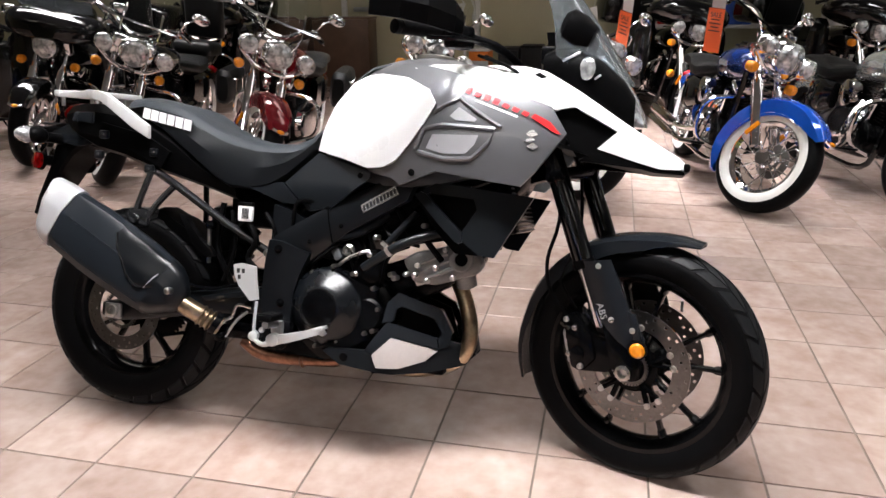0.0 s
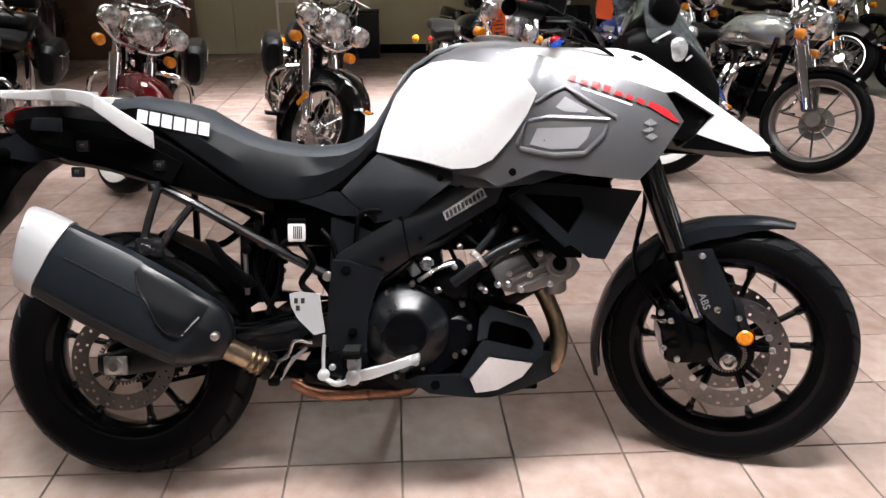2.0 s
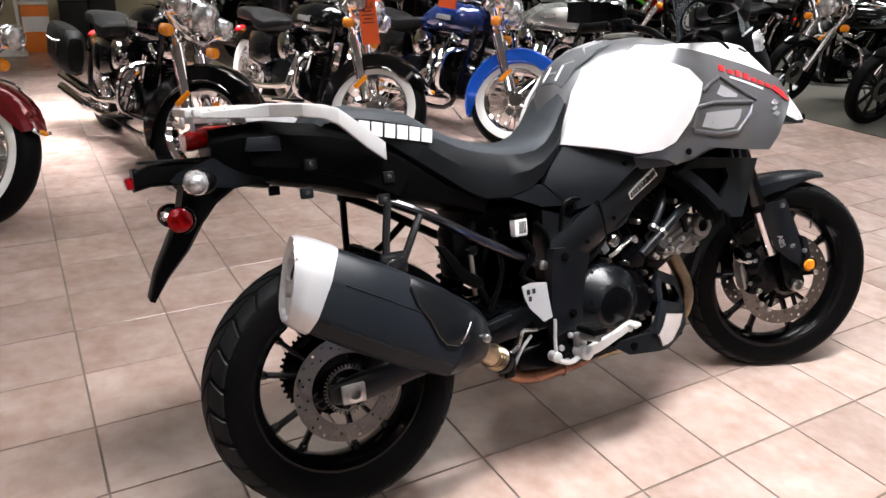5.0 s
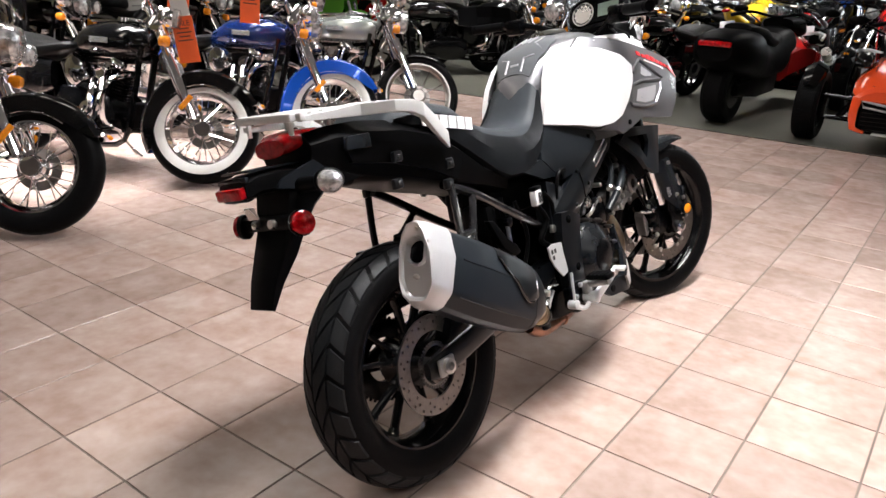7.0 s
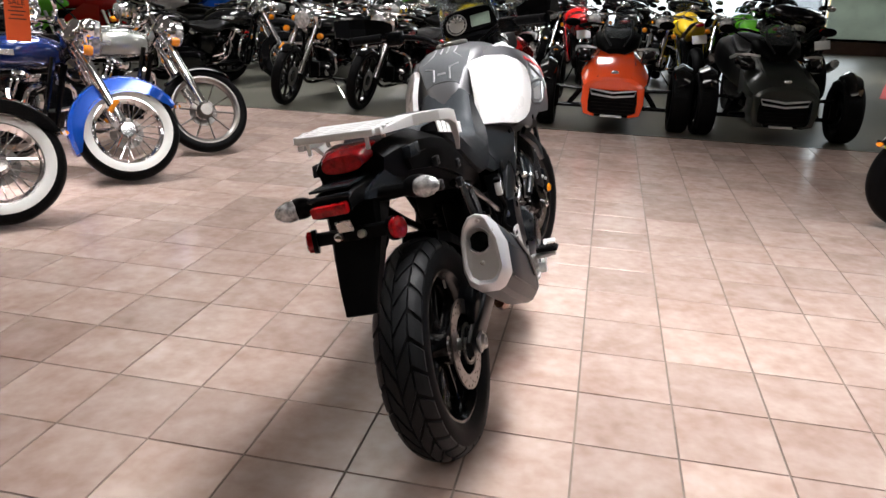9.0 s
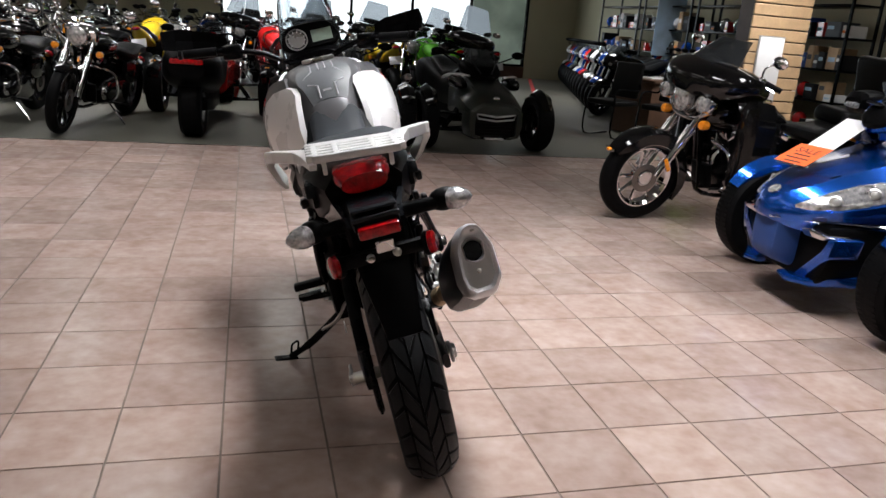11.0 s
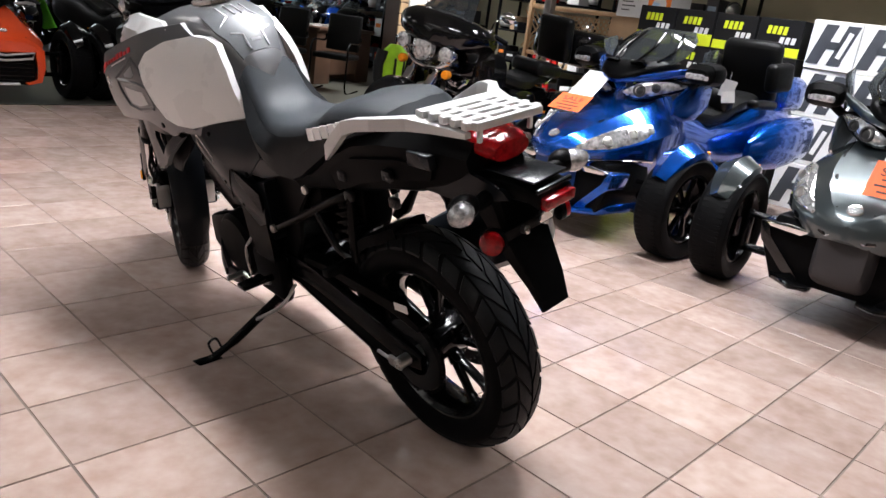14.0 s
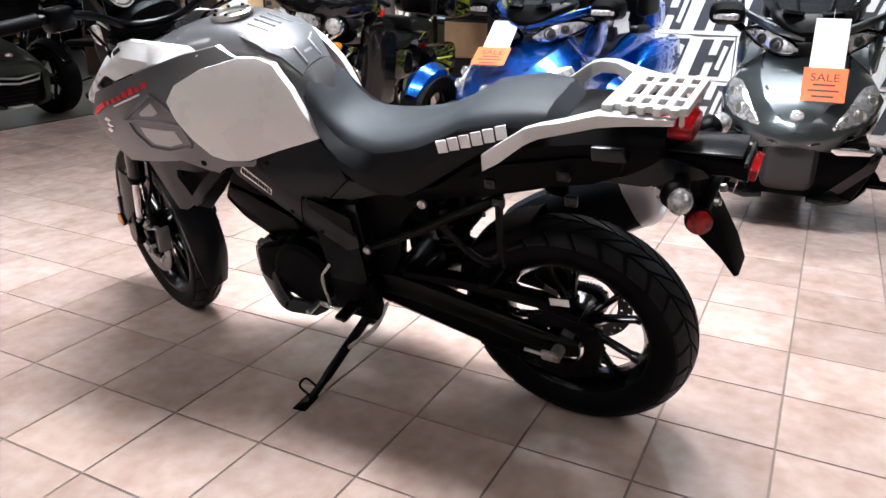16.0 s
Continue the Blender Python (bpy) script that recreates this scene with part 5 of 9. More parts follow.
# ---- engine ----
s = Shape().prism([(.62, .30), (.60, .42), (.66, .50), (.76, .53), (.88, .49), (.94, .42), (.92, .30), (.84, .255), (.70, .245)], -.135, .135, "x", .025)
eng = part("crankcase", s, M_BLKMET, bike, "black engine crankcase")
s = Shape().lathe([(.120, .110), (.160, .110), (.170, .107), (.178, .100), (.206, .064), (.211, .058), (.2125, .053), (.2115, .050), (.2115, .001)], (0, .724, .412), (1, 0, 0), 48)
clutch = part("clutch_cover", s, M_CLUTCH, eng, "satin black round clutch cover")
part("clutch_cap", Shape().lathe([(.205, .0495), (.2135, .0495), (.2145, .047), (.2145, .001)], (0, .724, .412), (1, 0, 0), 40), M_BLKMET, clutch, "gloss black centre cap")
s = Shape().panel([(.745, .525), (.780, .505), (.868, .470), (.872, .40), (.85, .33), (.79, .300), (.72, .290), (.77, .33), (.815, .40), (.79, .46)], lambda y, z: .174 - .25 * max(0, y - .80), .04, .03, .010, 1)
s.lathe([(.12, .05), (.160, .048), (.166, .040), (.166, .001)], (0, .845, .40), (1, 0, 0), 24)
part("water_pump_cover", s, M_BLKMET, eng)
s = Shape().lathe([(-.120, .115), (-.165, .110), (-.178, .095), (-.180, .001)], (0, .80, .40), (1, 0, 0), 36)
s.box((.05, .16, .15), (-.15, .62, .36), (0, 0, 0), .02)
s.prism([(.85, .50), (.97, .46), (.98, .36), (.9, .30), (.84, .32)], -.17, -.12, "x", .012)
part("generator_cover", s, M_BLKPLAST, eng, "black generator cover")
s = Shape()
for y, z in ((.678, .504), (.768, .495), (.740, .526), (.633, .451), (.879, .419), (.867, .357), (.699, .297), (.844, .348), (.862, .475), (.765, .318), (.800, .510)):
    s.lathe([(.135, .0068), (.172, .0068), (.172, .0045), (.178, .0042), (.179, .002)], (0, y, z), (1, 0, 0), 12)
each("cover_screw", s, M_DISC, eng)
s = Shape().prism([(.790, .545), (.822, .578), (.860, .585), (.885, .545), (.880, .490), (.830, .480), (.795, .505)], .10, .158, "x", .012)
part("thermostat_housing", s, M_BLKMET, eng, "black thermostat housing")
# cylinders
s = Shape().prism([(.80, .43), (.86, .535), (1.03, .600), (1.10, .628), (1.135, .565), (1.075, .500), (.93, .42)], -.01, .095, "x", .016)
part("front_cylinder", s, M_BLKMET, eng, "black front cylinder")
s = Shape().prism([(.80, .43), (.86, .535), (1.03, .600), (1.10, .628), (1.135, .565), (1.075, .500), (.93, .42)], -.085, -.012, "x", .012)
part("cylinder_jacket", s, M_BLKMET, eng)
s = Shape().prism([(.930, .560), (.969, .584), (1.074, .612), (1.135, .600), (1.162, .566), (1.140, .534), (1.030, .497), (.965, .500)], .086, .140, "x", .012)
head = part("cylinder_head", s, M_HEAD, eng, "cast grey cylinder head cover")
for y0, z0, y1, z1 in ((.985, .530, 1.07, .572), (1.00, .512, 1.085, .552), (.985, .552, 1.06, .590)):
    part("head_rib", Shape().tube([(.140, y0, z0), (.140, y1, z1)], .007, 6), M_HEAD, head)
part("cam_cap", Shape().lathe([(.10, .034), (.152, .034), (.157, .029), (.156, .019), (.150, .018), (.150, .001)], (0, 1.102, .574), (1, 0, 0), 24), M_HEAD, head)
part("cap_recess", Shape().lathe([(.148, .0175), (.1525, .0175), (.1525, .001)], (0, 1.102, .574), (1, 0, 0), 20), M_BLKPLAST, head)
part("outlet_stub", Shape().tube([(.09, 1.10, .535), (.075, 1.105, .500)], .030, 14), M_HEAD, head)
for y, z in ((.978, .548), (1.008, .508), (1.055, .598), (1.080, .522), (1.030, .545)):
    part("head_bolt", Shape().lathe([(.13, .008), (.150, .008), (.152, .005)], (0, y, z), (1, 0, 0), 8), M_STEEL, head)
part("spark_plug_cap", Shape().tube([(.142, 1.045, .566), (.160, 1.02, .600), (.155, .985, .640)], .009, 8), M_BLKPLAST, head)
# air box and throttle bodies filling the vee
part("air_box", Shape().prism([(.80, .60), (.82, .76), (.98, .80), (1.20, .80), (1.22, .70), (1.10, .64), (.98, .605)], -.10, .105, "x", .02), M_BLKPLAST, eng)
for y, z, r in ((.845, .655, .030), (.93, .690, .026), (1.01, .665, .022)):
    part("throttle_body", Shape().lathe([(.08, r), (.128, r), (.132, r * .8), (.126, r * .7), (.126, .001)], (0, y, z), (1, 0, 0), 18), M_BLKMET, eng)
for k, pts in enumerate((((.14, .70, .60), (.155, .76, .585), (.15, .84, .53), (.14, .90, .50)), ((.13, .86, .74), (.15, .91, .70), (.15, .95, .63)), ((.14, .95, .60), (.16, .90, .57), (.15, .88, .49)), ((.14, .97, .72), (.15, 1.03, .68), (.14, 1.06, .62)), ((.15, .66, .52), (.165, .70, .55), (.15, .76, .60)))):
    part("engine_wire", Shape().path(pts, .0045 + .001 * (k % 3), 6), M_BLKPLAST, eng)
for y, z in ((.843, .567), (.857, .616), (.804, .510), (.907, .517), (.918, .508), (.950, .522), (.975, .523), (.993, .658)):
    part("engine_screw", Shape().lathe([(.13, .0075), (.163, .0075), (.166, .004)], (0, y, z), (1, 0, 0), 10), M_STEEL, eng)
s = Shape().prism([(.66, .50), (.64, .63), (.69, .72), (.80, .70), (.82, .56), (.78, .50)], -.095, .100, "x", .018)
part("rear_cylinder", s, M_BLKMET, eng)
s = Shape().path([(.188, .838, .531), (.194, .909, .583), (.187, .955, .611), (.168, 1.01, .632), (.135, 1.07, .642), (.10, 1.14, .63)], .0125, 14)
s.path([(.175, .900, .605), (.165, .940, .655), (.14, .965, .690)], .010, 10)
s.path([(.12, .68, .56), (.15, .72, .60), (.15, .80, .625), (.12, .88, .68)], .014, 10)
hose = each("coolant_hose", s, M_DKPLAST, eng, "black coolant hose with steel clips")
s = Shape()
for p, d in (((.194, .909, .583), (0, .066, .048)), ((.178, .893, .597), (-.2, .6, .75))):
    s.lathe([(-.005, .0125), (-.005, .0142), (.005, .0142), (.005, .0125)], p, d, 16)
each("hose_clip", s, M_STEEL, hose)
part("sensor_plug", Shape().box((.026, .026, .034), (.142, .742, .560), (30, 0, 0), .005), M_PAD, eng, "grey sensor plug")
s = Shape().box((.05, .055, .05), (.125, .735, .625), (20, 0, 0), .008)
s.box((.04, .052, .042), (.125, .785, .582), (30, 0, 0), .008)
s.box((.04, .05, .06), (.13, .705, .575), (-15, 0, 0), .01)
s.box((.05, .10, .05), (.10, .90, .68), (30, 0, 0), .012)
for pts in (((.13, .70, .64), (.145, .76, .60), (.14, .80, .50)), ((.12, .86, .66), (.15, .90, .62), (.14, .98, .60)), ((.13, .82, .64), (.14, .87, .52), (.15, .86, .47)), ((.15, .60, .62), (.16, .62, .70), (.15, .70, .70))):
    s.path(pts, .006, 6)
each("engine_ancillary", s, M_BLKPLAST, eng)
s = Shape().path([(.155, .755, .533), (.165, .770, .544), (.165, .792, .558), (.165, .822, .572), (.160, .843, .576)], .0055, 8)
s.box((.012, .030, .040), (.120, .980, .512), (20, 0, 0), .004)
s.lathe([(.12, .018), (.155, .018), (.16, .012)], (0, .775, .575), (1, 0, 0), 14)
s.tube([(.125, .69, .685), (.14, .735, .66)], .006, 8)
each("engine_fitting", s, M_STEEL, eng)
# belly pan with white insert
for sx in (1, -1):
    bx = lambda y, z: lerp([(.73, .188), (.80, .190), (.885, .194), (.925, .182), (1.044, .114), (1.09, .084), (1.14, .038)], y) - .2 * max(0, z - .315)
    s = Shape().panel([(.730, .290), (.745, .300), (.862, .306), (.905, .350), (1.05, .345), (1.10, .330), (1.137, .300), (1.11, .270), (1.02, .250), (.930, .244), (.780, .258)], lambda y, z: bx(y, z) - .004, .014, .03, .010, sx)
    pan = part("belly_pan", s, M_DKPLAST, bike, "dark plastic belly pan with an angular guard")
    s = Shape().panel([(.856, .306), (.905, .380), (.914, .388), (1.038, .346), (1.047, .318), (.926, .351), (.876, .298)], lambda y, z: bx(y, z) + .004, .014, .02, .004, sx)
    part("pan_shoulder", s, M_GUNMETAL, pan, "blue-grey shoulder of the pan")
    s = Shape().panel([(.898, .385), (.905, .440), (.931, .468), (1.044, .424), (1.075, .365), (1.072, .324), (1.048, .318), (1.040, .345), (1.050, .362), (1.026, .400), (.945, .432), (.930, .424), (.924, .390)], bx, .020, .02, .007, sx)
    # left loop takes a darker material in place of shade on that side
    part("pan_guard", s, M_GUNMETAL if sx > 0 else M_BLKMET, pan, "dark angular guard loop")
    s = Shape().panel([(.910, .380), (.915, .440), (1.035, .415), (1.065, .330)], lambda y, z: bx(y, z) - .045, .006, .04, 0, sx)
    part("guard_backing", s, M_BLKPLAST, pan)
    s = Shape().panel([(.879, .296), (.926, .346), (1.044, .313), (1.015, .284), (.950, .262), (.893, .262)], lambda y, z: bx(y, z) + .003, .008, .02, .003, sx)
    part("pan_insert", s, M_INSERT if sx > 0 else M_DKPLAST, pan, "pale grey belly pan insert" if sx > 0 else "dark belly pan insert")
    s = Shape().lathe([(sx * .170, .012), (sx * .1885, .012), (sx * .1885, .001)], (0, .795, .280), (1, 0, 0), 16)
    part("pan_plug", s, M_BLKPLAST, pan)
s = Shape().box((.20, .24, .02), (0, .94, .250), (0, 0, 0), .008)
s.prism([(1.08, .26), (1.135, .30), (1.12, .36), (1.10, .34), (1.09, .29)], -.045, .045, "x", .006)
part("pan_floor", s, M_BLKPLAST, bike)

# right foot controls
s = Shape().panel([(.446, .508), (.470, .514), (.518, .508), (.522, .470), (.530, .415), (.503, .408), (.465, .448), (.450, .478)], lambda y, z: .196, .005, .06, .002, 1)
heel = part("heel_guard", s, M_SILVERPAINT, bike, "pale slotted aluminium heel guard")
s = Shape()
for y, z in ((.462, .492), (.478, .492), (.466, .474)):
    s.box((.004, .009, .013), (.196, y, z), (0, 0, 0), .001, 1)
each("guard_slot", s, M_INK, heel)
s = Shape().panel([(.552, .588), (.589, .586), (.672, .557), (.648, .500), (.632, .440), (.628, .352), (.538, .345), (.534, .440), (.540, .520)], lambda y, z: .192 - 1.6 * (y - .585) ** 2, .030, .02, .009, 1)
pivot = part("footrest_plate", s, M_SATIN, bike, "satin black pivot plate", angle=50)
s = Shape()
for y, z in ((.582, .563), (.596, .412)):
    s.lathe([(.180, .012), (.194, .012), (.194, .0075), (.197, .007), (.198, .004)], (0, y, z), (1, 0, 0), 16)
each("pivot_bolt", s, M_BLKMET, pivot)
s = Shape().prism([(.528, .362), (.570, .372), (.632, .362), (.634, .318), (.612, .278), (.552, .276), (.524, .300)], .165, .197, "x", .008)
bracket = part("footrest_bracket", s, M_BLKMET, bike, "black footrest bracket")
s = Shape()
for y, z in ((.578, .358), (.547, .330), (.562, .292)):
    s.lathe([(.190, .008), (.203, .008), (.205, .005)], (0, y, z), (1, 0, 0), 12)
each("bracket_bolt", s, M_ALU, bracket)
s = Shape().tube([(.195, .600, .352), (.285, .602, .362)], .010, 12)
s.box((.022, .034, .040), (.208, .600, .345), (0, 0, 0), .007)
rest = part("rider_footrest", s, M_ALU, bike, "silver rider footrest")
s = Shape().box((.078, .046, .018), (.258, .602, .380), (0, 0, 0), .007, 2)
for k in range(5):
    s.box((.006, .042, .006), (.232 + .013 * k, .602, .389), (0, 0, 0), .002, 1)
each("rubber_tread", s, M_BLKPLAST, rest, "black rubber footrest tread")
s = Shape().prism([(.596, .300), (.640, .308), (.692, .326), (.738, .346), (.748, .338), (.758, .346), (.744, .368), (.690, .347), (.640, .331), (.596, .326)], .222, .236, "x", .003)
s.box((.045, .022, .010), (.243, .748, .362), (20, 0, 0), .003)
s.lathe([(.196, .018), (.240, .018), (.243, .012)], (0, .600, .313), (1, 0, 0), 16)
s.path([(.205, .53, .41), (.205, .526, .36), (.205, .526, .31)], .0045, 8)
s.lathe([(.185, .014), (.212, .014), (.215, .009)], (0, .526, .312), (1, 0, 0), 14)
s.path([(.205, .526, .305), (.215, .560, .292), (.215, .600, .306)], .007, 8)
part("brake_pedal", s, M_SILVERPAINT, bike, "silver forged brake pedal")
s = Shape().box((.022, .042, .045), (.172, .463, .655), (0, 0, 8), .005)
res = part("brake_reservoir", s, M_LABEL, bike, "white translucent brake fluid reservoir")
s = Shape().box((.024, .044, .012), (.172, .463, .682), (0, 0, 8), .004)
part("reservoir_cap", s, M_BLKPLAST, res)
s = Shape()
for k in range(7):
    s.box((.001, .003, .030), (.1838, .449 + .0045 * k, .655), (0, 0, 8))
each("reservoir_mark", s, M_INK, res)
for k, pts in enumerate((((.165, .47, .63), (.17, .50, .58), (.16, .47, .53), (.17, .50, .50)), ((.14, .40, .66), (.15, .42, .55), (.14, .38, .45)), ((.12, .36, .68), (.13, .35, .55), (.12, .40, .44)), ((.16, .52, .66), (.165, .55, .62), (.15, .56, .55)), ((.17, .49, .40), (.16, .45, .37), (.17, .42, .33)), ((.10, .44, .64), (.11, .40, .60), (.10, .37, .50)))):
    part("loose_hose", Shape().path(pts, .0065 if k % 2 else .009, 8), M_BLKPLAST, bike)
prof = []
for k in range(8):
    h = -.10 + .026 * k
    prof += [(h, .032), (h + .006, .046), (h + .014, .046), (h + .020, .032)]
s = Shape().lathe(prof, (0, .36, .56), (0, .25, 1), 20)
part("rear_shock", s, M_BLKMET, bike)
s = Shape().box((.18, .22, .10), (0, .47, .66), (0, 0, 0), .02)
s.box((.10, .05, .14), (.06, .33, .60), (0, 0, 0), .02)
part("battery_box", s, M_BLKPLAST, bike)
s = Shape().panel([(.34, .735), (.42, .735), (.60, .700), (.62, .52), (.58, .42), (.52, .42), (.47, .50), (.44, .62)], lambda y, z: .118, .012, .06, .005, -1)
part("inner_cover", s, M_BLKPLAST, bike, "black inner cover beside the shock")
# passenger footrests
s = Shape().prism([(.236, .640), (.262, .634), (.300, .574), (.346, .548), (.362, .522), (.335, .516), (.285, .552)], .142, .164, "x", .005)
part("passenger_footrest", s, M_BLKPLAST, bike, "folded black passenger footrest")
part("link_rod", Shape().tube([(.150, .333, .603), (.150, .336, .500)], .006, 8), M_STEEL, bike, "bright steel rod")
part("link_pivot", Shape().lathe([(.138, .013), (.158, .013), (.160, .008)], (0, .337, .613), (1, 0, 0), 14), M_BLKMET, bike)
s = Shape().path([(.170, .495, .384), (.172, .452, .388), (.172, .434, .352), (.170, .398, .328)], .0055, 8)
part("exhaust_bracket", s, M_STEEL, bike, "bent bright steel bracket beside the link pipe")
part("exhaust_bracket", Shape().path([(.165, .480, .370), (.168, .446, .340), (.168, .414, .292)], .0045, 8), M_ALU, bike)
s = Shape().box((.09, .030, .020), (-.205, .13, .585), (0, 0, 0), .005)
part("passenger_footrest", s, M_BLKPLAST, bike)
# left foot controls and side stand
s = Shape().panel([(.565, .650), (.70, .690), (.69, .52), (.685, .40), (.64, .335), (.555, .33), (.552, .50)], lambda y, z: .172, .008, .06, .003, -1)
part("footrest_plate", s, M_BLKMET, bike)
s = Shape().tube([(-.17, .585, .365), (-.275, .585, .372)], .011, 10)
s.box((.080, .038, .013), (-.245, .585, .380), (0, 0, 0), .003)
part("rider_footrest", s, M_BLKMET, bike, "black rider footrest")
s = Shape().path([(-.18, .60, .34), (-.20, .66, .33), (-.20, .735, .335)], .007, 8)
s.tube([(-.20, .735, .335), (-.255, .735, .338)], .009, 8)
s.path([(-.19, .70, .335), (-.185, .71, .42), (-.17, .68, .47)], .005, 8)
part("gear_lever", s, M_STEEL, bike, "steel gear lever")
s = Shape().box((.05, .05, .07), (-.145, .595, .295), (0, 0, 0), .012)
s.path([(-.155, .600, .280), (-.23, .640, .215), (-.31, .672, .156), (-.384, .690, .122)], [.015] * 9 + [.012] * 4, 10)
stand = part("side_stand", s, M_BLKMET, bike, "black side stand resting on the tiles")
s = Shape().box((.085, .042, .008), (-.402, .696, .1185), (0, 16.5, 10), .003)
part("stand_foot", s, M_BLKMET, stand)
s = Shape().path([(-.352, .682, .142), (-.347, .727, .157), (-.372, .734, .147), (-.380, .697, .131)], .004, 6)
part("stand_tang", s, M_BLKMET, stand)
s = Shape().path([(-.13, .53, .34), (-.18, .56, .27), (-.24, .63, .22)], .006, 6)
part("stand_spring", s, M_STEEL, stand)

# the bars and front wheel stand turned to the right
STEERED = {"front_wheel", "front_axle", "fork_tube", "fork_slider", "fork_seal", "fork_bottom", "fork_guard", "front_reflector", "front_caliper", "brake_hose", "guard_bolts", "fork_clamp", "front_mudguard", "handlebar"}
turn = Matrix.Translation((-.026, .034, 0)) @ turned((0, 1.27, 1.0), (0, -.262, .70), -19)
for ob in bike.children:
    if ob.name.split(".")[0] in STEERED:
        ob.matrix_local = turn


# ---- the show room ----
TP = 0.31
s = Shape().box((16.9, 13.1, .1), (.55, -1.59, -.054))
floor = part("floor", s, M_GROUT, label="pinkish beige tiled showroom floor with dark grout", kind="structure")
tagged(floor, category="floor")
s = Shape().box((16.9, 13.0, .1), (.55, 4.962 + 6.5, -.052))
tagged(part("floor_dark", s, M_DARKFLOOR, label="dark sealed floor beyond the tiles", kind="structure"), category="floor")


def wall(name, size, at, material, label):
    return tagged(part(name, Shape().box(size, at), material, label=label, kind="structure"), category="wall")


CEIL = 3.4
wall("wall_west", (.2, 26.2, CEIL), (-8.0, 4.96, CEIL / 2), M_WALL, "olive painted showroom wall")
# south wall is out of view; olive rather than white to reduce bounce fill
wall("wall_south", (16.9, .2, CEIL), (.55, -8.2, CEIL / 2), M_WALL, "olive painted showroom wall")
wall("wall_east", (.2, 26.2, CEIL), (9.1, 4.96, CEIL / 2), M_WALL, "olive painted showroom wall")
# shop front: wall with real openings
NW = 17.95
wall("wall_north_1", (7.3, .2, CEIL), (-4.25, NW, CEIL / 2), M_WALL, "olive painted wall beside the shop window")
wall("wall_north_2", (1.4, .2, CEIL), (8.3, NW, CEIL / 2), M_WALL, "olive painted pier beside the shop window")
wall("wall_north_3", (8.2, .2, .3), (3.5, NW, .15), M_DKWOOD, "low dark wall under the shop window")
wall("wall_north_4", (8.2, .2, .6), (3.5, NW, CEIL - .3), M_WALLW, "white lintel over the shop window")
win = tagged(empty("window_1", label="large daylit shop window with dark metal frames", category="window", kind="structure"))
PW = 8.2 / 5
for k in range(6):
    part("window_frame", Shape().box((.07, .12, 2.5), (-.565 + (8.13 / 5) * k, NW, 1.55), (0, 0, 0), .01), M_BLKMET, win)
for z in (.33, 2.77):
    part("window_rail", Shape().box((8.15, .10, .06), (3.5, NW, z), (0, 0, 0), .01), M_BLKMET, win)
for k in range(5):
    g = part("pane", Shape().box((PW - .09, .012, 2.4), (-.6 + PW * (k + .5), NW + .02, 1.55)), M_SCREEN, win)
    g.visible_shadow = False
tagged(part("backdrop", Shape().box((11.0, .05, 5), (.9, NW + 1.6, 2.2)), M_WINDOW, label="bright overcast daylight outside the shop window", kind="structure"), category="backdrop")
tagged(part("backdrop_green", Shape().box((6.4, .05, 5), (9.65, NW + 1.6, 2.2)), M_GREENVIEW, label="dim greenery outside the shop window", kind="structure"), category="backdrop")
# unseen ceiling, darkened to hold down ambient fill and haze on blacks
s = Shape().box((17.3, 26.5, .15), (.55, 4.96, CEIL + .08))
tagged(part("ceiling", s, M_CEIL, label="grey unseen ceiling, darkened to cut bounce light", kind="structure"), category="ceiling")
# fixtures for the added ceiling lamps, all out of view
for x, y, _ in PLACED_LAMPS:
    t = empty("ceiling_light", pose(x, y, CEIL - .012), label="long unseen ceiling light, placed to light the showroom", category="ceiling light", group="ceiling lights")
    s = Shape()
    for sx in (1, -1):
        s.box((.03, 2.42, .03), (sx * .30, 0, 0), (0, 0, 0), .006)
        s.box((.60, .03, .03), (0, sx * 1.20, 0), (0, 0, 0), .006)
    part("frame", s, M_WHITECAB, t)
    part("diffuser", Shape().box((.56, 2.36, .008), (0, 0, .004)), M_TROFFER, t)
tagged(part("trim", Shape().box((16.9, .02, .012), (.55, 4.962, -.004), (0, 0, 0), .003), M_BLKMET, label="dark metal edge strip of the tiles", kind="structure"), category="trim")
for nm, sz, at in (("baseboard_west", (.02, 26, .12), (-7.888, 4.96, .06)), ("baseboard_south", (16.7, .02, .12), (.55, -8.088, .06)), ("baseboard_east", (.02, 26, .12), (8.988, 4.96, .06))):
    tagged(part(nm, Shape().box(sz, at, (0, 0, 0), .004), M_BLKPLAST, label="black rubber baseboard", kind="structure"), category="baseboard")


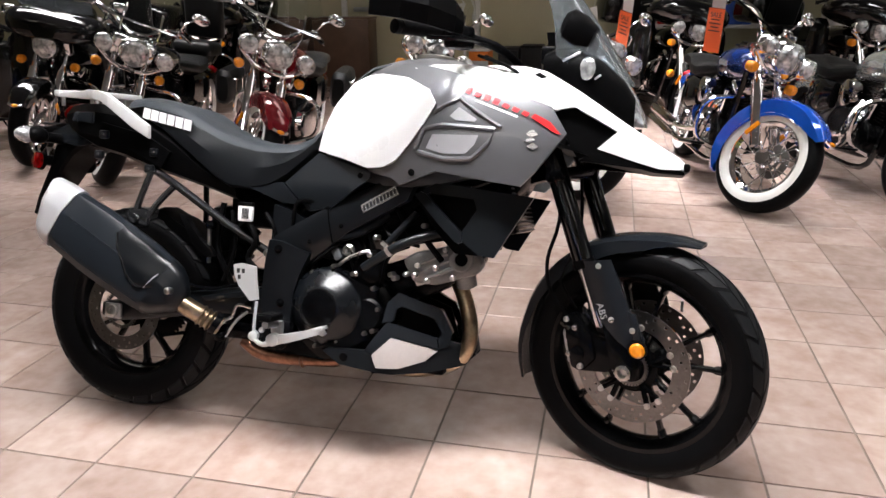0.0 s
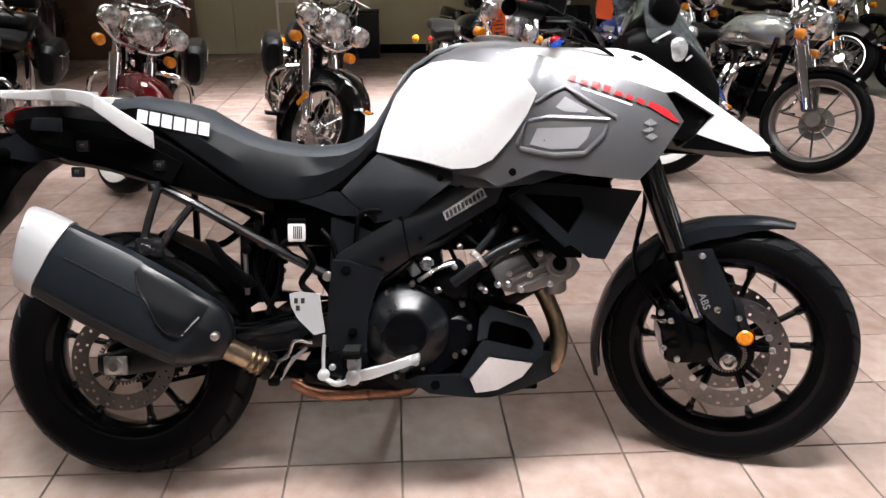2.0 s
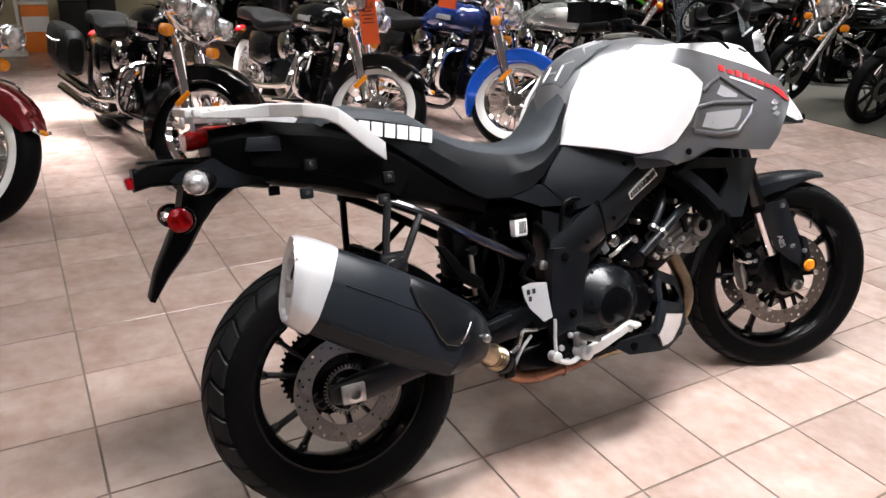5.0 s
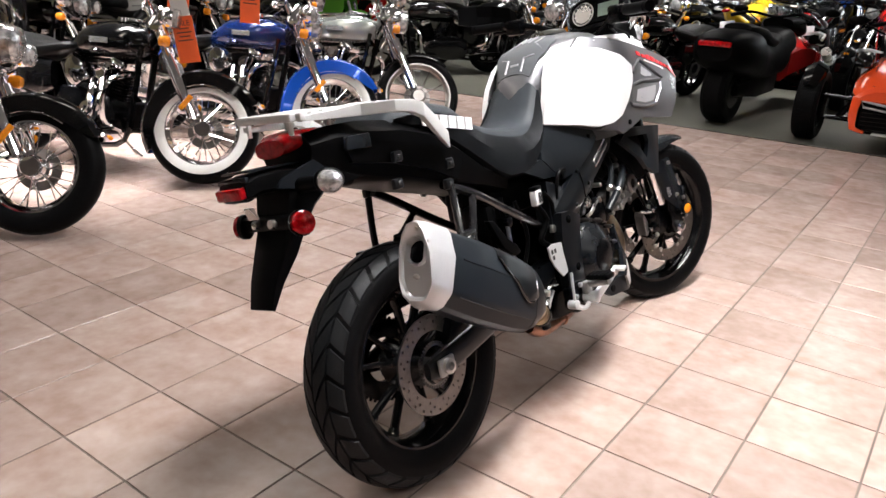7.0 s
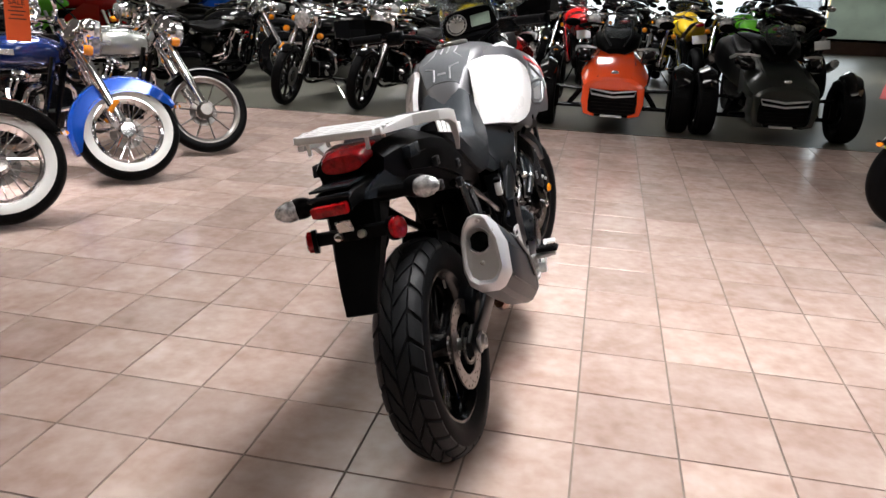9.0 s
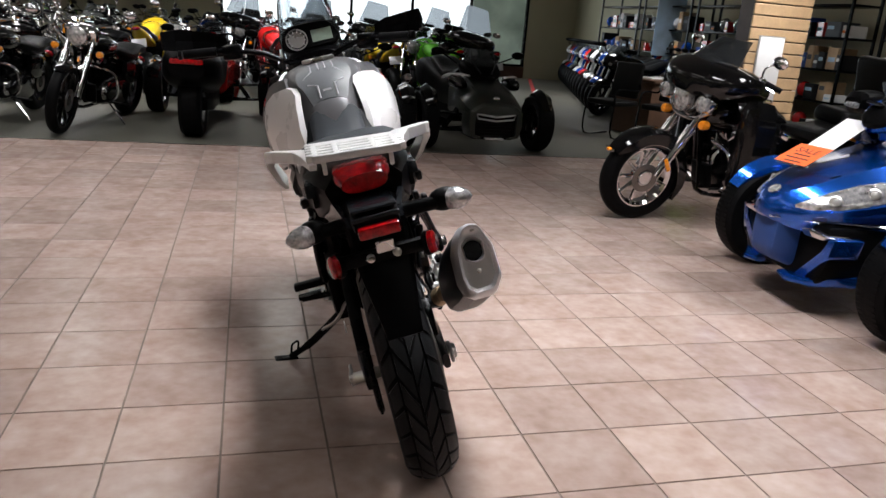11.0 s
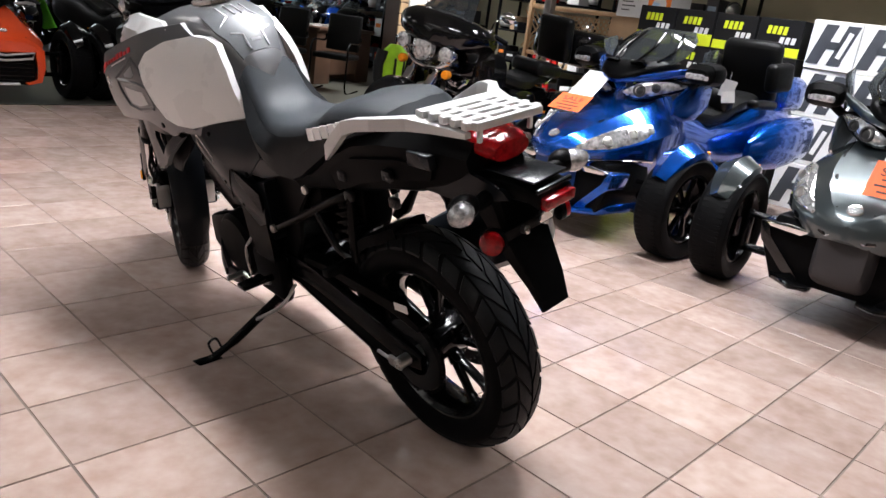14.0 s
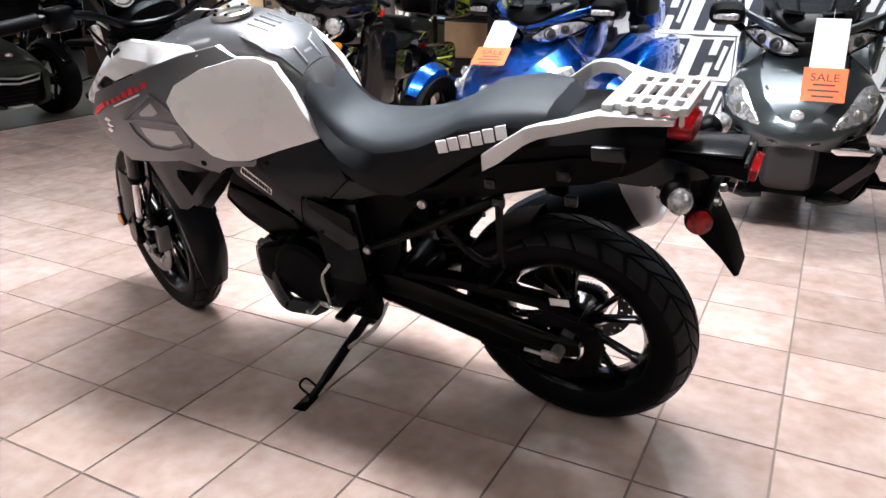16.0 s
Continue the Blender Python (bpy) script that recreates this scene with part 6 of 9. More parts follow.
# ---- other vehicles of the show room ----
def wire_wheel(bike, name, c, R, w, rim, m, white=False, alloy=False, rimmat=None):
    """Wheel of a road bike: chrome rim with wire or cast spokes, hub, tyre."""
    s = Shape()
    hw = w * .33
    s.lathe([(-hw - .008, rim + .010), (-hw - .008, rim - .002), (-hw + .01, rim - .022), (hw - .01, rim - .022), (hw + .008, rim - .002), (hw + .008, rim + .010), (0, rim - .010)], c, (1, 0, 0), 40, closed=True)
    s.lathe([(-.06, .02), (-.06, .045), (-.03, .06), (.03, .06), (.06, .045), (.06, .02)], c, (1, 0, 0), 20)
    wheel = part(name, s, rimmat or M_CHROME, bike, m=m)
    if alloy:
        for k in range(alloy):
            a = 2 * math.pi * k / alloy
            d = Vector((0, math.cos(a), math.sin(a)))
            part("spoke", Shape().box((.03, rim - .05, .022) if alloy < 10 else (.022, rim - .05, .011), Vector(c) + d * (rim + .03) / 2, (math.degrees(a), 0, 0), .006, 1), rimmat or M_CHROME, wheel)
    if not alloy:
        s = Shape()
        for k in range(28):
            a = 2 * math.pi * k / 28
            b = a + (.32 if k % 4 < 2 else -.32)
            x = .048 if k % 2 else -.048
            s.tube([(x, c[1] + .05 * math.cos(b), c[2] + .05 * math.sin(b)), (x * .25, c[1] + (rim - .018) * math.cos(a), c[2] + (rim - .018) * math.sin(a))], .0032, 5, caps=False)
        part("wire_spokes", s, M_CHROME, wheel, kind="stuff")
    s = Shape().lathe(tyre_profile(R, w, rim), c, (1, 0, 0), 48, caps=False)
    part("tyre", s, M_RUBBER, wheel)
    if white:
        for sx in (1, -1):
            s = Shape().lathe([(sx * w * .40, rim + .004), (sx * (w * .492), rim + .022), (sx * (w * .512), rim + .046), (sx * (w * .500), rim + .060)], c, (1, 0, 0), 48, caps=False)
            part("whitewall", s, M_WHITEWALL, wheel, "white sidewall band")
    s = Shape()
    s.lathe([(-.052, .105), (-.056, .105), (-.056, .06), (-.052, .06)], c, (1, 0, 0), 30, closed=True)
    each("brake_disc", s, M_DISC, wheel)
    return wheel


def arc_fender(c, R, w, a0, a1, skirt, tip=.6, n=16):
    s, rs = Shape(), []
    for k in range(n + 1):
        f = k / n
        a = radians(a0 + (a1 - a0) * f)
        e = 1 - (1 - tip) * max(0, abs(2 * f - 1) - .75) / .25
        hw = w / 2 * e
        nrm = Vector((0, math.cos(a), math.sin(a)))
        p = Vector(c) + nrm * R
        sk = skirt * (.35 + .65 * math.sin(math.pi * min(1, max(0, f))) ** .5)
        rs.append([p + Vector((x, 0, 0)) - nrm * d for x, d in ((-hw, sk), (-hw, .03), (-hw * .72, .008), (0, 0), (hw * .72, .008), (hw, .03), (hw, sk), (hw - .004, sk), (hw - .006, .033), (0, .006), (-hw + .006, .033), (-hw + .004, sk))])
    return s.rings(rs)


def sale_tag(at, m, white=True, size=.13, tall=1.35):
    """Orange card with a paper slip above it, hung from a bar."""
    tag = empty("sale_tag", m, label="orange sale card with a white paper slip, hung on the bars", category="price tag")
    tag.location = at
    w = size
    part("card", Shape().box((w, .0015, w * tall), (0, 0, -w * tall / 2 - w * .04)), M_ORANGETAG, tag, "orange card")
    word_on(tag, "SALE", pose(0, -.0014, -w * .34, 90, 0, 0), w * .32, M_INK)
    s = Shape()
    for k in range(4):
        s.box((w * (.7 if k % 2 else .5), .001, w * .05), (0, -.0014, -w * (.55 + .17 * k)))
    each("card_line", s, M_INK, tag)
    if white:
        part("slip", Shape().box((w * .8, .0012, w * 1.5), (0, .003, w * .72), (4, 0, 0)), M_LABEL, tag, "white paper slip")
        part("string", Shape().tube([(0, .003, w * 1.4), (0, .02, w * 1.9)], .0012, 4), M_LABEL, tag)
    return tag


def cruiser(name, label, paint, white=True, screen=True, bags=True, lamps=3, steer=36, fender=None, alloy=0, batwing=False, back=False, lowbar=False, tourpack=False, skinny=False, tankpaint=None, tall=False):
    b = empty(name, label=label, category="motorcycle")
    fender = fender or paint
    RCc, FCc = (0, 0, .315), (0, 1.63, .325)
    ms = turned((0, 1.30, .88), (0, -.50, .86), steer)
    fr = .215 if not skinny else .25
    wire_wheel(b, "rear_wheel", RCc, .315, .145, .205, None, white and not alloy, alloy, M_RIM if alloy else None)
    wire_wheel(b, "front_wheel", FCc, .325, .125 if not skinny else .1, fr, ms, white, alloy, M_RIM if lowbar and paint is M_BLKGLOSS else M_DISC if lowbar else M_CHROME)
    # mudguards
    if skinny:
        s = arc_fender(FCc, .345, .13, 55, 150, .04, .5)
    else:
        s = arc_fender(FCc, .362, .180, 34, 212, .125, .7)
    fend = part("front_mudguard", s, fender, b, m=ms)
    if not skinny:
        s = Shape()
        for sx in (1, -1):
            s.tube([(sx * .086, FCc[1] + .256 * math.cos(radians(a)), FCc[2] + .256 * math.sin(radians(a))) for a in range(60, 180, 12)], .005, 5)
        s.tube([(-.05, FCc[1] + .30, FCc[2] + .205), (0, FCc[1] + .315, FCc[2] + .19), (.05, FCc[1] + .30, FCc[2] + .205)], .010, 6)
        part("mudguard_trim", s, M_CHROME, fend)
        part("mudguard_lamp", Shape().ball((0, FCc[1] + .312, FCc[2] + .20), .022, 10, (1.2, 1, .6)), M_AMBER, fend)
    part("rear_mudguard", arc_fender(RCc, .345, .19, -8, 150, .11, .6), paint, b)
    # fork
    legs = []
    for sx in (1, -1):
        x = sx * .105
        top, low = Vector((x, 1.255, .93)), Vector((x, 1.585, .36))
        s = Shape().tube([top + (top - low) * .08, low.lerp(top, .55)], .022, 12)
        s.tube([low.lerp(top, .62), low], [.036, .030], 14)
        leg = part("fork_leg", s, M_CHROME, b, "chrome fork leg", m=ms)
        if not skinny:
            part("fork_reflector", Shape().box((.008, .03, .10), low.lerp(top, .16) + Vector((sx * .032, 0, 0)), (-30, 0, 0), .003), M_AMBER, leg)
    # lamps
    s = Shape().ball((0, 1.36, .90), .105, 20, (1, 1.0, 1))
    hl = part("headlamp", s, M_CHROME if not batwing else M_BLKGLOSS, b, "chrome headlamp shell", m=ms)
    part("lens", Shape().lathe([(.052, .092), (.098, .088), (.115, .06), (.120, .001)], (0, 1.36, .90), (0, 1, 0), 24), M_LAMP, hl)
    if lamps > 1:
        s = Shape().path([(-.23, 1.36, .86), (-.12, 1.39, .79), (0, 1.40, .775), (.12, 1.39, .79), (.23, 1.36, .86)], .013, 8)
        bar = part("lamp_bar", s, M_CHROME, b, m=ms)
        for sx in (1, -1):
            p = (sx * .205, 1.385, .905)
            part("passing_lamp", Shape().ball(p, .064, 16), M_CHROME, bar)
            part("passing_lens", Shape().lathe([(.03, .058), (.058, .055), (.07, .03), (.072, .001)], p, (0, 1, 0), 18), M_LAMP, bar)
    for sx in (1, -1):
        s = Shape().lathe([(-.02, .030), (.02, .034), (.034, .026), (.038, .001)], (sx * (.215 if lamps > 1 else .20), 1.375, .765), (0, 1, 0), 16)
        part("indicator", s, M_AMBER, b, "round amber indicator", m=ms)
    s = Shape().box((.30, .10, .17), (0, 1.30, .91), (-28, 0, 0), .04)
    s.lathe([(-.1, .03), (.08, .03)], (0, 1.29, .86), (0, -.5, .86), 14)
    part("nacelle", s, M_CHROME, b, m=ms)
    # bars
    if lowbar:
        pts = [(-.39, 1.13, 1.02), (-.25, 1.19, 1.03), (-.09, 1.22, 1.0), (.09, 1.22, 1.0), (.25, 1.19, 1.03), (.39, 1.13, 1.02)]
    else:
        pts = [(-.41, 1.00, 1.06), (-.30, 1.09, 1.10), (-.17, 1.18, 1.08), (-.07, 1.21, 1.01), (.07, 1.21, 1.01), (.17, 1.18, 1.08), (.30, 1.09, 1.10), (.41, 1.00, 1.06)]
    hb = part("handlebar", Shape().path(pts, .0135, 8), M_CHROME, b, m=ms)
    for sx in (1, -1):
        e, i = Vector(pts[-1 if sx > 0 else 0]), Vector(pts[-2 if sx > 0 else 1])
        part("grip", Shape().tube([e, e.lerp(i, .75)], .019, 10), M_RUBBER, hb)
        s = Shape().path([i + Vector((0, 0, .01)), i + Vector((sx * .03, .02, .09)), i + Vector((sx * .09, .0, .13))], .006, 6)
        s.ball(i + Vector((sx * .12, 0, .145)), .055, 12, (1.25, .35, .75))
        part("mirror", s, M_CHROME, hb)
        s = Shape().path([i, i + Vector((sx * .03, .05, -.01)), e + Vector((0, .06, -.01))], .007, 6)
        s.box((.05, .05, .045), i, (0, 0, 0), .01)
        part("lever", s, M_CHROME, hb)
        part("cable", Shape().path([i, i + Vector((-sx * .1, .12, -.05)), (sx * .06, 1.34, .97), (sx * .05, 1.25, .78)], .006, 6), M_BLKPLAST, hb)
    if screen:
        rs = []
        for f in (0, .3, .6, .85, 1):
            hw = lerp([(0, .20), (.3, .27), (.6, .26), (.85, .2), (1, .12)], f)
            y, z = 1.40 - .22 * f, .98 + .48 * f
            o = [Vector((u * hw, y - .09 * u * u, z)) for u in (-1, -.6, -.2, .2, .6, 1)]
            rs.append(o + [p + Vector((0, -.005, 0)) for p in reversed(o)])
        g = part("windscreen", Shape().rings(rs), M_SCREEN, b, "clear windscreen", m=ms)
        g.visible_shadow = False
        s = Shape()
        for sx in (1, -1):
            s.tube([(sx * .10, 1.34, .86), (sx * .13, 1.36, 1.06), (sx * .12, 1.31, 1.2)], .007, 6)
        s.tube([(-.25, 1.34, 1.10), (0, 1.375, 1.10), (.25, 1.34, 1.10)], .008, 6)
        part("screen_bracket", s, M_CHROME, b, m=ms)
    if batwing:
        rs = []
        for y, hw, z0, hh in ((1.48, .10, 1.02, .06), (1.45, .22, 1.03, .09), (1.38, .32, 1.045, .118), (1.26, .375, 1.05, .128), (1.10, .39, 1.03, .115), (1.04, .36, 1.02, .09)):
            rs.append(super_ring(0, y, z0, hw, hh, 24, 2.6))
        part("batwing_fairing", Shape().rings(rs), M_BLKGLOSS, b, "gloss black batwing fairing", m=ms)
        rs = []
        for f in (0, .5, 1):
            hw = (.28 if tall else .24) - .10 * f
            o = [Vector((u * hw, 1.36 - .16 * f - .10 * u * u, (1.17 + .38 * f if tall else 1.15 + .17 * f))) for u in (-1, -.5, 0, .5, 1)]
            rs.append(o + [p + Vector((0, -.005, 0)) for p in reversed(o)])
        g = part("windscreen", Shape().rings(rs), M_TINT, b, "dark tinted windscreen", m=ms)
        g.visible_shadow = False
        for sx in (1, -1):
            rs = [super_ring(sx * .33, y, z, hw, hh, 14, 3) for y, z, hw, hh in ((1.06, .56, .05, .16), (1.02, .56, .10, .20), (.93, .55, .11, .20), (.88, .54, .05, .17))]
            part("lower_fairing", Shape().rings(rs), M_BLKGLOSS, b)
            if tall or tourpack:
                rs = [super_ring(sx * x, y, z, hw, hh, 14, 3) for x, y, z, hw, hh in ((.34, 1.16, .64, .04, .28), (.36, 1.12, .64, .11, .33), (.37, 1.00, .63, .12, .32), (.36, .90, .62, .05, .26))]
                part("leg_shield", Shape().rings(rs), M_BLKGLOSS, b, "gloss black leg shield")
    # tank and seat
    rs = []
    for y, z, hw, hh in ((.55, .72, .05, .03), (.60, .745, .09, .07), (.75, .785, .135, .105), (.95, .80, .155, .115), (1.10, .805, .135, .105), (1.20, .80, .08, .08), (1.23, .79, .04, .05)):
        rs.append(super_ring(0, y, z, hw, hh, 22, 2.3))
    tank = part("fuel_tank", Shape().rings(rs), tankpaint or paint, b)
    s = Shape().box((.07, .40, .018), (0, .92, .918), (3, 0, 0), .008)
    s.lathe([(0, .055), (.02, .052), (.024, .045), (.024, .001)], (0, 1.0, .92), (0, 0, 1), 24)
    part("tank_console", s, M_CHROME, tank)
    s = Shape()
    for sx in (1, -1):
        s.box((.006, .16, .035), (sx * .155, .93, .80), (0, 0, 0), .002, 1)
    each("tank_badge", s, M_SILVERTXT, tank, "plain silver badge")
    rs = []
    for y, z, hw, hh in ((.60, .74, .08, .03), (.52, .72, .13, .05), (.38, .69, .165, .06), (.24, .70, .17, .06), (.14, .735, .15, .055), (0, .745, .13, .055), (-.14, .74, .12, .05), (-.22, .72, .08, .03)):
        rs.append(super_ring(0, y, z, hw, hh, 18, 2.8))
    part("seat", Shape().rings(rs), M_LEATHER, b, "black leather two-up seat")
    if back or tourpack:
        s = Shape().path([(-.14, .05, .70), (-.14, -.16, .86), (-.11, -.20, 1.02), (.11, -.20, 1.02), (.14, -.16, .86), (.14, .05, .70)], .010, 8)
        sb = part("sissy_bar", s, M_CHROME, b)
        part("backrest", Shape().box((.34, .10, .38), (0, -.15, 1.08), (-12, 0, 0), .04, 3), M_LEATHER, sb)
        part("pillion_pad", Shape().box((.34, .34, .12), (0, .02, .82), (4, 0, 0), .045, 3), M_LEATHER, sb)
    if tourpack:
        part("top_box", Shape().box((.62, .50, .30), (0, -.46, 1.03), (0, 0, 0), .08, 3), M_BLKGLOSS, b, "gloss black top box")
    # engine
    s = Shape().prism([(.48, .26), (.44, .40), (.52, .50), (.70, .50), (.96, .46), (1.02, .34), (.96, .22), (.6, .20)], -.12, .12, "x", .03)
    s.tube([(0, .52, .24), (0, 1.14, .26), (0, 1.24, .74)], .022, 8)
    s.tube([(0, .2, .62), (0, .55, .66), (0, 1.2, .70)], .02, 8)
    eng = part("engine", s, M_BLKMET, b, "black and chrome V-twin engine")
    for tilt, y in ((22, .655), (-22, .865)):
        ax = Vector((0, -math.sin(radians(tilt)), math.cos(radians(tilt))))
        o = Vector((0, y + (.03 if tilt < 0 else -.03), .44))
        prof = [(0, .07)]
        for k in range(9):
            h = .02 + .021 * k
            prof += [(h, .07), (h, .086), (h + .010, .086), (h + .010, .07)]
        s = Shape().lathe(prof, o, ax, 18)
        part("cylinder", s, M_BLKMET, eng, "finned cylinder")
        part("rocker_box", Shape().box((.15, .13, .07), o + ax * .24, (tilt, 0, 0), .025), M_CHROME, eng)
        s = Shape()
        for sx in (.10,):
            for dy in (-.02, .02):
                s.tube([(sx, y - ax.y * 0 + dy - (.02 if tilt > 0 else -.02), .42), Vector((sx, 0, 0)) + o + ax * .21 + Vector((0, dy, 0))], .011, 8)
        each("pushrod_tube", s, M_CHROME, eng)
    s = Shape().lathe([(.13, .075), (.17, .088), (.20, .085), (.212, .06), (.214, .001)], (0, .76, .60), (1, 0, 0), 26)
    part("air_cleaner", s, M_CHROME, eng, "round chrome air cleaner")
    s = Shape().lathe([(.11, .085), (.145, .08), (.155, .05), (.155, .001)], (0, .80, .34), (1, 0, 0), 24)
    s.lathe([(-.11, .12), (-.15, .115), (-.16, .08), (-.16, .001)], (0, .62, .34), (1, 0, 0), 24)
    s.lathe([(-.11, .10), (-.15, .095), (-.158, .06), (-.158, .001)], (0, .93, .36), (1, 0, 0), 24)
    each("engine_cover", s, M_CHROME, eng)
    for sx in (1, -1):
        rs = [super_ring(sx * .12, y, z, hw, hh, 14, 3) for y, z, hw, hh in ((.12, .52, .02, .08), (.18, .52, .045, .12), (.36, .53, .05, .13), (.48, .55, .03, .09))]
        part("side_cover", Shape().rings(rs), M_BLKGLOSS, b)
    part("primary_case", Shape().prism([(.42, .24), (.42, .42), (.56, .46), (.94, .45), (1.04, .36), (.96, .24), (.6, .20)], -.165, -.118, "x", .02), M_BLKGLOSS, eng)
    part("down_tube", Shape().path([(.09, 1.22, .78), (.10, 1.14, .40), (.11, 1.02, .17), (.11, .40, .16)], .018, 8), M_BLKGLOSS, eng)
    part("voltage_box", Shape().box((.20, .05, .16), (0, 1.14, .36), (-12, 0, 0), .01), M_BLKPLAST, eng)
    # exhausts
    for dz, y1 in ((0, -.32), (.085, -.30)):
        s = Shape().path([(.12, .93 - dz, .56), (.19, .97 - dz, .44), (.20, .86, .27 + dz), (.20, .5, .20 + dz), (.20, .28, .20 + dz)], .022, 10)
        s.tube([(.20, .30, .20 + dz), (.21, .24, .20 + dz), (.22, y1, .225 + dz)], [.024, .040, .042], 14)
        part("exhaust_pipe", s, M_CHROME, b, "chrome exhaust pipe")
    for sx in (1, -1):
        s = Shape().box((.10, .28, .016), (sx * .26, .98, .27), (8, 0, 0), .006)
        part("footboard", s, M_BLKPLAST, b)
        s = Shape().path([(sx * .05, 1.16, .62), (sx * .25, 1.15, .58), (sx * .30, 1.13, .46), (sx * .26, 1.10, .32), (sx * .06, 1.08, .24)], .015, 10)
        part("crash_bar", s, M_CHROME, b)
    if bags:
        for sx in (1, -1):
            rs = [super_ring(sx * .24, y, z, hw, hh, 16, 3.2) for y, z, hw, hh in ((.08, .50, .05, .11), (.04, .51, .075, .15), (-.15, .52, .08, .155), (-.34, .54, .075, .14), (-.38, .55, .05, .10))]
            bag = part("saddlebag", Shape().rings(rs), M_LEATHER if not batwing else M_BLKGLOSS, b, "black saddlebag")
            s = Shape()
            if not batwing:
                for k in range(14):
                    s.ball((sx * .322, .02 - .027 * k, .585 - .02 * math.sin(k * math.pi / 13)), .006, 6)
                for y in (-.06, -.24):
                    s.box((.006, .03, .12), (sx * .322, y, .52), (0, 0, 0), .002, 1)
                part("bag_studs", s, M_CHROME, bag, kind="stuff")
            else:
                s.box((.004, .34, .014), (sx * .322, -.15, .57), (0, 0, 0), .002, 1)
                part("bag_trim", s, M_CHROME, bag)
    part("tail_lamp", Shape().ball((0, -.30, .60), .04, 12, (1.5, .8, 1)), M_RED, b)
    for sx in (1, -1):
        part("rear_indicator", Shape().ball((sx * .17, -.26, .60), .032, 12), M_AMBER, b)
    s = Shape().tube([(-.08, .75, .22), (-.27, .80, .04), (-.29, .82, .012)], .010, 8)
    part("side_stand", s, M_CHROME, b)
    return b


def park(thing, front, heading, lean=7.0, base=1.63):
    """Stands a bike with its front tyre at a spot; heading in degrees from +x, counter-clockwise."""
    h = radians(heading)
    x, y = front[0] - base * math.cos(h), front[1] - base * math.sin(h)
    thing.matrix_world = pose(x, y, 0, 0, -lean, heading - 90)
    return thing


def spot(thing, front, heading, lean=7.0, base=1.63):
    h = radians(heading)
    return pose(front[0] - base * math.cos(h), front[1] - base * math.sin(h), 0, 0, -lean, heading - 90)


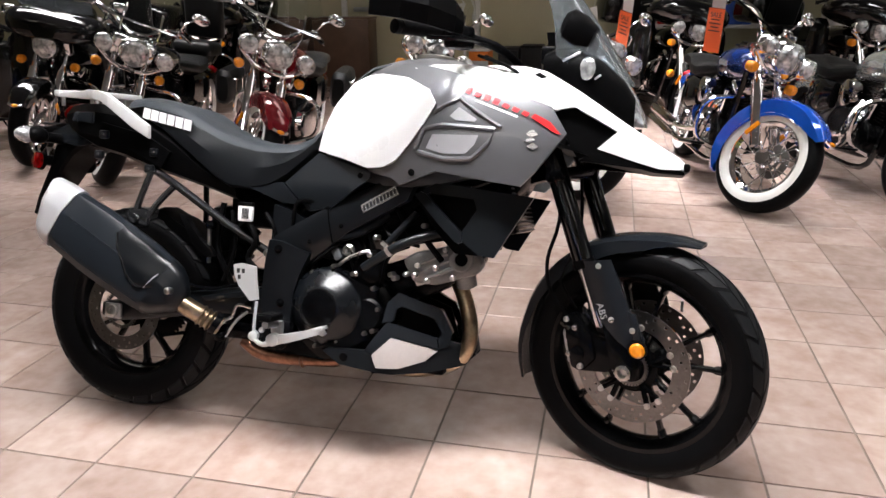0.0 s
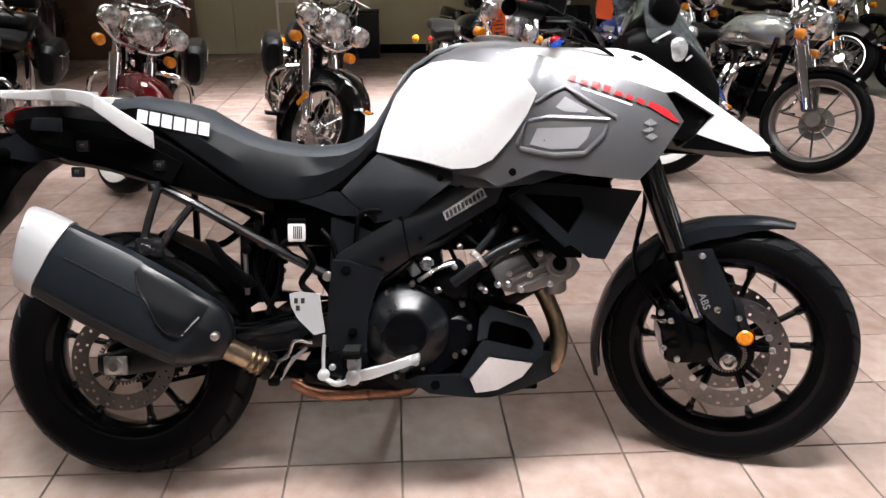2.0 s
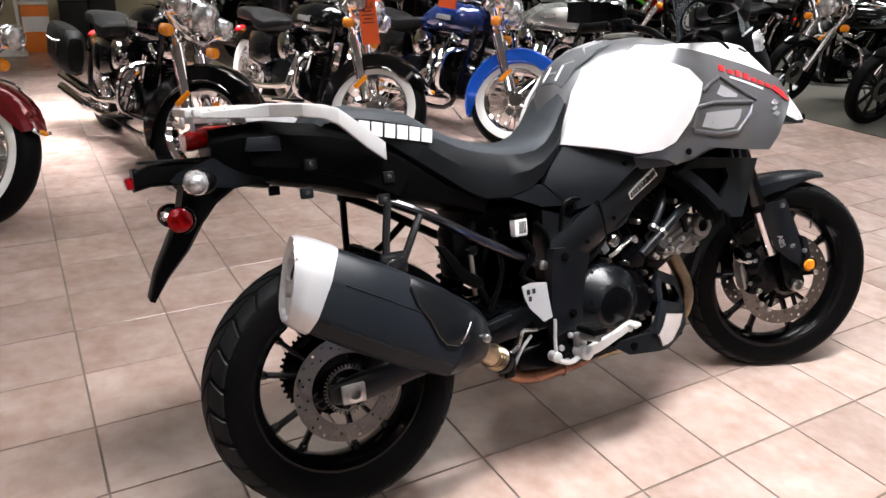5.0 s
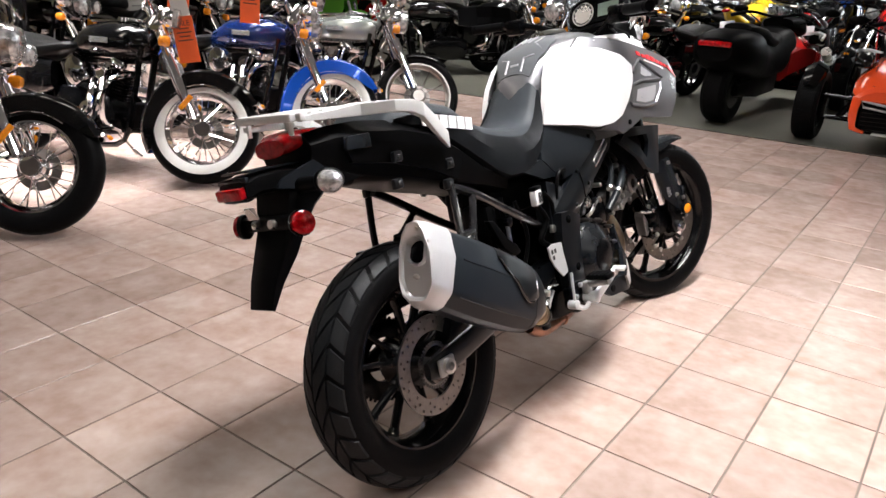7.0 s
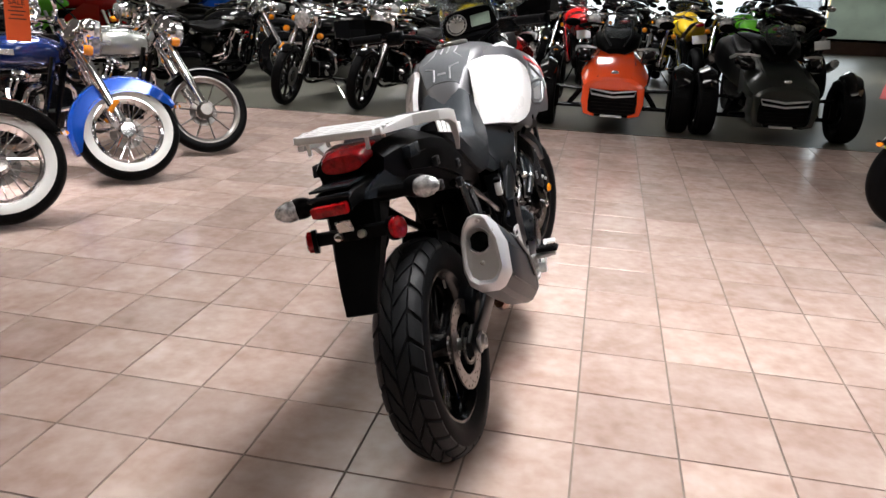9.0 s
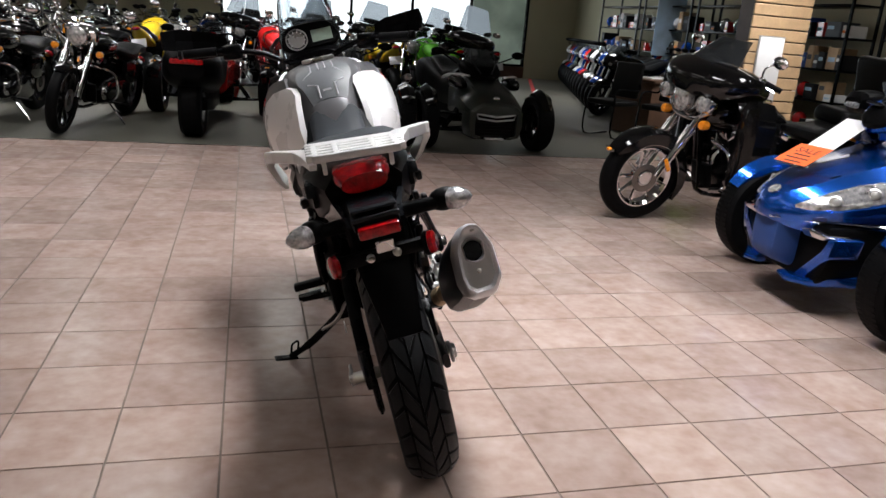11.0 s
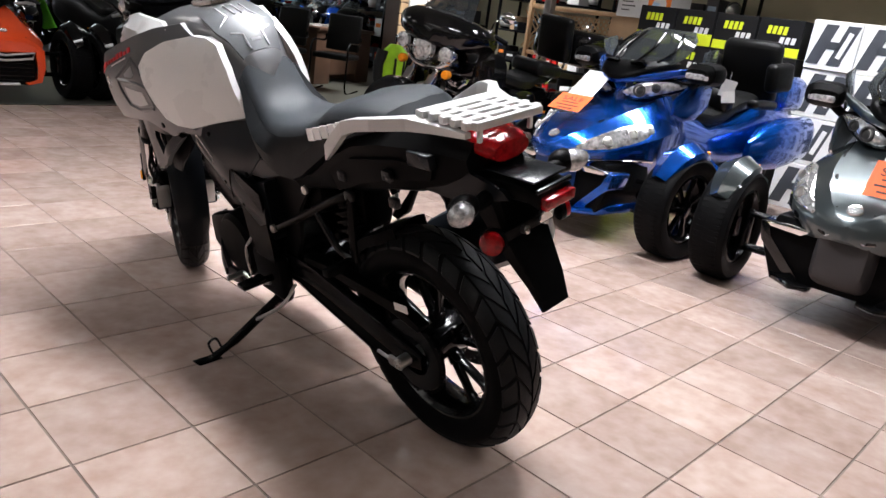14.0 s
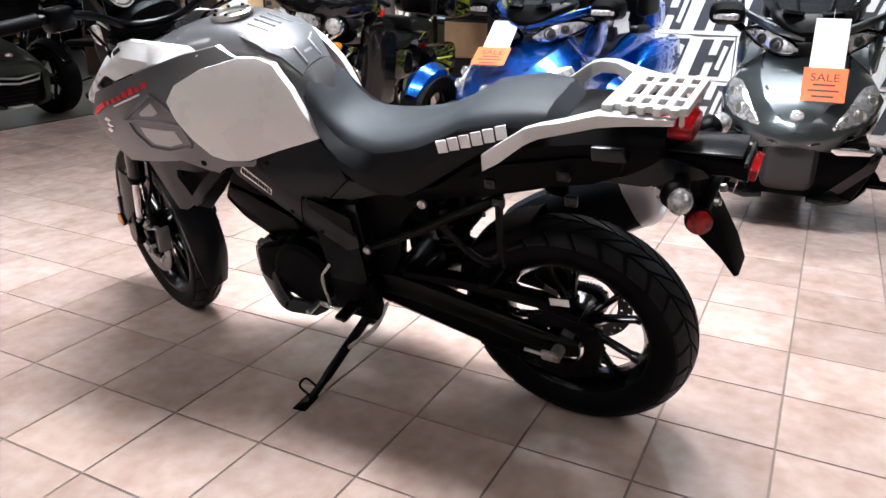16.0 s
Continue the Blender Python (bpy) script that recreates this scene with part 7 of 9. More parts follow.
def roadster(name, label, paint, touring, mat2=None):
    """Three-wheeled roadster: two wheels in front, one behind. Origin under the front axle."""
    b = empty(name, label=label, category="three-wheeler")
    mat2 = mat2 or paint
    for sx in (1, -1):
        c = (sx * .64, 0, .295)
        s = Shape()
        s.lathe([(-.07, .20), (-.075, .185), (-.05, .17), (.05, .17), (.075, .185), (.07, .20), (0, .185)], c, (1, 0, 0), 36, closed=True)
        w = part("front_wheel", s, M_RIM, b)
        for k in range(7):
            a = 2 * math.pi * k / 7
            part("spoke", Shape().box((.03, .15, .03), Vector(c) + Vector((sx * .04, math.cos(a) * .11, math.sin(a) * .11)), (math.degrees(a), 0, 0), .008, 1), M_RIM, w)
        part("hub", Shape().lathe([(sx * -.05, .05), (sx * .06, .05), (sx * .065, .03)], c, (1, 0, 0), 16), M_RIM, w)
        prof = [(-.075, .20), (-.092, .235), (-.090, .275), (-.072, .290), (-.03, .2955), (.03, .2955), (.072, .290), (.090, .275), (.092, .235), (.075, .20)]
        part("tyre", Shape().lathe(prof, c, (1, 0, 0), 48, caps=False), M_RUBBER, w, "wide black tyre with fine grooves")
        s = Shape()
        for k in range(64):
            a = 2 * math.pi * k / 64
            for q in (-1, 1):
                d = Vector((0, math.cos(a + .02 * q), math.sin(a + .02 * q)))
                s.box((.052, .017, .003), Vector(c) + d * .2948 + Vector((q * .036, 0, 0)), (math.degrees(a) - 90, 0, 0))
        part("tread", s, M_RUBBER, w, kind="stuff")
        s, rs = Shape(), []
        for k in range(15):
            f = k / 14
            a = radians(34 + 122 * f)
            n = Vector((0, math.cos(a), math.sin(a)))
            hw = .026 + .062 * math.sin(math.pi * min(1, f * 1.25 + .06)) ** .6 if f < .75 else .088 - .12 * (f - .75)
            p = Vector(c) + n * (.320 + .024 * math.sin(math.pi * f))
            rs.append([p + Vector((x, 0, 0)) - n * d for x, d in ((-hw, .055), (-hw * .92, .022), (-hw * .5, .004), (0, -.020), (hw * .5, .004), (hw * .92, .022), (hw, .055), (hw * .85, .06), (0, .012), (-hw * .85, .06))])
        part("wheel_mudguard", s.rings(rs), mat2 if touring else M_BLKGLOSS, b)
        part("mudguard_lamp", Shape().box((.05, .016, .016), (sx * .64, -.17, .60), (-30, 0, 0), .006), M_AMBER, b)
        for at, to, r in (((sx * .16, .02, .36), (sx * .55, .02, .38), .013), ((sx * .16, -.16, .36), (sx * .55, .0, .38), .013), ((sx * .14, .04, .20), (sx * .55, .02, .20), .015), ((sx * .14, -.18, .20), (sx * .55, .0, .20), .015)):
            part("suspension_arm", Shape().tube([at, to], r, 8), M_BLKMET, b)
        part("damper", Shape().tube([(sx * .20, -.04, .52), (sx * .42, -.02, .21)], .026, 10), M_BLKMET, b)
        part("upright", Shape().box((.05, .07, .22), (sx * .55, 0, .29), (0, 0, 0), .015), M_BLKMET, b)
    # front bodywork: hood with shoulder creases and an undercut edge
    # station: y, top, half-width, height of the widest line, lower crease, bottom
    if touring:
        ST = ((.455, .515, .030, .475, .462, .455), (.44, .545, .085, .480, .462, .440), (.38, .600, .190, .500, .474, .420), (.27, .655, .285, .530, .488, .400), (.12, .720, .350, .575, .500, .380), (-.05, .775, .385, .620, .500, .360), (-.22, .835, .370, .650, .470, .340), (-.40, .860, .315, .650, .420, .320), (-.58, .780, .24, .60, .38, .30))
    else:
        ST = ((.425, .500, .235, .440, .430, .425), (.41, .530, .270, .450, .420, .410), (.34, .585, .300, .480, .420, .390), (.20, .650, .315, .530, .430, .360), (.02, .705, .310, .580, .440, .340), (-.16, .755, .285, .620, .430, .330), (-.36, .790, .255, .620, .40, .32), (-.56, .740, .22, .58, .36, .30))
    cols = list(zip(*ST))
    def prof_at(y):
        ys = [-q for q in cols[0]]
        zt, w, zm, zc, zb = (lerp(list(zip(ys, col)), -y) for col in cols[1:])
        return [(0, zt + .006), (.22 * w, zt), (.55 * w, zt - .04 * (zt - zm)), (.82 * w, zt - .46 * (zt - zm)), (w, zm), (.97 * w, zc), (.70 * w, zb), (0, zb)]
    def skin(y, v, lift=0.0):
        pr = prof_at(y)
        k = min(int(v), len(pr) - 2)
        f = v - k
        x, z = pr[k][0] * (1 - f) + pr[k + 1][0] * f, pr[k][1] * (1 - f) + pr[k + 1][1] * f
        dx, dz = pr[k + 1][0] - pr[k][0], pr[k + 1][1] - pr[k][1]
        q = math.hypot(dx, dz) or 1
        return Vector((x - dz / q * lift, y + lift * .5, z + dx / q * lift))
    def patch(name, rows, material, parent, lab="", lift=.006, thick=.014, n=6):
        """A raised panel on the hood: rows of (y, from, to) along the profile, on both sides."""
        out = []
        for sx in (1, -1):
            rs = []
            for y, v0, v1 in rows:
                o = [skin(y, v0 + (v1 - v0) * k / n, lift * (1 if 0 < k < n else .2)) for k in range(n + 1)]
                i = [skin(y, v0 + (v1 - v0) * k / n, lift - thick) for k in range(n, -1, -1)]
                rs.append([(sx * p.x, p.y, p.z) for p in o + i])
            out.append(part(name, Shape().rings(rs), material, parent, lab))
        return out
    rs = []
    for row in ST:
        pr = prof_at(row[0])
        rs.append([(x, row[0], z) for x, z in pr] + [(-x, row[0], z) for x, z in reversed(pr[1:-1])])
    body = part("front_body", Shape().rings(rs), paint, b, "painted front bodywork with creased hood", angle=24)
    if touring:
        dark = paint is M_DKGREYM
        s = Shape().prism([(-.30, .17), (.30, .17), (.37, .32), (.33, .47), (-.33, .47), (-.37, .32)], -.10, .30, "y", .02)
        gr = part("grille", s, M_BLKPLAST, body, "black lower intakes")
        rs = [super_ring(0, y, z, hw, hh, 20, 5) for y, z, hw, hh in ((.30, .345, .128, .145), (.39, .355, .115, .125), (.415, .365, .100, .105), (.420, .375, .08, .08))]
        part("chin_panel", Shape().rings(rs), M_CHINGREY if dark else M_BLUEMATT, body, "matt centre panel under the nose")
        part("nose_badge", Shape().lathe([(0, .034), (.008, .030), (.010, .018), (.006, .016), (.006, .001)], (0, .405, .583), (0, .55, .8), 24), M_SILVERTXT, body)
        patch("hood_line", ((.40, 1.7, 1.85), (.20, 1.75, 1.9), (-.05, 1.9, 2.0), (-.2, 2.0, 2.1)), M_BLKPLAST, body, lift=.0015)
        lows = patch("headlamp", ((.385, 3.25, 3.5), (.34, 2.95, 3.75), (.25, 2.75, 3.9), (.14, 2.7, 3.92), (.04, 2.8, 3.85), (-.05, 3.1, 3.6)), M_LAMP, body, "long clear lower headlamp", .010)
        for sx, hl in zip((1, -1), lows):
            for y, v in ((.25, 3.4), (.10, 3.35)):
                p = skin(y, v, .011)
                part("lamp_projector", Shape().lathe([(-.01, .030), (.008, .028), (.010, .020), (.004, .017), (.006, .001)], (sx * p.x, p.y, p.z), (sx * .6, .8, .35), 16), M_STEEL, hl)
        patch("edge_trim", ((.445, 5.02, 5.12), (.30, 5.02, 5.10), (.10, 5.02, 5.10), (-.08, 5.02, 5.10)), M_CHROME, body, lift=.010)
        patch("lower_edge", ((.44, 4.6, 5.1), (.30, 4.5, 5.15), (.10, 4.4, 5.2), (-.10, 4.4, 5.2)), M_BLKGLOSS if dark else M_NAVY, body, lift=.006)
        for sx in (1, -1):
            s = Shape().prism([(.150, .430), (.25, .442), (.365, .430), (.34, .408), (.20, .398)], .20, .330, "y", .006)
            s.shift(Matrix.Diagonal((sx, 1, 1, 1)))
            part("intake_blade", s, M_CHROME, body, "chrome intake blade")
            rs = [super_ring(sx * x, y, z, hw, hh, 12, 3, "x") for x, y, z, hw, hh in ((.10, .335, .175, .03, .014), (.18, .335, .170, .05, .018), (.29, .25, .180, .06, .024), (.37, .10, .215, .04, .030), (.395, .0, .24, .01, .01))]
            part("splitter", Shape().rings(rs), M_BLKGLOSS if dark else paint, body)
            # wrap-round upper headlamp: an almond lens in a dark bezel under a brow
            lens = ((.045, -.118, .842, .020, .010), (.085, -.130, .850, .040, .036), (.140, -.152, .866, .048, .052), (.205, -.196, .888, .046, .052), (.270, -.258, .908, .036, .036), (.325, -.325, .924, .016, .008))
            bez = part("lamp_bezel", Shape().rings([super_ring(sx * x, y - .008, z, hw + .004, hh + .012, 16, 2.4, "x") for x, y, z, hw, hh in lens]), M_BLKGLOSS, body)
            up = part("upper_headlamp", Shape().rings([super_ring(sx * x, y + .004, z, hw, hh, 16, 2.4, "x") for x, y, z, hw, hh in lens]), M_LAMP, body, "clear almond-shaped upper headlamp")
            for xx, yy, zz, rr in ((.148, -.118, .866, .040), (.225, -.170, .893, .028)):
                part("lamp_projector", Shape().lathe([(-.03, rr), (.016, rr * .95), (.018, rr * .7), (.008, rr * .62), (.016, rr * .3), (.018, .001)], (sx * xx, yy, zz), (sx * .45, 1, .1), 20), M_INK, up)
            # painted strake round the lower intake
            s = Shape().prism([(.13, .168), (.20, .160), (.375, .335), (.395, .425), (.352, .428), (.335, .350), (.185, .200)], .15, .312, "y", .008)
            s.shift(Matrix.Diagonal((sx, 1, 1, 1)))
            part("intake_strake", s, M_BLKGLOSS if dark else paint, body, "painted strake round the intake")
            rs = []
            for x, y, z, hw, hh in ((.02, -.070, .905, .03, .016), (.09, -.105, .925, .045, .022), (.20, -.19, .955, .05, .026), (.31, -.31, 1.00, .05, .024), (.37, -.40, 1.035, .03, .012)):
                rs.append(super_ring(sx * x, y, z, hw, hh, 12, 3, "x"))
            part("lamp_brow", Shape().rings(rs), paint, b)
            rs = [super_ring(sx * x, y, z, hw, hh, 14, 2.8) for x, y, z, hw, hh in ((.32, -.24, .80, .010, .05), (.335, -.32, .82, .020, .10), (.335, -.46, .86, .020, .13), (.32, -.60, .88, .010, .08))]
            part("cowl_side", Shape().rings(rs), paint, b)
            rs = [super_ring(sx * x, y, z, hw, hh, 14, 3) for x, y, z, hw, hh in ((.42, -.235, 1.005, .07, .030), (.43, -.27, 1.01, .095, .060), (.44, -.36, 1.015, .095, .066), (.44, -.43, 1.015, .06, .05))]
            mi = part("mirror", Shape().rings(rs), M_BLKPLAST, b, "black mirror housing")
            part("mirror_indicator", Shape().box((.14, .03, .036), (sx * .43, -.238, .995), (0, 0, -sx * 12), .012), M_CLEAR, mi)
            part("mirror_stalk", Shape().tube([(sx * .30, -.36, .90), (sx * .40, -.34, .97)], .022, 8), M_BLKPLAST, mi)
            part("wind_deflector", Shape().box((.012, .14, .24), (sx * .36, -.45, 1.03), (-14, sx * 8, 0), .005), M_SMOKE, b)
        rs = [super_ring(0, y, z, hw, hh, 24, 3) for y, z, hw, hh in ((-.04, .925, .05, .012), (-.08, .955, .13, .026), (-.16, .99, .185, .044), (-.28, 1.02, .215, .046), (-.42, 1.03, .20, .035))]
        cowl = part("screen_base", Shape().rings(rs), M_BLKPLAST, b, "black vented screen base")
        for sx in (1, -1):
            part("screen_vent", Shape().box((.105, .05, .024), (sx * .095, -.125, 1.020), (32, -sx * 8, sx * 8), .010), M_BLKGLOSS, cowl)
        rs = []
        for f in (0, .25, .5, .75, 1):
            hw = lerp([(0, .21), (.3, .27), (.7, .25), (1, .17)], f)
            o = [Vector((u * hw, -.14 - .27 * f - .13 * u * u, 1.025 + .215 * f)) for u in (-1, -.6, -.2, .2, .6, 1)]
            rs.append(o + [p + Vector((0, -.006, 0)) for p in reversed(o)])
        g = part("windscreen", Shape().rings(rs), M_DARKSCREEN, b, "low smoked touring windscreen")
        for u in (-.75, -.32, .32, .75):
            part("screen_ridge", Shape().path([(u * lerp([(0, .21), (.3, .27), (.7, .25), (1, .17)], f), -.130 - .27 * f - .13 * u * u, 1.030 + .215 * f) for f in (.03, .3, .6, .85)], .007, 6), M_BLKGLOSS, g)
        g.visible_shadow = False
    else:
        s = Shape().prism([(-.215, .185), (.215, .185), (.228, .30), (.215, .405), (-.215, .405), (-.228, .30)], .10, .400, "y", .012)
        gr = part("grille", s, M_BLKPLAST, body, "black mesh grille")
        for k in range(5):
            part("grille_bar", Shape().box((.40, .008, .007), (0, .402, .20 + .032 * k), (0, 0, 0), .002, 1), M_BLKGLOSS, gr)
        for sx in (1, -1):
            s = Shape().prism([(.205, .440), (.285, .450), (.290, .30), (.262, .185), (.155, .160), (.150, .185), (.232, .205), (.240, .30)], .16, .425, "y", .012)
            s.shift(Matrix.Diagonal((sx, 1, 1, 1)))
            part("nose_pillar", s, paint, body)
        part("chin_blade", Shape().box((.20, .06, .018), (0, .395, .170), (0, 0, 0), .006), M_SILVERPAINT, body)
        part("under_tray", Shape().box((.46, .40, .10), (0, .15, .20), (0, 0, 0), .03), M_BLKPLAST, body)
        part("nose_badge", Shape().ball((0, .365, .572), .03, 12, (1.2, .5, .7)), M_SILVERTXT, body)
        s = Shape().tube([(-.215, .412, .420), (-.10, .420, .405), (0, .424, .392), (.10, .420, .405), (.215, .412, .420), (.195, .412, .372), (0, .424, .352), (-.195, .412, .372)], .009, 6, loop=True)
        part("grille_trim", s, M_SILVERPAINT, body)
        patch("hood_line", ((.40, 2.0, 2.1), (.20, 2.1, 2.2), (-.05, 2.2, 2.3), (-.2, 2.2, 2.3)), M_BLKPLAST, body, lift=.0015)
        for sx in (1, -1):
            rs = [super_ring(sx * x, y, z, hw, hh, 14, 2.6) for x, y, z, hw, hh in ((.27, .12, .67, .03, .025), (.30, .07, .685, .065, .055), (.32, -.06, .705, .075, .065), (.31, -.20, .715, .05, .05))]
            hl = part("headlamp_pod", Shape().rings(rs), M_BLKGLOSS, body)
            part("headlamp", Shape().ball((sx * .300, .085, .680), .045, 14, (1, .5, .8), (0, 0, -sx * 20)), M_LAMP, hl)
            rs = [super_ring(sx * x, y, z, .012, hh, 10, 2.6) for x, y, z, hh in ((.20, .03, .765, .008), (.30, .0, .775, .012), (.385, -.10, .755, .018), (.40, -.24, .72, .014))]
            part("pod_wing", Shape().rings(rs), M_SILVERPAINT, body)
        rs = [super_ring(0, y, z, hw, hh, 20, 2.8) for y, z, hw, hh in ((.00, .735, .10, .03), (-.10, .79, .20, .07), (-.26, .84, .23, .09), (-.45, .86, .15, .06))]
        part("instrument_cowl", Shape().rings(rs), M_BLKPLAST, b)
        rs = []
        for f in (0, .5, 1):
            o = [Vector((u * (.18 - .05 * f), -.08 - .18 * f - .10 * u * u, .86 + .17 * f)) for u in (-1, -.4, .4, 1)]
            rs.append(o + [p + Vector((0, -.006, 0)) for p in reversed(o)])
        part("fly_screen", Shape().rings(rs), M_SMOKE, b)
        for sx in (1, -1):
            part("screen_strut", Shape().path([(sx * .06, .0, .79), (sx * .13, -.08, .90), (sx * .12, -.2, 1.02)], .009, 6), M_DKPLAST, b)
            s = Shape().path([(sx * .20, -.40, .86), (sx * .34, -.30, .93), (sx * .42, -.28, .97)], .008, 6)
            s.ball((sx * .46, -.28, .985), .06, 12, (1.3, .4, .7))
            part("mirror", s, M_BLKPLAST, b)
    s = Shape().path([(-.40, -.72, .93), (-.25, -.60, .97), (0, -.56, .93), (.25, -.60, .97), (.40, -.72, .93)], .014, 8)
    hb = part("handlebar", s, M_BLKMET, b)
    for sx in (1, -1):
        part("grip", Shape().tube([(sx * .40, -.72, .93), (sx * .29, -.62, .962)], .02, 10), M_RUBBER, hb)
    # mid and rear body
    rs = [super_ring(0, y, z, hw, hh, 22, 2.8) for y, z, hw, hh in ((-.45, .60, .22, .24), (-.65, .58, .21, .22), (-.95, .52, .20, .18), (-1.25, .55, .22, .19), (-1.50, .62, .27, .22), (-1.80, .66, .27, .20), (-2.02, .68, .22, .16), (-2.10, .69, .16, .10))]
    part("rear_body", Shape().rings(rs), paint if touring else M_BLKPLAST, b)
    rs = [super_ring(0, y, z, hw, hh, 18, 2.8) for y, z, hw, hh in ((-.62, .74, .08, .04), (-.74, .73, .15, .06), (-.95, .71, .19, .06), (-1.12, .74, .19, .07), (-1.25, .80, .19, .06), (-1.50, .84, .17, .06), (-1.60, .85, .13, .05))]
    part("seat", Shape().rings(rs), M_LEATHER, b, "black moulded seat")
    if touring:
        part("backrest", Shape().box((.44, .13, .44), (0, -1.62, 1.05), (-10, 0, 0), .055, 3), M_LEATHER, b, "black passenger backrest")
        part("seat_bolster", Shape().box((.40, .14, .16), (0, -1.10, .84), (-25, 0, 0), .05, 3), M_LEATHER, b)
        for sx in (1, -1):
            part("back_wing", Shape().box((.10, .22, .20), (sx * .26, -1.56, 1.03), (-8, 0, sx * 12), .04, 3), M_LEATHER, b)
            part("armrest", Shape().box((.08, .30, .06), (sx * .27, -1.40, .84), (0, 0, 0), .025, 3), M_LEATHER, b)
            rs = [super_ring(sx * .34, y, z, hw, hh, 16, 2.8) for y, z, hw, hh in ((-1.20, .52, .02, .08), (-1.32, .54, .07, .15), (-1.60, .58, .10, .18), (-1.95, .62, .09, .16), (-2.08, .64, .04, .08))]
            part("side_case", Shape().rings(rs), paint, b)
        part("top_case", Shape().box((.50, .38, .26), (0, -1.92, .92), (0, 0, 0), .08, 3), paint, b)
    s = Shape().lathe([(-.09, .17), (-.11, .22), (-.105, .28), (-.07, .305), (.07, .305), (.105, .28), (.11, .22), (.09, .17)], (0, -1.71, .305), (1, 0, 0), 44)
    rw = part("rear_wheel", s, M_RUBBER, b, "wide rear tyre")
    part("rear_rim", Shape().lathe([(-.10, .165), (-.06, .05), (.06, .05), (.10, .165)], (0, -1.71, .305), (1, 0, 0), 24), M_RIM, rw)
    s = Shape().prism([(-.62, .20), (-.60, .42), (-1.7, .36), (-1.72, .25), (-1.2, .20)], -.14, .14, "x", .03)
    part("chassis", s, M_BLKPLAST, b)
    s = Shape().box((.30, .05, .05), (0, -2.10, .74), (0, 0, 0), .015)
    part("tail_lamp", s, M_RED, b)
    return b


def street_bike(name, label, paint, seed=0):
    """Faired sports bike for the far rows. Origin at the rear tyre's foot."""
    b = empty(name, label=label, category="motorcycle")
    for c, w, nm in (((0, 0, .31), .16, "rear_wheel"), ((0, 1.40, .30), .115, "front_wheel")):
        s = Shape().lathe([(-.045, .225), (-.045, .20), (.045, .20), (.045, .225), (0, .212)], c, (1, 0, 0), 28, closed=True)
        wh = part(nm, s, M_RIM, b)
        s = Shape().lathe([(-.04, .04), (.04, .04)], c, (1, 0, 0), 12)
        for k in range(6):
            a = 2 * math.pi * k / 6
            s.box((.03, .2, .022), Vector(c) + Vector((0, math.cos(a) * .11, math.sin(a) * .11)), (math.degrees(a), 0, 0))
        part("spokes", s, M_RIM, wh, kind="stuff")
        part("tyre", Shape().lathe(tyre_profile(c[2], w, .215), c, (1, 0, 0), 32, caps=False), M_RUBBER, wh)
    rs = [super_ring(0, y, z, hw, hh, 16, 2.4) for y, z, hw, hh in ((1.52, .86, .04, .03), (1.44, .88, .13, .09), (1.30, .90, .19, .15), (1.15, .86, .21, .18), (1.0, .84, .17, .12))]
    fa = part("nose_fairing", Shape().rings(rs), paint, b)
    for sx in (1, -1):
        part("headlamp", Shape().ball((sx * .07, 1.475, .875), .04, 10, (1.2, .7, .7)), M_LAMP, fa)
    for sx in (1, -1):
        s = Shape().panel([(.55, .34), (.70, .62), (.98, .82), (1.22, .80), (1.24, .60), (1.10, .38), (.90, .28)], lambda y, z: .20 + .05 * (y - .8) - .3 * (z - .55) ** 2, .012, .08, .01, sx)
        part("side_fairing", s, paint, b)
        part("fork_leg", Shape().tube([(sx * .09, 1.40, .30), (sx * .09, 1.20, .82)], .024, 8), M_STEEL, b)
        s = Shape().path([(sx * .16, 1.28, .98), (sx * .24, 1.28, 1.06), (sx * .29, 1.26, 1.10)], .007, 5)
        s.ball((sx * .32, 1.26, 1.12), .06, 10, (1.2, .4, .65))
        part("mirror", s, M_BLKPLAST, b)
    rs = []
    for f in (0, .5, 1):
        o = [Vector((u * (.16 - .05 * f), 1.42 - .20 * f - .10 * u * u, .96 + .20 * f)) for u in (-1, -.4, .4, 1)]
        rs.append(o + [p + Vector((0, -.005, 0)) for p in reversed(o)])
    part("fly_screen", Shape().rings(rs), M_SMOKE, b)
    rs = [super_ring(0, y, z, hw, hh, 16, 2.4) for y, z, hw, hh in ((.48, .78, .08, .06), (.60, .84, .14, .10), (.80, .88, .16, .12), (.98, .88, .12, .09))]
    part("fuel_tank", Shape().rings(rs), paint, b)
    rs = [super_ring(0, y, z, hw, hh, 14, 2.8) for y, z, hw, hh in ((.55, .78, .08, .04), (.35, .77, .14, .05), (.15, .82, .12, .05), (-.10, .90, .10, .04), (-.25, .94, .05, .02))]
    part("seat", Shape().rings(rs), M_LEATHER, b)
    rs = [super_ring(0, y, z, hw, hh, 14, 2.4) for y, z, hw, hh in ((.40, .70, .10, .05), (.1, .76, .12, .06), (-.2, .86, .09, .05), (-.36, .93, .04, .03))]
    tl = part("tail", Shape().rings(rs), paint, b)
    part("tail_lamp", Shape().ball((0, -.36, .92), .035, 10, (1.6, .6, .7)), M_RED, tl)
    part("front_mudguard", arc_fender((0, 1.40, .30), .325, .12, 45, 150, .05, .6, 8), paint, b)
    s = Shape().prism([(.35, .32), (.5, .72), (1.0, .74), (1.1, .5), (.9, .25), (.5, .22)], -.14, .14, "x", .03)
    part("engine", s, M_BLKMET, b)
    s = Shape().box((.08, .46, .06), (.0, .22, .34), (4, 0, 0), .02)
    part("swing_arm", s, M_BLKMET, b)
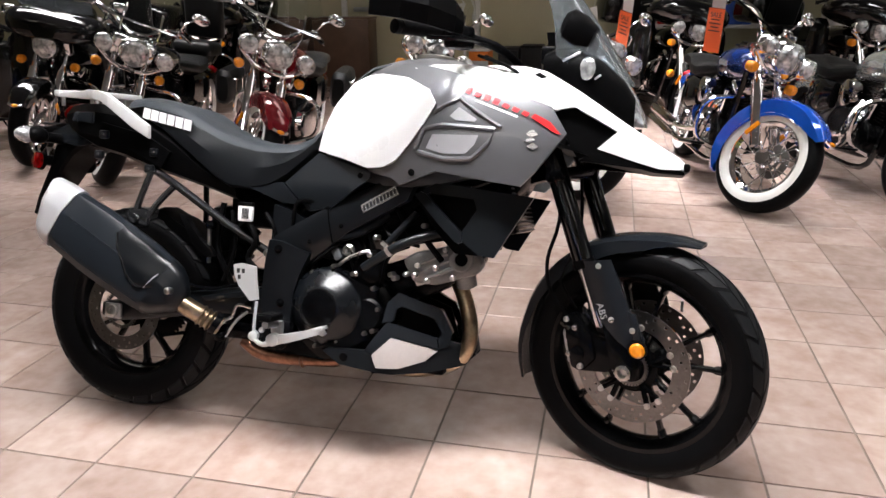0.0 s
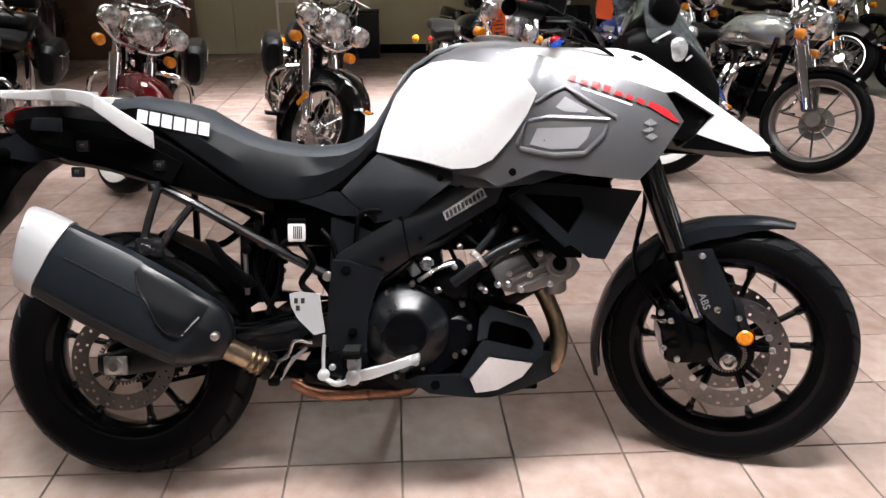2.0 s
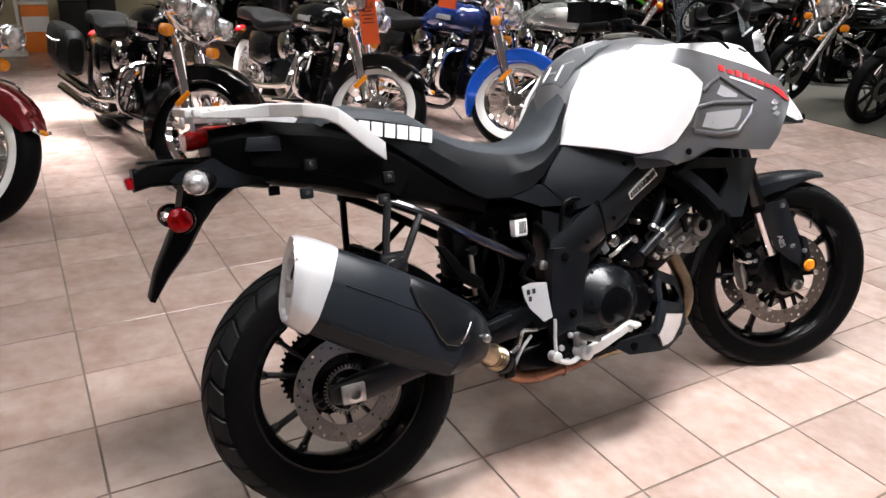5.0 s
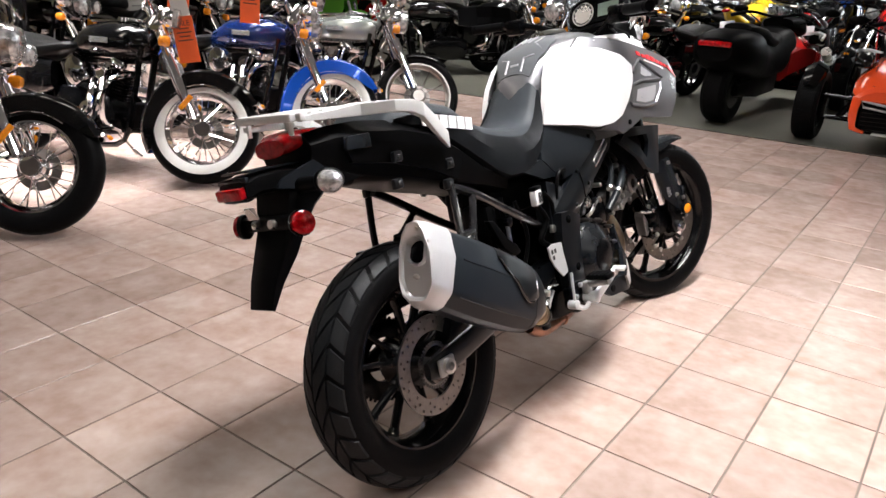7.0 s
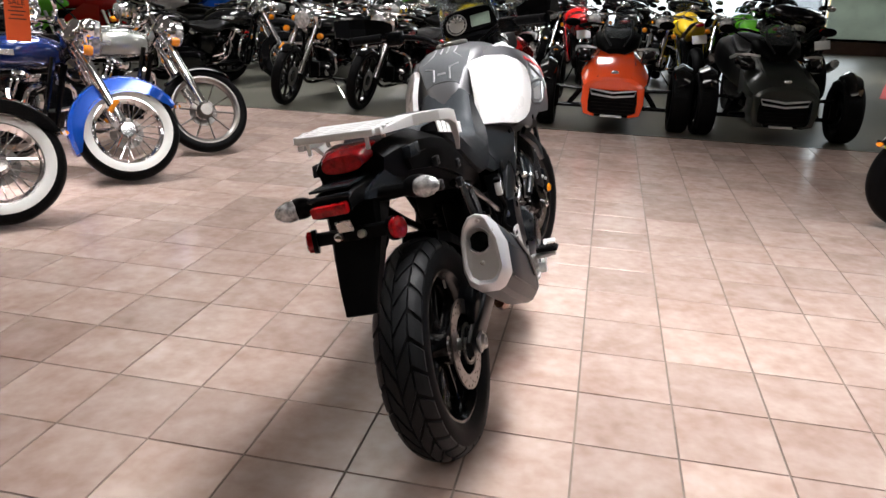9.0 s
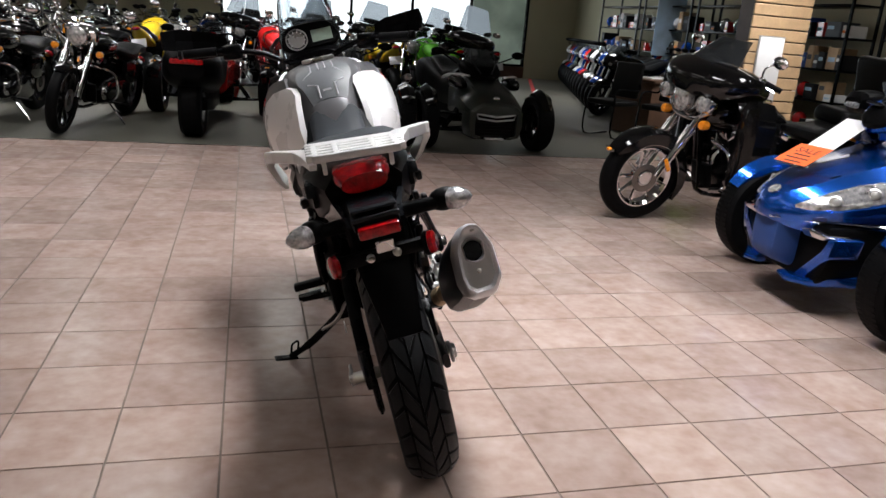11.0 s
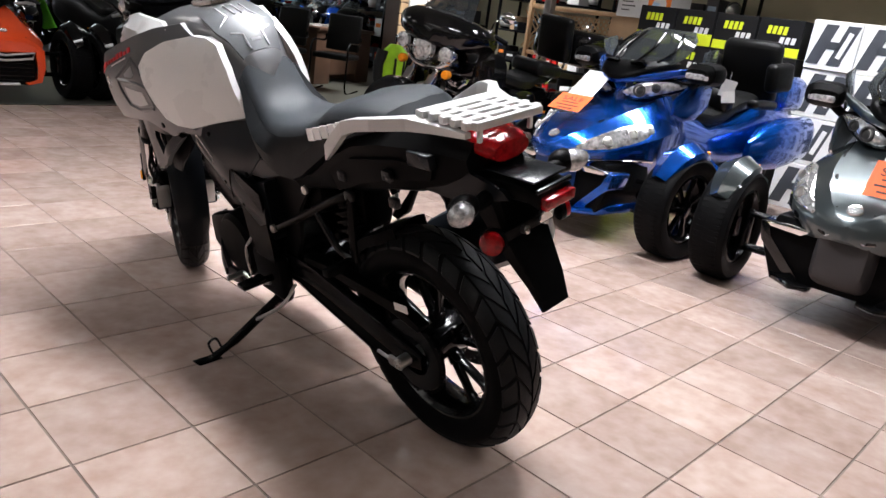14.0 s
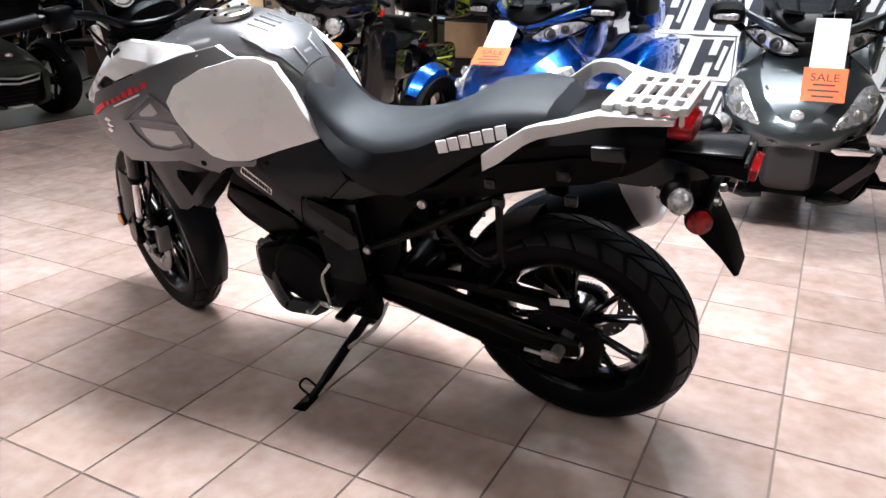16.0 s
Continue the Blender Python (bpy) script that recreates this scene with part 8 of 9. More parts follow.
    s = Shape().tube([(.16, .45, .32), (.19, .0, .44), (.20, -.12, .48)], [.05, .06, .055], 12)
    part("silencer", s, M_STEEL, b)
    s = Shape().path([(-.34, 1.08, .98), (-.18, 1.14, 1.0), (0, 1.16, .96), (.18, 1.14, 1.0), (.34, 1.08, .98)], .012, 6)
    part("handlebar", s, M_BLKMET, b)
    part("licence_holder", Shape().box((.18, .01, .11), (0, -.32, .74), (-20, 0, 0), .004), M_LABEL, b)
    s = Shape().tube([(-.1, .6, .25), (-.24, .66, .02)], .010, 6)
    part("side_stand", s, M_BLKMET, b)
    return b


# ---- the row of cruisers along the aisle ----
ROW = 10
park(cruiser("cruiser", "black cruiser with clear windscreen and studded saddlebags", M_BLKGLOSS, screen=True, back=True), (-1.95, -2.32), ROW)
burg = park(cruiser("cruiser", "burgundy cruiser with whitewall tyres and a clear windscreen", M_BURG), (-1.90, -1.22), ROW)
blackc = park(cruiser("cruiser", "black cruiser with chrome lamps and wire wheels", M_BLKGLOSS, white=False), (-2.02, -.16), ROW)
park(cruiser("cruiser", "black cruiser with whitewall tyres and an orange tag", M_BLKGLOSS, screen=False, bags=False), (-2.17, .92), ROW)
park(cruiser("cruiser", "bright blue cruiser with whitewall tyres and chrome forks", M_BLUEP, screen=False, bags=False, tankpaint=M_NAVY), (-2.10, 1.94), ROW)
park(cruiser("muscle_cruiser", "silver muscle cruiser with cast front wheel", M_SILVERP, white=False, screen=False, bags=False, lamps=1, alloy=10, skinny=True, lowbar=True, fender=M_BLKGLOSS), (-2.06, 2.86), ROW + 2)
tourer = cruiser("touring_motorcycle", "black touring motorcycle with batwing fairing and top box", M_BLKGLOSS, white=False, screen=False, batwing=True, tourpack=True, alloy=9, steer=8)
park(tourer, (2.80, 2.45), 180, 5)
full = cruiser("touring_motorcycle", "fully faired black touring motorcycle with a dark tinted screen", M_BLKGLOSS, white=False, screen=False, batwing=True, tourpack=True, alloy=9, steer=8, lamps=1, tall=True)
park(full, (-2.35, -3.30), ROW)
for x, y, h in ((-2.3, -4.3, ROW), (3.2, 8.4, 268), (2.0, 10.7, 262), (1.0, 10.3, 266), (-.2, 10.7, 264), (3.4, 11.6, 266)):
    copy_thing(full, spot(full, (x, y), h))
for x, y, h in ((-5.0, -3.5, ROW), (-4.7, 1.75, 20), (-4.8, 3.3, 20), (-4.2, 8.6, 262)):
    copy_thing(tourer, spot(tourer, (x, y), h))
naked = cruiser("naked_cruiser", "black stripped-down cruiser with low bars", M_BLKGLOSS, white=False, screen=False, bags=False, lamps=1, alloy=9, skinny=True, lowbar=True, steer=6)
park(naked, (-2.46, 5.28), 262)
copy_thing(naked, spot(naked, (-1.62, 5.30), 258))
for x, y, h in ((-3.35, 7.5, 256), (-2.55, 9.1, 250), (-1.0, 8.5, 262), (.55, 8.7, 266), (1.45, 8.4, 262), (2.35, 8.8, 268), (-3.9, 8.2, 8), (-4.2, 9.5, 5), (-5.9, 5.6, 15), (-4.70, 5.32, 242), (-2.0, 9.8, 20), (-1.6, 11.2, 15)):
    copy_thing(naked, spot(naked, (x, y), h))
for x, y, h in ((-1.9, 7.8, 15), (-2.9, 12.0, 10), (-5.2, 11.2, 10), (-.9, 12.8, 20), (-3.1, 6.75, 8)):
    copy_thing(blackc, spot(blackc, (x, y), h))
copy_thing(burg, spot(burg, (-3.2, 10.8), 10))
for x, y in ((-4.75, 4.6), (-5.2, -4.8)):
    copy_thing(blackc, spot(blackc, (x, y), ROW))

# sale cards
for at, rz, ry in (((-2.27, .935, .980), -40, -8), ((-2.52, 1.12, 1.14), -35, 10), ((-2.52, 1.66, 1.16), -30, 4)):
    sale_tag(at, pose(0, 0, 0, 0, ry, 90 + rz - 20), True, .13, 2.0)
sale_tag((2.90, .90, .80), pose(0, 0, 0, -64, 0, -82), True, .20, .95)
sale_tag((2.74, -.88, .80), pose(0, 0, 0, -42, 0, -88), True, .19, 1.0)

tag = empty("paper_tag", pose(3.69, .357, .94, 0, 0, -60), label="white paper tag hung on the roadster's bar", category="price tag")
part("slip", Shape().box((.085, .002, .105), (0, 0, 0), (6, 8, 0)), M_LABEL, tag)
part("slip", Shape().box((.080, .002, .070), (.012, -.010, -.050), (-8, -10, 6)), M_LABEL, tag)
part("string", Shape().tube([(0, 0, .05), (.005, .01, .10)], .0015, 5), M_LABEL, tag)

# ---- three-wheelers ----
blue = roadster("touring_roadster", "metallic blue three-wheeled touring roadster with a smoked screen", M_BLUEM, True)
blue.matrix_world = pose(3.06, .815, 0, 0, 0, 90 - 6)
grey = roadster("touring_roadster", "dark grey metallic three-wheeled touring roadster", M_DKGREYM, True)
grey.matrix_world = pose(2.98, -.78, 0, 0, 0, 90 + 2)
orange = roadster("sport_roadster", "orange three-wheeled sport roadster with black mudguards", M_ORANGEP, False)
orange.matrix_world = pose(1.00, 5.32, 0, 0, 0, 180)
blacks = roadster("sport_roadster", "satin black three-wheeled sport roadster", M_BLKMATTE, False)
blacks.matrix_world = pose(2.50, 5.32, 0, 0, 0, 180 + 3)
reds = roadster("sport_roadster", "red and black three-wheeled sport roadster seen from behind", M_REDP, False)
reds.matrix_world = pose(-.33, 7.20, 0, 0, 0, -4)

# ---- far rows of sports bikes ----
PAINTS = [("white", M_WHITEP), ("blue", M_BLUEP), ("black", M_BLKGLOSS), ("red", M_REDP), ("yellow", M_YELLOWP), ("green", M_GREENP), ("silver", M_SILVERP)]
far = [street_bike("sports_motorcycle", f"{nm} faired sports motorcycle on its stand in the showroom", p) for nm, p in PAINTS]
homes = []
for k in range(14):
    homes.append((5.75 + .22 * k, 9.2 + .62 * k, 205, (2, 1, 2, 0, 2, 3, 1, 0, 2, 6, 1, 3, 2, 0)[k]))
for k, c in enumerate((2, 1, 2, 6, 2, 0, 3, 1)):
    homes.append((7.15 + .24 * k, 8.75 + .62 * k, 205, c))
for k, c in enumerate((4, 2, 3, 2, 4, 5, 2)):
    homes.append((-1.1 + .80 * k, 9.8, 88 + 4 * (k % 3), c))
for k, c in enumerate((2, 5, 2, 1, 6, 2, 4)):
    homes.append((-4.6 + .95 * k, 13.6, 262 + 5 * (k % 2), c))
for k, c in enumerate((3, 2, 6, 2, 1, 2, 0, 2)):
    homes.append((-4.4 + .92 * k, 11.5 + .2 * (k % 2), 258 + 6 * (k % 3), c))
for k, c in enumerate((5, 3, 2, 0, 2, 1)):
    homes.append((-6.9 + .25 * (k % 2), 7.4 + .95 * k, 12, c))
used = set()
for x, y, h, c in homes:
    m = spot(far[c], (x, y), h, 8, 1.40)
    if c in used:
        copy_thing(far[c], m)
    else:
        used.add(c)
        far[c].matrix_world = m


# ---- cartons, counters and wall things ----
def carton(name, label, size, m, body, group="", bands=(), glyph=0):
    """Closed carton with a lid seam and printed bands."""
    b = empty(name, m, label=label, category="box", group=group)
    w, d, h = size
    part("carton_body", Shape().box((w, d, h), (0, 0, h / 2), (0, 0, 0), .004, 1), body, b)
    for z0, hh, mt in bands:
        part("printed_band", Shape().box((w * .998, .002, hh), (0, -d / 2 - .0012, z0)), mt, b)
    if glyph > 0:
        for k in (-1, 1):
            s = Shape().prism([(k * w * .22 - w * .13, -d / 2 - .0015), (k * w * .22 + w * .13, -d / 2 - .0015), (k * w * .22 + w * .13, -d / 2 - .0035), (k * w * .22 - w * .13, -d / 2 - .0035)], h * .10, h * .92, "z")
            s.shift(Matrix(((1, 0, .30, -.30 * h * .5), (0, 1, 0, 0), (0, 0, 1, 0), (0, 0, 0, 1))))
            part("printed_block", s, M_GLYPH, b)
        part("printed_bar", Shape().box((w * .30, .002, h * .16), (0, -d / 2 - .0025, h * .5)), M_GLYPH, b)
        part("print_line", Shape().box((w * .10, .001, h * .55), (w * .24, -d / 2 - .0045, h * .52), (0, 17, 0)), M_WHITEBOX, b)
    if glyph < 0:
        for k in range(4):
            s = Shape().prism([(-w * .30 + w * .12 * k, h * .58), (-w * .215 + w * .12 * k, h * .58), (-w * .195 + w * .12 * k, h * .80), (-w * .28 + w * .12 * k, h * .80)], -d / 2 - .0035, -d / 2 - .001, "y")
            part("printed_bar", s, M_YELBOX, b)
        for k in range(3):
            s = Shape().prism([(w * .02 + w * .13 * k, h * .34), (w * .11 + w * .13 * k, h * .34), (w * .13 + w * .13 * k, h * .52), (w * .04 + w * .13 * k, h * .52)], -d / 2 - .0035, -d / 2 - .001, "y")
            part("printed_bar", s, M_WHITEBOX, b)
    return b


M_GLYPH = mat("slate_print", (0.05, 0.055, 0.065), 0.5, var=0.1, bump=0)
rnd = random.Random(5)
face = -90
for i in range(7):
    for j in range(4):
        carton("battery_carton", "white carton with large dark slanted print, stacked", (.36, .30, .37), pose(5.62 + rnd.uniform(-.01, .01), .38 - .365 * i, .375 * j, 0, 0, face + rnd.uniform(-1.5, 1.5)), M_WHITEBOX, "stacked white cartons", (), 1)
for i in range(4):
    for j in range(5):
        carton("helmet_carton", "black carton with acid yellow bands, stacked", (.36, .32, .29), pose(5.62 + rnd.uniform(-.01, .01), .80 + .37 * i, .295 * j, 0, 0, face + rnd.uniform(-2, 2)), M_BLACKBOX, "stacked black and yellow cartons", ((.036, .07, M_YELBOX),) if (i + j) % 3 else ((.05, .10, M_YELBOX),), -1)
for i, (y, z, sz, mt) in enumerate(((2.33, 1.16, (.62, .4, .20), M_KRAFT), (2.45, .78, (.6, .4, .36), M_BLACKBOX), (2.45, .40, (.6, .4, .36), M_KRAFT), (2.45, 0, (.6, .4, .38), M_BLACKBOX))):
    carton("carton", "plain shipping carton stacked beside the roadsters", sz, pose(6.05, y, z, 0, 0, face), mt, "mixed cartons")

hc = carton("helmet_carton", "white carton with an orange helmet print, on other cartons", (.58, .38, .275), pose(6.0, 2.28, 1.362, 0, 0, face), M_WHITEBOX, "mixed cartons")
part("printed_panel", Shape().prism([(.045, .012), (.282, .012), (.282, .262), (.045, .262)], -.1935, -.1905, "y"), M_ORANGEBOX, hc, "orange printed panel")
part("printed_outline", Shape().prism([(.095, .060), (.115, .045), (.215, .045), (.235, .080), (.238, .150), (.220, .200), (.175, .222), (.125, .205), (.098, .160)], -.1965, -.1935, "y"), M_WHITEBOX, hc)
part("printed_visor", Shape().prism([(.090, .120), (.165, .112), (.172, .150), (.100, .160)], -.1990, -.1965, "y"), M_BLUECARD, hc)
for k, (w, z) in enumerate(((.17, .170), (.12, .138), (.15, .100), (.09, .060))):
    part("printed_bar", Shape().prism([(-.24, z), (-.24 + w, z), (-.24 + w, z + (.020 if k == 0 else .010)), (-.24, z + (.020 if k == 0 else .010))], -.1930, -.1905, "y"), M_INK, hc)

# lattice screen
lat = empty("lattice_screen", pose(6.35, 3.2, 0), label="tan woven lattice screen on posts", category="screen")
s = Shape()
for k in range(24):
    for d in (1, -1):
        y0 = -.75 + .065 * k
        s.box((.006, .016, .55), (d * .004, y0, 1.12), (d * 42, 0, 0))
part("weave", s, M_WOOD, lat, kind="stuff")
for y in (-.85, .85):
    part("post", Shape().box((.05, .05, 1.5), (0, y, .75), (0, 0, 0), .006), M_WOOD, lat)
for z in (.86, 1.38):
    part("rail", Shape().box((.04, 1.7, .05), (0, 0, z), (0, 0, 0), .005), M_WOOD, lat)
pole = tagged(part("support_post", Shape().box((.09, .09, CEIL), (5.75, 3.35, CEIL / 2), (0, 0, 0), .01), M_ALU, label="grey steel support post", kind="structure"), category="post")

# slat board pillar with a white board
pil = empty("slatwall_pillar", pose(6.65, 6.35, 0), label="tan slat-board display pillar", category="display pillar")
part("core", Shape().box((.80, .30, 2.6), (0, .02, 1.3)), M_DKWOOD, pil)
for k in range(17):
    part("slat", Shape().box((.86, .03, .135), (0, -.15, .10 + .15 * k), (0, 0, 0), .006, 1), M_WOOD, pil)
wb = empty("white_board", pose(6.55, 6.16, .62), label="white notice board leaning on the pillar", category="notice board")
part("panel", Shape().box((.36, .016, .80), (0, 0, .40), (0, 0, 0), .004), M_WHITECAB, wb)
part("board_frame", Shape().box((.39, .010, .83), (0, .013, .40), (0, 0, 0), .004), M_ALU, wb)

# hanging blue banner
bn = empty("banner", pose(8.15, 11.4, 0), label="pale blue printed banner on a stand", category="banner")
part("cloth", Shape().box((.62, .006, 1.5), (0, 0, 1.75)), M_BLUECARD, bn)
part("stand", Shape().tube([(0, .03, 0), (0, .03, 2.5)], .012, 8), M_ALU, bn)
part("foot", Shape().box((.6, .25, .03), (0, .03, .015), (0, 0, 0), .008), M_ALU, bn)


def visitor_chair(m):
    c = empty("visitor_chair", m, label="black padded cantilever visitor chair", category="chair", group="visitor chairs")
    part("seat", Shape().box((.48, .46, .07), (0, 0, .45), (0, 0, 0), .025, 3), M_LEATHER, c)
    part("backrest", Shape().box((.46, .06, .46), (0, .22, .74), (-8, 0, 0), .025, 3), M_LEATHER, c)
    for sx in (1, -1):
        part("leg", Shape().path([(sx * .24, .20, .70), (sx * .25, .18, .62), (sx * .25, -.20, .62), (sx * .25, -.24, .40), (sx * .25, -.22, .02), (sx * .25, .22, .015)], .012, 8), M_BLKMET, c)
    return c


ch = visitor_chair(pose(4.75, 6.75, 0, 0, 0, -70))
copy_thing(ch, pose(5.25, 6.25, 0, 0, 0, -60))
desk = empty("sales_desk", pose(5.9, 7.35, 0, 0, 0, 20), label="dark wooden sales desk with papers", category="desk")
part("top", Shape().box((1.5, .75, .04), (0, 0, .74), (0, 0, 0), .008), M_DKWOOD, desk)
part("modesty_panel", Shape().box((1.4, .03, .6), (0, -.3, .42), (0, 0, 0), .004), M_DKWOOD, desk)
for sx in (1, -1):
    part("pedestal", Shape().box((.38, .66, .72), (sx * .54, 0, .36), (0, 0, 0), .006), M_DKWOOD, desk)
for k in range(3):
    pp = part("paper_stack", Shape().box((.22, .30, .02 + .01 * k), (0, 0, .012), (0, 0, 12 * k), .002, 1), M_LABEL)
    pp.matrix_world = pose(5.5 + .35 * k, 7.25 + .12 * k, .752, 0, 0, 20)
    tagged(pp, label="loose stack of white papers on the desk", category="paper", group="papers on the desk")

# hi-vis jacket on a stand
jk = empty("jacket_stand", pose(4.2, 3.98, 0) @ Matrix.Diagonal((.8, .8, .64, 1)), label="hi-vis yellow and black jacket on a stand", category="jacket")
part("pole", Shape().tube([(0, 0, 0), (0, 0, 1.4)], .014, 8), M_BLKMET, jk)
part("foot", Shape().lathe([(0, .20), (.02, .20), (.03, .03)], (0, 0, 0), (0, 0, 1), 20), M_BLKMET, jk)
rs = [[(a, b, z) for a, b in ((hw * math.cos(t), hd * math.sin(t)) for t in (2 * math.pi * i / 18 for i in range(18)))] for z, hw, hd in ((.52, .20, .11), (.60, .21, .12), (.80, .20, .11), (1.0, .22, .12), (1.12, .21, .11), (1.20, .12, .08), (1.25, .07, .06))]
body = part("jacket_body", Shape().rings(rs), M_HIVIS, jk)
for sx in (1, -1):
    part("sleeve", Shape().tube([(sx * .19, 0, 1.14), (sx * .27, -.02, .95), (sx * .29, -.06, .72), (sx * .28, -.09, .58)], [.07, .065, .055, .045], 12), M_BLACKBOX, jk)
    part("chest_panel", Shape().box((.035, .02, .5), (sx * .07, -.108, .80), (0, 0, 0), .006), M_BLACKBOX, jk)

# shelving with stock along the east side
HELMETS = [M_BLKGLOSS, M_BLKGLOSS, M_WHITEP, M_SILVERP, M_REDP, M_BLUEP]
for n, (y0, x0) in enumerate(((7.6, 8.4), (9.6, 8.4), (11.6, 8.4), (13.6, 8.4), (5.2, 8.4), (3.2, 8.4))):
    sh = empty("shelf_unit", pose(x0, y0, 0), label="black metal shelf unit filled with stock", category="shelf", group="shelf units")
    for z in (.15, .6, 1.05, 1.5, 1.95):
        part("shelf_board", Shape().box((.5, 1.8, .03), (0, 0, z), (0, 0, 0), .004), M_BLKMET, sh)
    for a in (-.24, .24):
        for b_ in (-.88, .88):
            part("upright", Shape().box((.035, .035, 2.2), (a, b_, 1.1)), M_BLKMET, sh)
    for z in (.165, .615, 1.065, 1.515):
        y = -.82
        while y < .74:
            w = rnd.uniform(.07, .20)
            tall_ = rnd.uniform(.10, .34)
            if rnd.random() < .28:
                w = .25
                hm = empty("helmet", pose(x0 - .08, y0 + y + w / 2, z, 0, 0, rnd.uniform(60, 120)), label="glossy motorcycle helmet standing on the shelf", category="helmet", group="stock on the shelves")
                part("shell", Shape().ball((0, 0, .125), .12, 14, (.92, 1.05, 1.0)), rnd.choice(HELMETS), hm)
                part("visor", Shape().ball((0, -.035, .13), .108, 12, (.9, 1.0, .52)), M_BLKGLOSS, hm)
                part("neck_rim", Shape().lathe([(0, .075), (.022, .092), (.03, .085)], (0, 0, .001), (0, 0, 1), 14), M_BLKPLAST, hm)
            else:
                mt = rnd.choice([M_BLACKBOX, M_BLACKBOX, M_BLACKBOX, M_GLYPH, M_WHITEBOX, M_KRAFT, M_BLUEBOX, M_REDP])
                bx = empty("stock_box", pose(x0 - .04 + rnd.uniform(-.03, .03), y0 + y + w / 2, z, 0, 0, rnd.uniform(-5, 5)), label="small stock carton standing on the shelf", category="box", group="stock on the shelves")
                part("carton_body", Shape().box((.34, w, tall_), (0, 0, tall_ / 2), (0, 0, 0), .004, 1), mt, bx)
                part("print_band", Shape().box((.002, w * .7, tall_ * .22), (-.1715, 0, tall_ * rnd.uniform(.35, .7))), rnd.choice([M_LABEL, M_ORANGEBOX, M_BLUECARD, M_GLYPH]), bx)
            y += w + rnd.uniform(.008, .05)

# west wall: bench shelf, cabinet, bins, door, cartons
wb2 = empty("wall_shelf", pose(-7.62, 2.3, 0), label="white wall shelf on brackets", category="shelf")
part("board", Shape().box((.5, 1.9, .04), (0, 0, .82), (0, 0, 0), .006), M_WHITECAB, wb2)
part("lower_board", Shape().box((.5, 1.9, .04), (0, 0, .38), (0, 0, 0), .006), M_WHITECAB, wb2)
for y in (-.93, 0, .93):
    part("bracket", Shape().box((.48, .03, .80), (0, y, .40), (0, 0, 0), .004), M_WHITECAB, wb2)
for y, w, h, mt, lb in ((2.45, .40, .42, M_BLUEBOX, "dark blue carton standing on the wall shelf"), (1.75, .42, .34, M_REDP, "red bag standing on the wall shelf"), (2.95, .25, .25, M_WHITEBOX, "small white carton on the wall shelf")):
    bx = part("stored_box", Shape().box((.36, w, h), (0, 0, h / 2), (0, 0, 0), .02), mt)
    bx.matrix_world = pose(-7.60, y, .842)
    tagged(bx, label=lb, category="box")
cab = empty("drawer_cabinet", pose(-7.58, 3.82, 0), label="tall white metal cabinet with wide drawers", category="cabinet")
part("carcass", Shape().box((.55, .62, 1.55), (0, 0, .775), (0, 0, 0), .008), M_WHITECAB, cab)
for k in range(6):
    dr = part("drawer", Shape().box((.02, .58, .22), (.282, 0, .16 + .245 * k), (0, 0, 0), .004), M_WHITECAB, cab)
    part("handle", Shape().box((.02, .20, .016), (.30, 0, .23 + .245 * k), (0, 0, 0), .004), M_ALU, dr)
for i, (y, h, mt, lb) in enumerate(((-.69, .50, M_ORANGEBOX, "orange and white carton by the wall"), (-.30, .52, M_BLACKBOX, "black tool case by the wall"), (.0, .55, M_BLACKBOX, "black bin by the wall"), (-2.6, .9, M_DKWOOD, "dark wooden cabinet by the wall"), (-3.5, .9, M_DKWOOD, "dark wooden cabinet by the wall"))):
    bx = empty("floor_box", pose(-7.55, y, 0), label=lb, category="box" if i < 2 else "bin" if i == 2 else "cabinet")
    part("box_body", Shape().box((.36, .27 if i < 3 else .8, h), (0, 0, h / 2), (0, 0, 0), .012), mt, bx)
    part("lid", Shape().box((.38, .285 if i < 3 else .82, .03), (0, 0, h + .015), (0, 0, 0), .008), mt if i != 0 else M_WHITEBOX, bx)
    if i == 0:
        part("white_band", Shape().box((.002, .26, .16), (.182, 0, .30)), M_WHITEBOX, bx)
door = tagged(empty("door_1", pose(-7.89, -1.75, 0), label="olive painted double door with push bars", category="door", kind="structure"))
for sy in (-1, 1):
    lf = part("door_leaf", Shape().box((.05, .90, 2.05), (.02, sy * .455, 1.03), (0, 0, 0), .006), M_WALL, door)
    part("push_bar", Shape().box((.05, .70, .06), (.07, sy * .455, 1.02), (0, 0, 0), .015), M_ALU, lf)
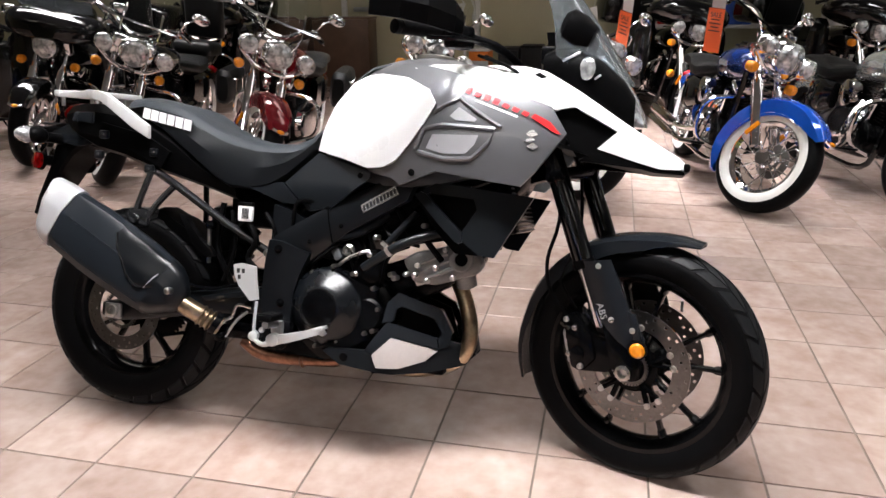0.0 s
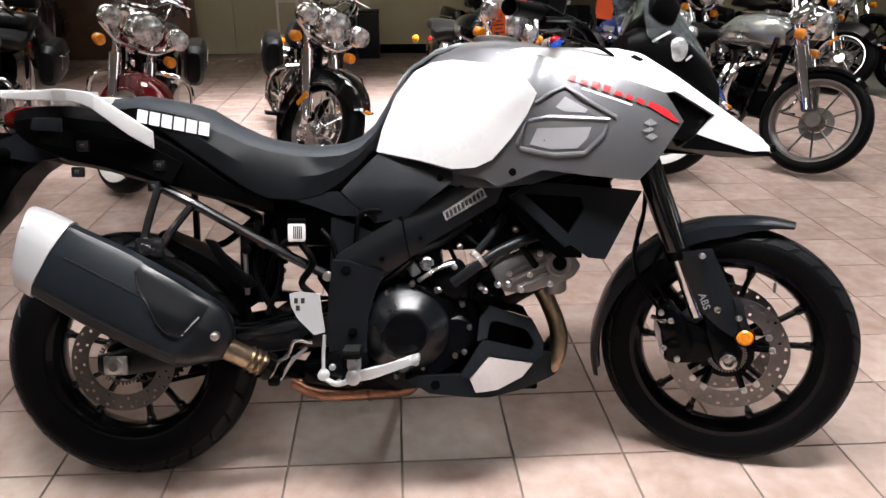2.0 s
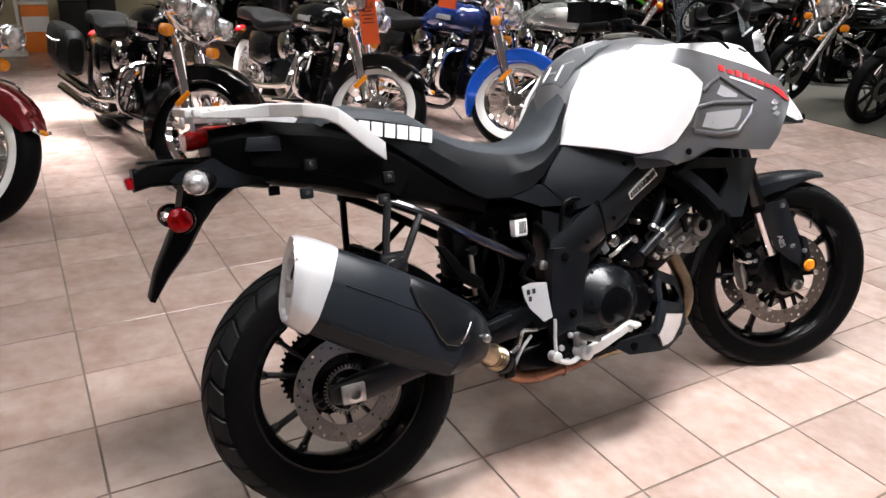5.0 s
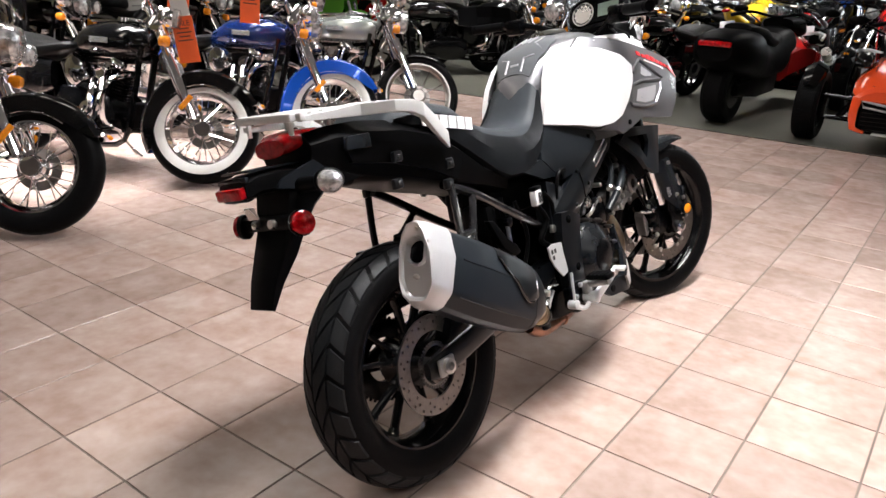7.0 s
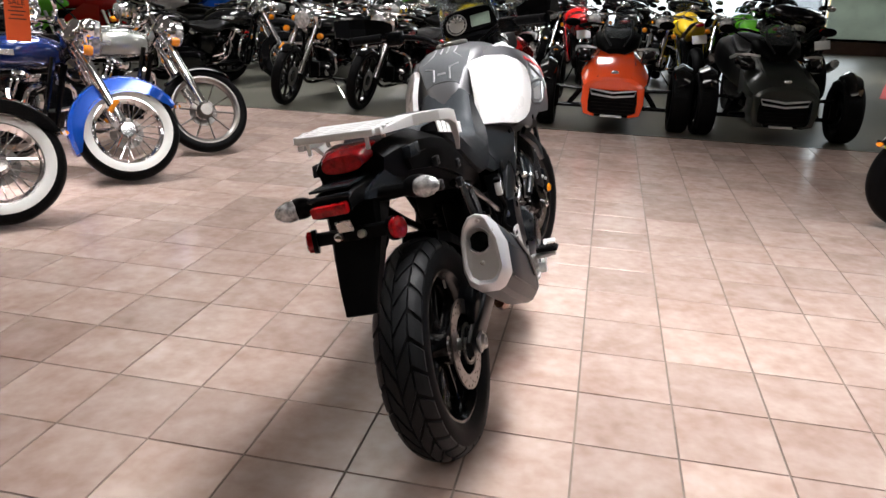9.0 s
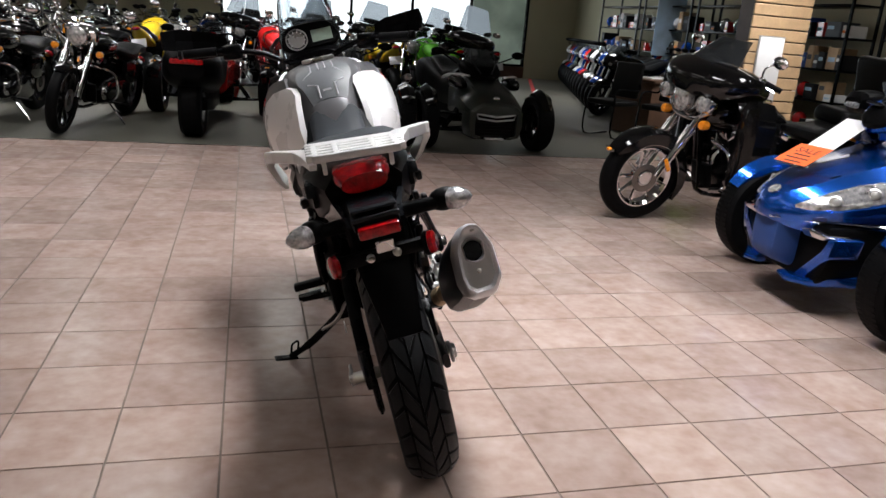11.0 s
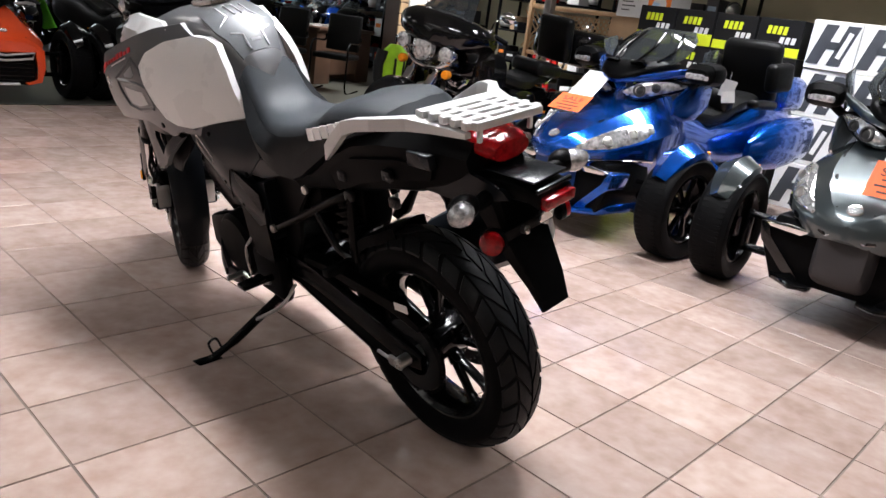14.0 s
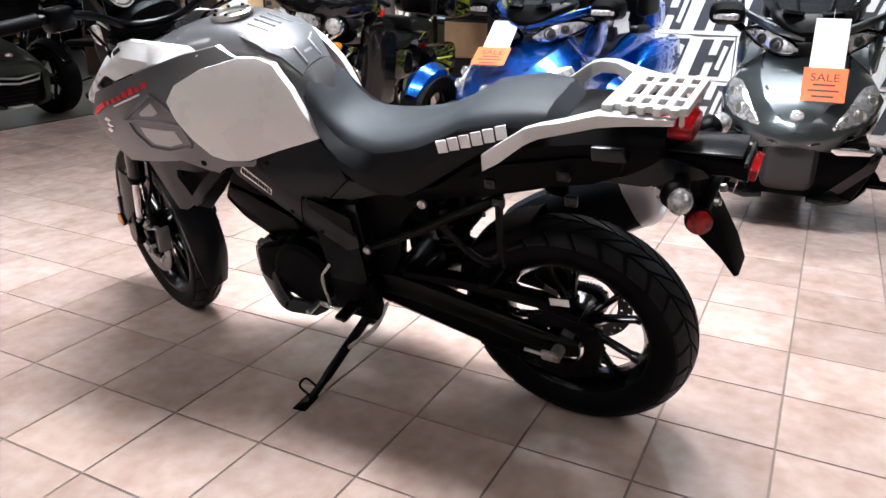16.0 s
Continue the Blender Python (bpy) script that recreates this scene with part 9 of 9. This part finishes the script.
for sy in (-1, 1):
    part("door_jamb", Shape().box((.08, .07, 2.14), (.03, sy * .95, 1.07), (0, 0, 0), .006), M_WHITECAB, door)
part("door_head", Shape().box((.08, 1.83, .07), (.03, 0, 2.10), (0, 0, 0), .006), M_WHITECAB, door)
rk = empty("wire_stand", pose(-7.3, -.98, 0), label="white wire display stand by the wall", category="display stand")
for y in (-.12, .12):
    part("upright", Shape().box((.03, .03, 1.5), (0, y, .75), (0, 0, 0), .005), M_WHITECAB, rk)
for z in (.3, .7, 1.1, 1.48):
    part("crossbar", Shape().box((.02, .24, .02), (0, 0, z), (0, 0, 0), .004), M_WHITECAB, rk)
part("base", Shape().box((.35, .32, .03), (0, 0, .015), (0, 0, 0), .006), M_WHITECAB, rk)
tagged(part("floor_tape", Shape().box((.09, 9.5, .004), (6.3, 13.6, .0), (0, 0, -19.5)), M_REDBAND, label="red tape line along the parked row", kind="structure"), category="floor tape")


# ---- floor tiles, last ----
s = Shape().box((TP - .006, TP - .006, .010), (0, 0, -.005), (0, 0, 0), .0009, 1)
TILE_ME = mesh_of("tile", s, M_TILE)
I0, I1, J0, J1 = -8, 9, -9, 8
for i in range(I0, I1):
    for j in range(J0, J1):
        ob = new("tile", TILE_ME)
        ob.parent = floor
        ob.location = ((i + .5) * TP, (j + .5) * TP, random.uniform(-.0004, .0004))
vs, fs = [], []
h, b = TP / 2 - .003, .0009
for i in range(-25, 29):
    for j in range(-25, 16):
        if I0 <= i < I1 and J0 <= j < J1:
            continue
        x, y, k = (i + .5) * TP, (j + .5) * TP, len(vs)
        for q, z in ((h, -.010), (h, -b), (h - b, 0)):
            vs += [(x - q, y - q, z), (x + q, y - q, z), (x + q, y + q, z), (x - q, y + q, z)]
        for lv in (0, 4):
            fs += [(k + lv + a, k + lv + (a + 1) % 4, k + lv + 4 + (a + 1) % 4, k + lv + 4 + a) for a in range(4)]
        fs.append((k + 8, k + 9, k + 10, k + 11))
me = bpy.data.meshes.new("tiles")
me.from_pydata(vs, [], fs)
me.materials.append(M_TILE_FAR)
ob = new("tiles", me)
ob.parent = floor
tagged(ob, kind="stuff")
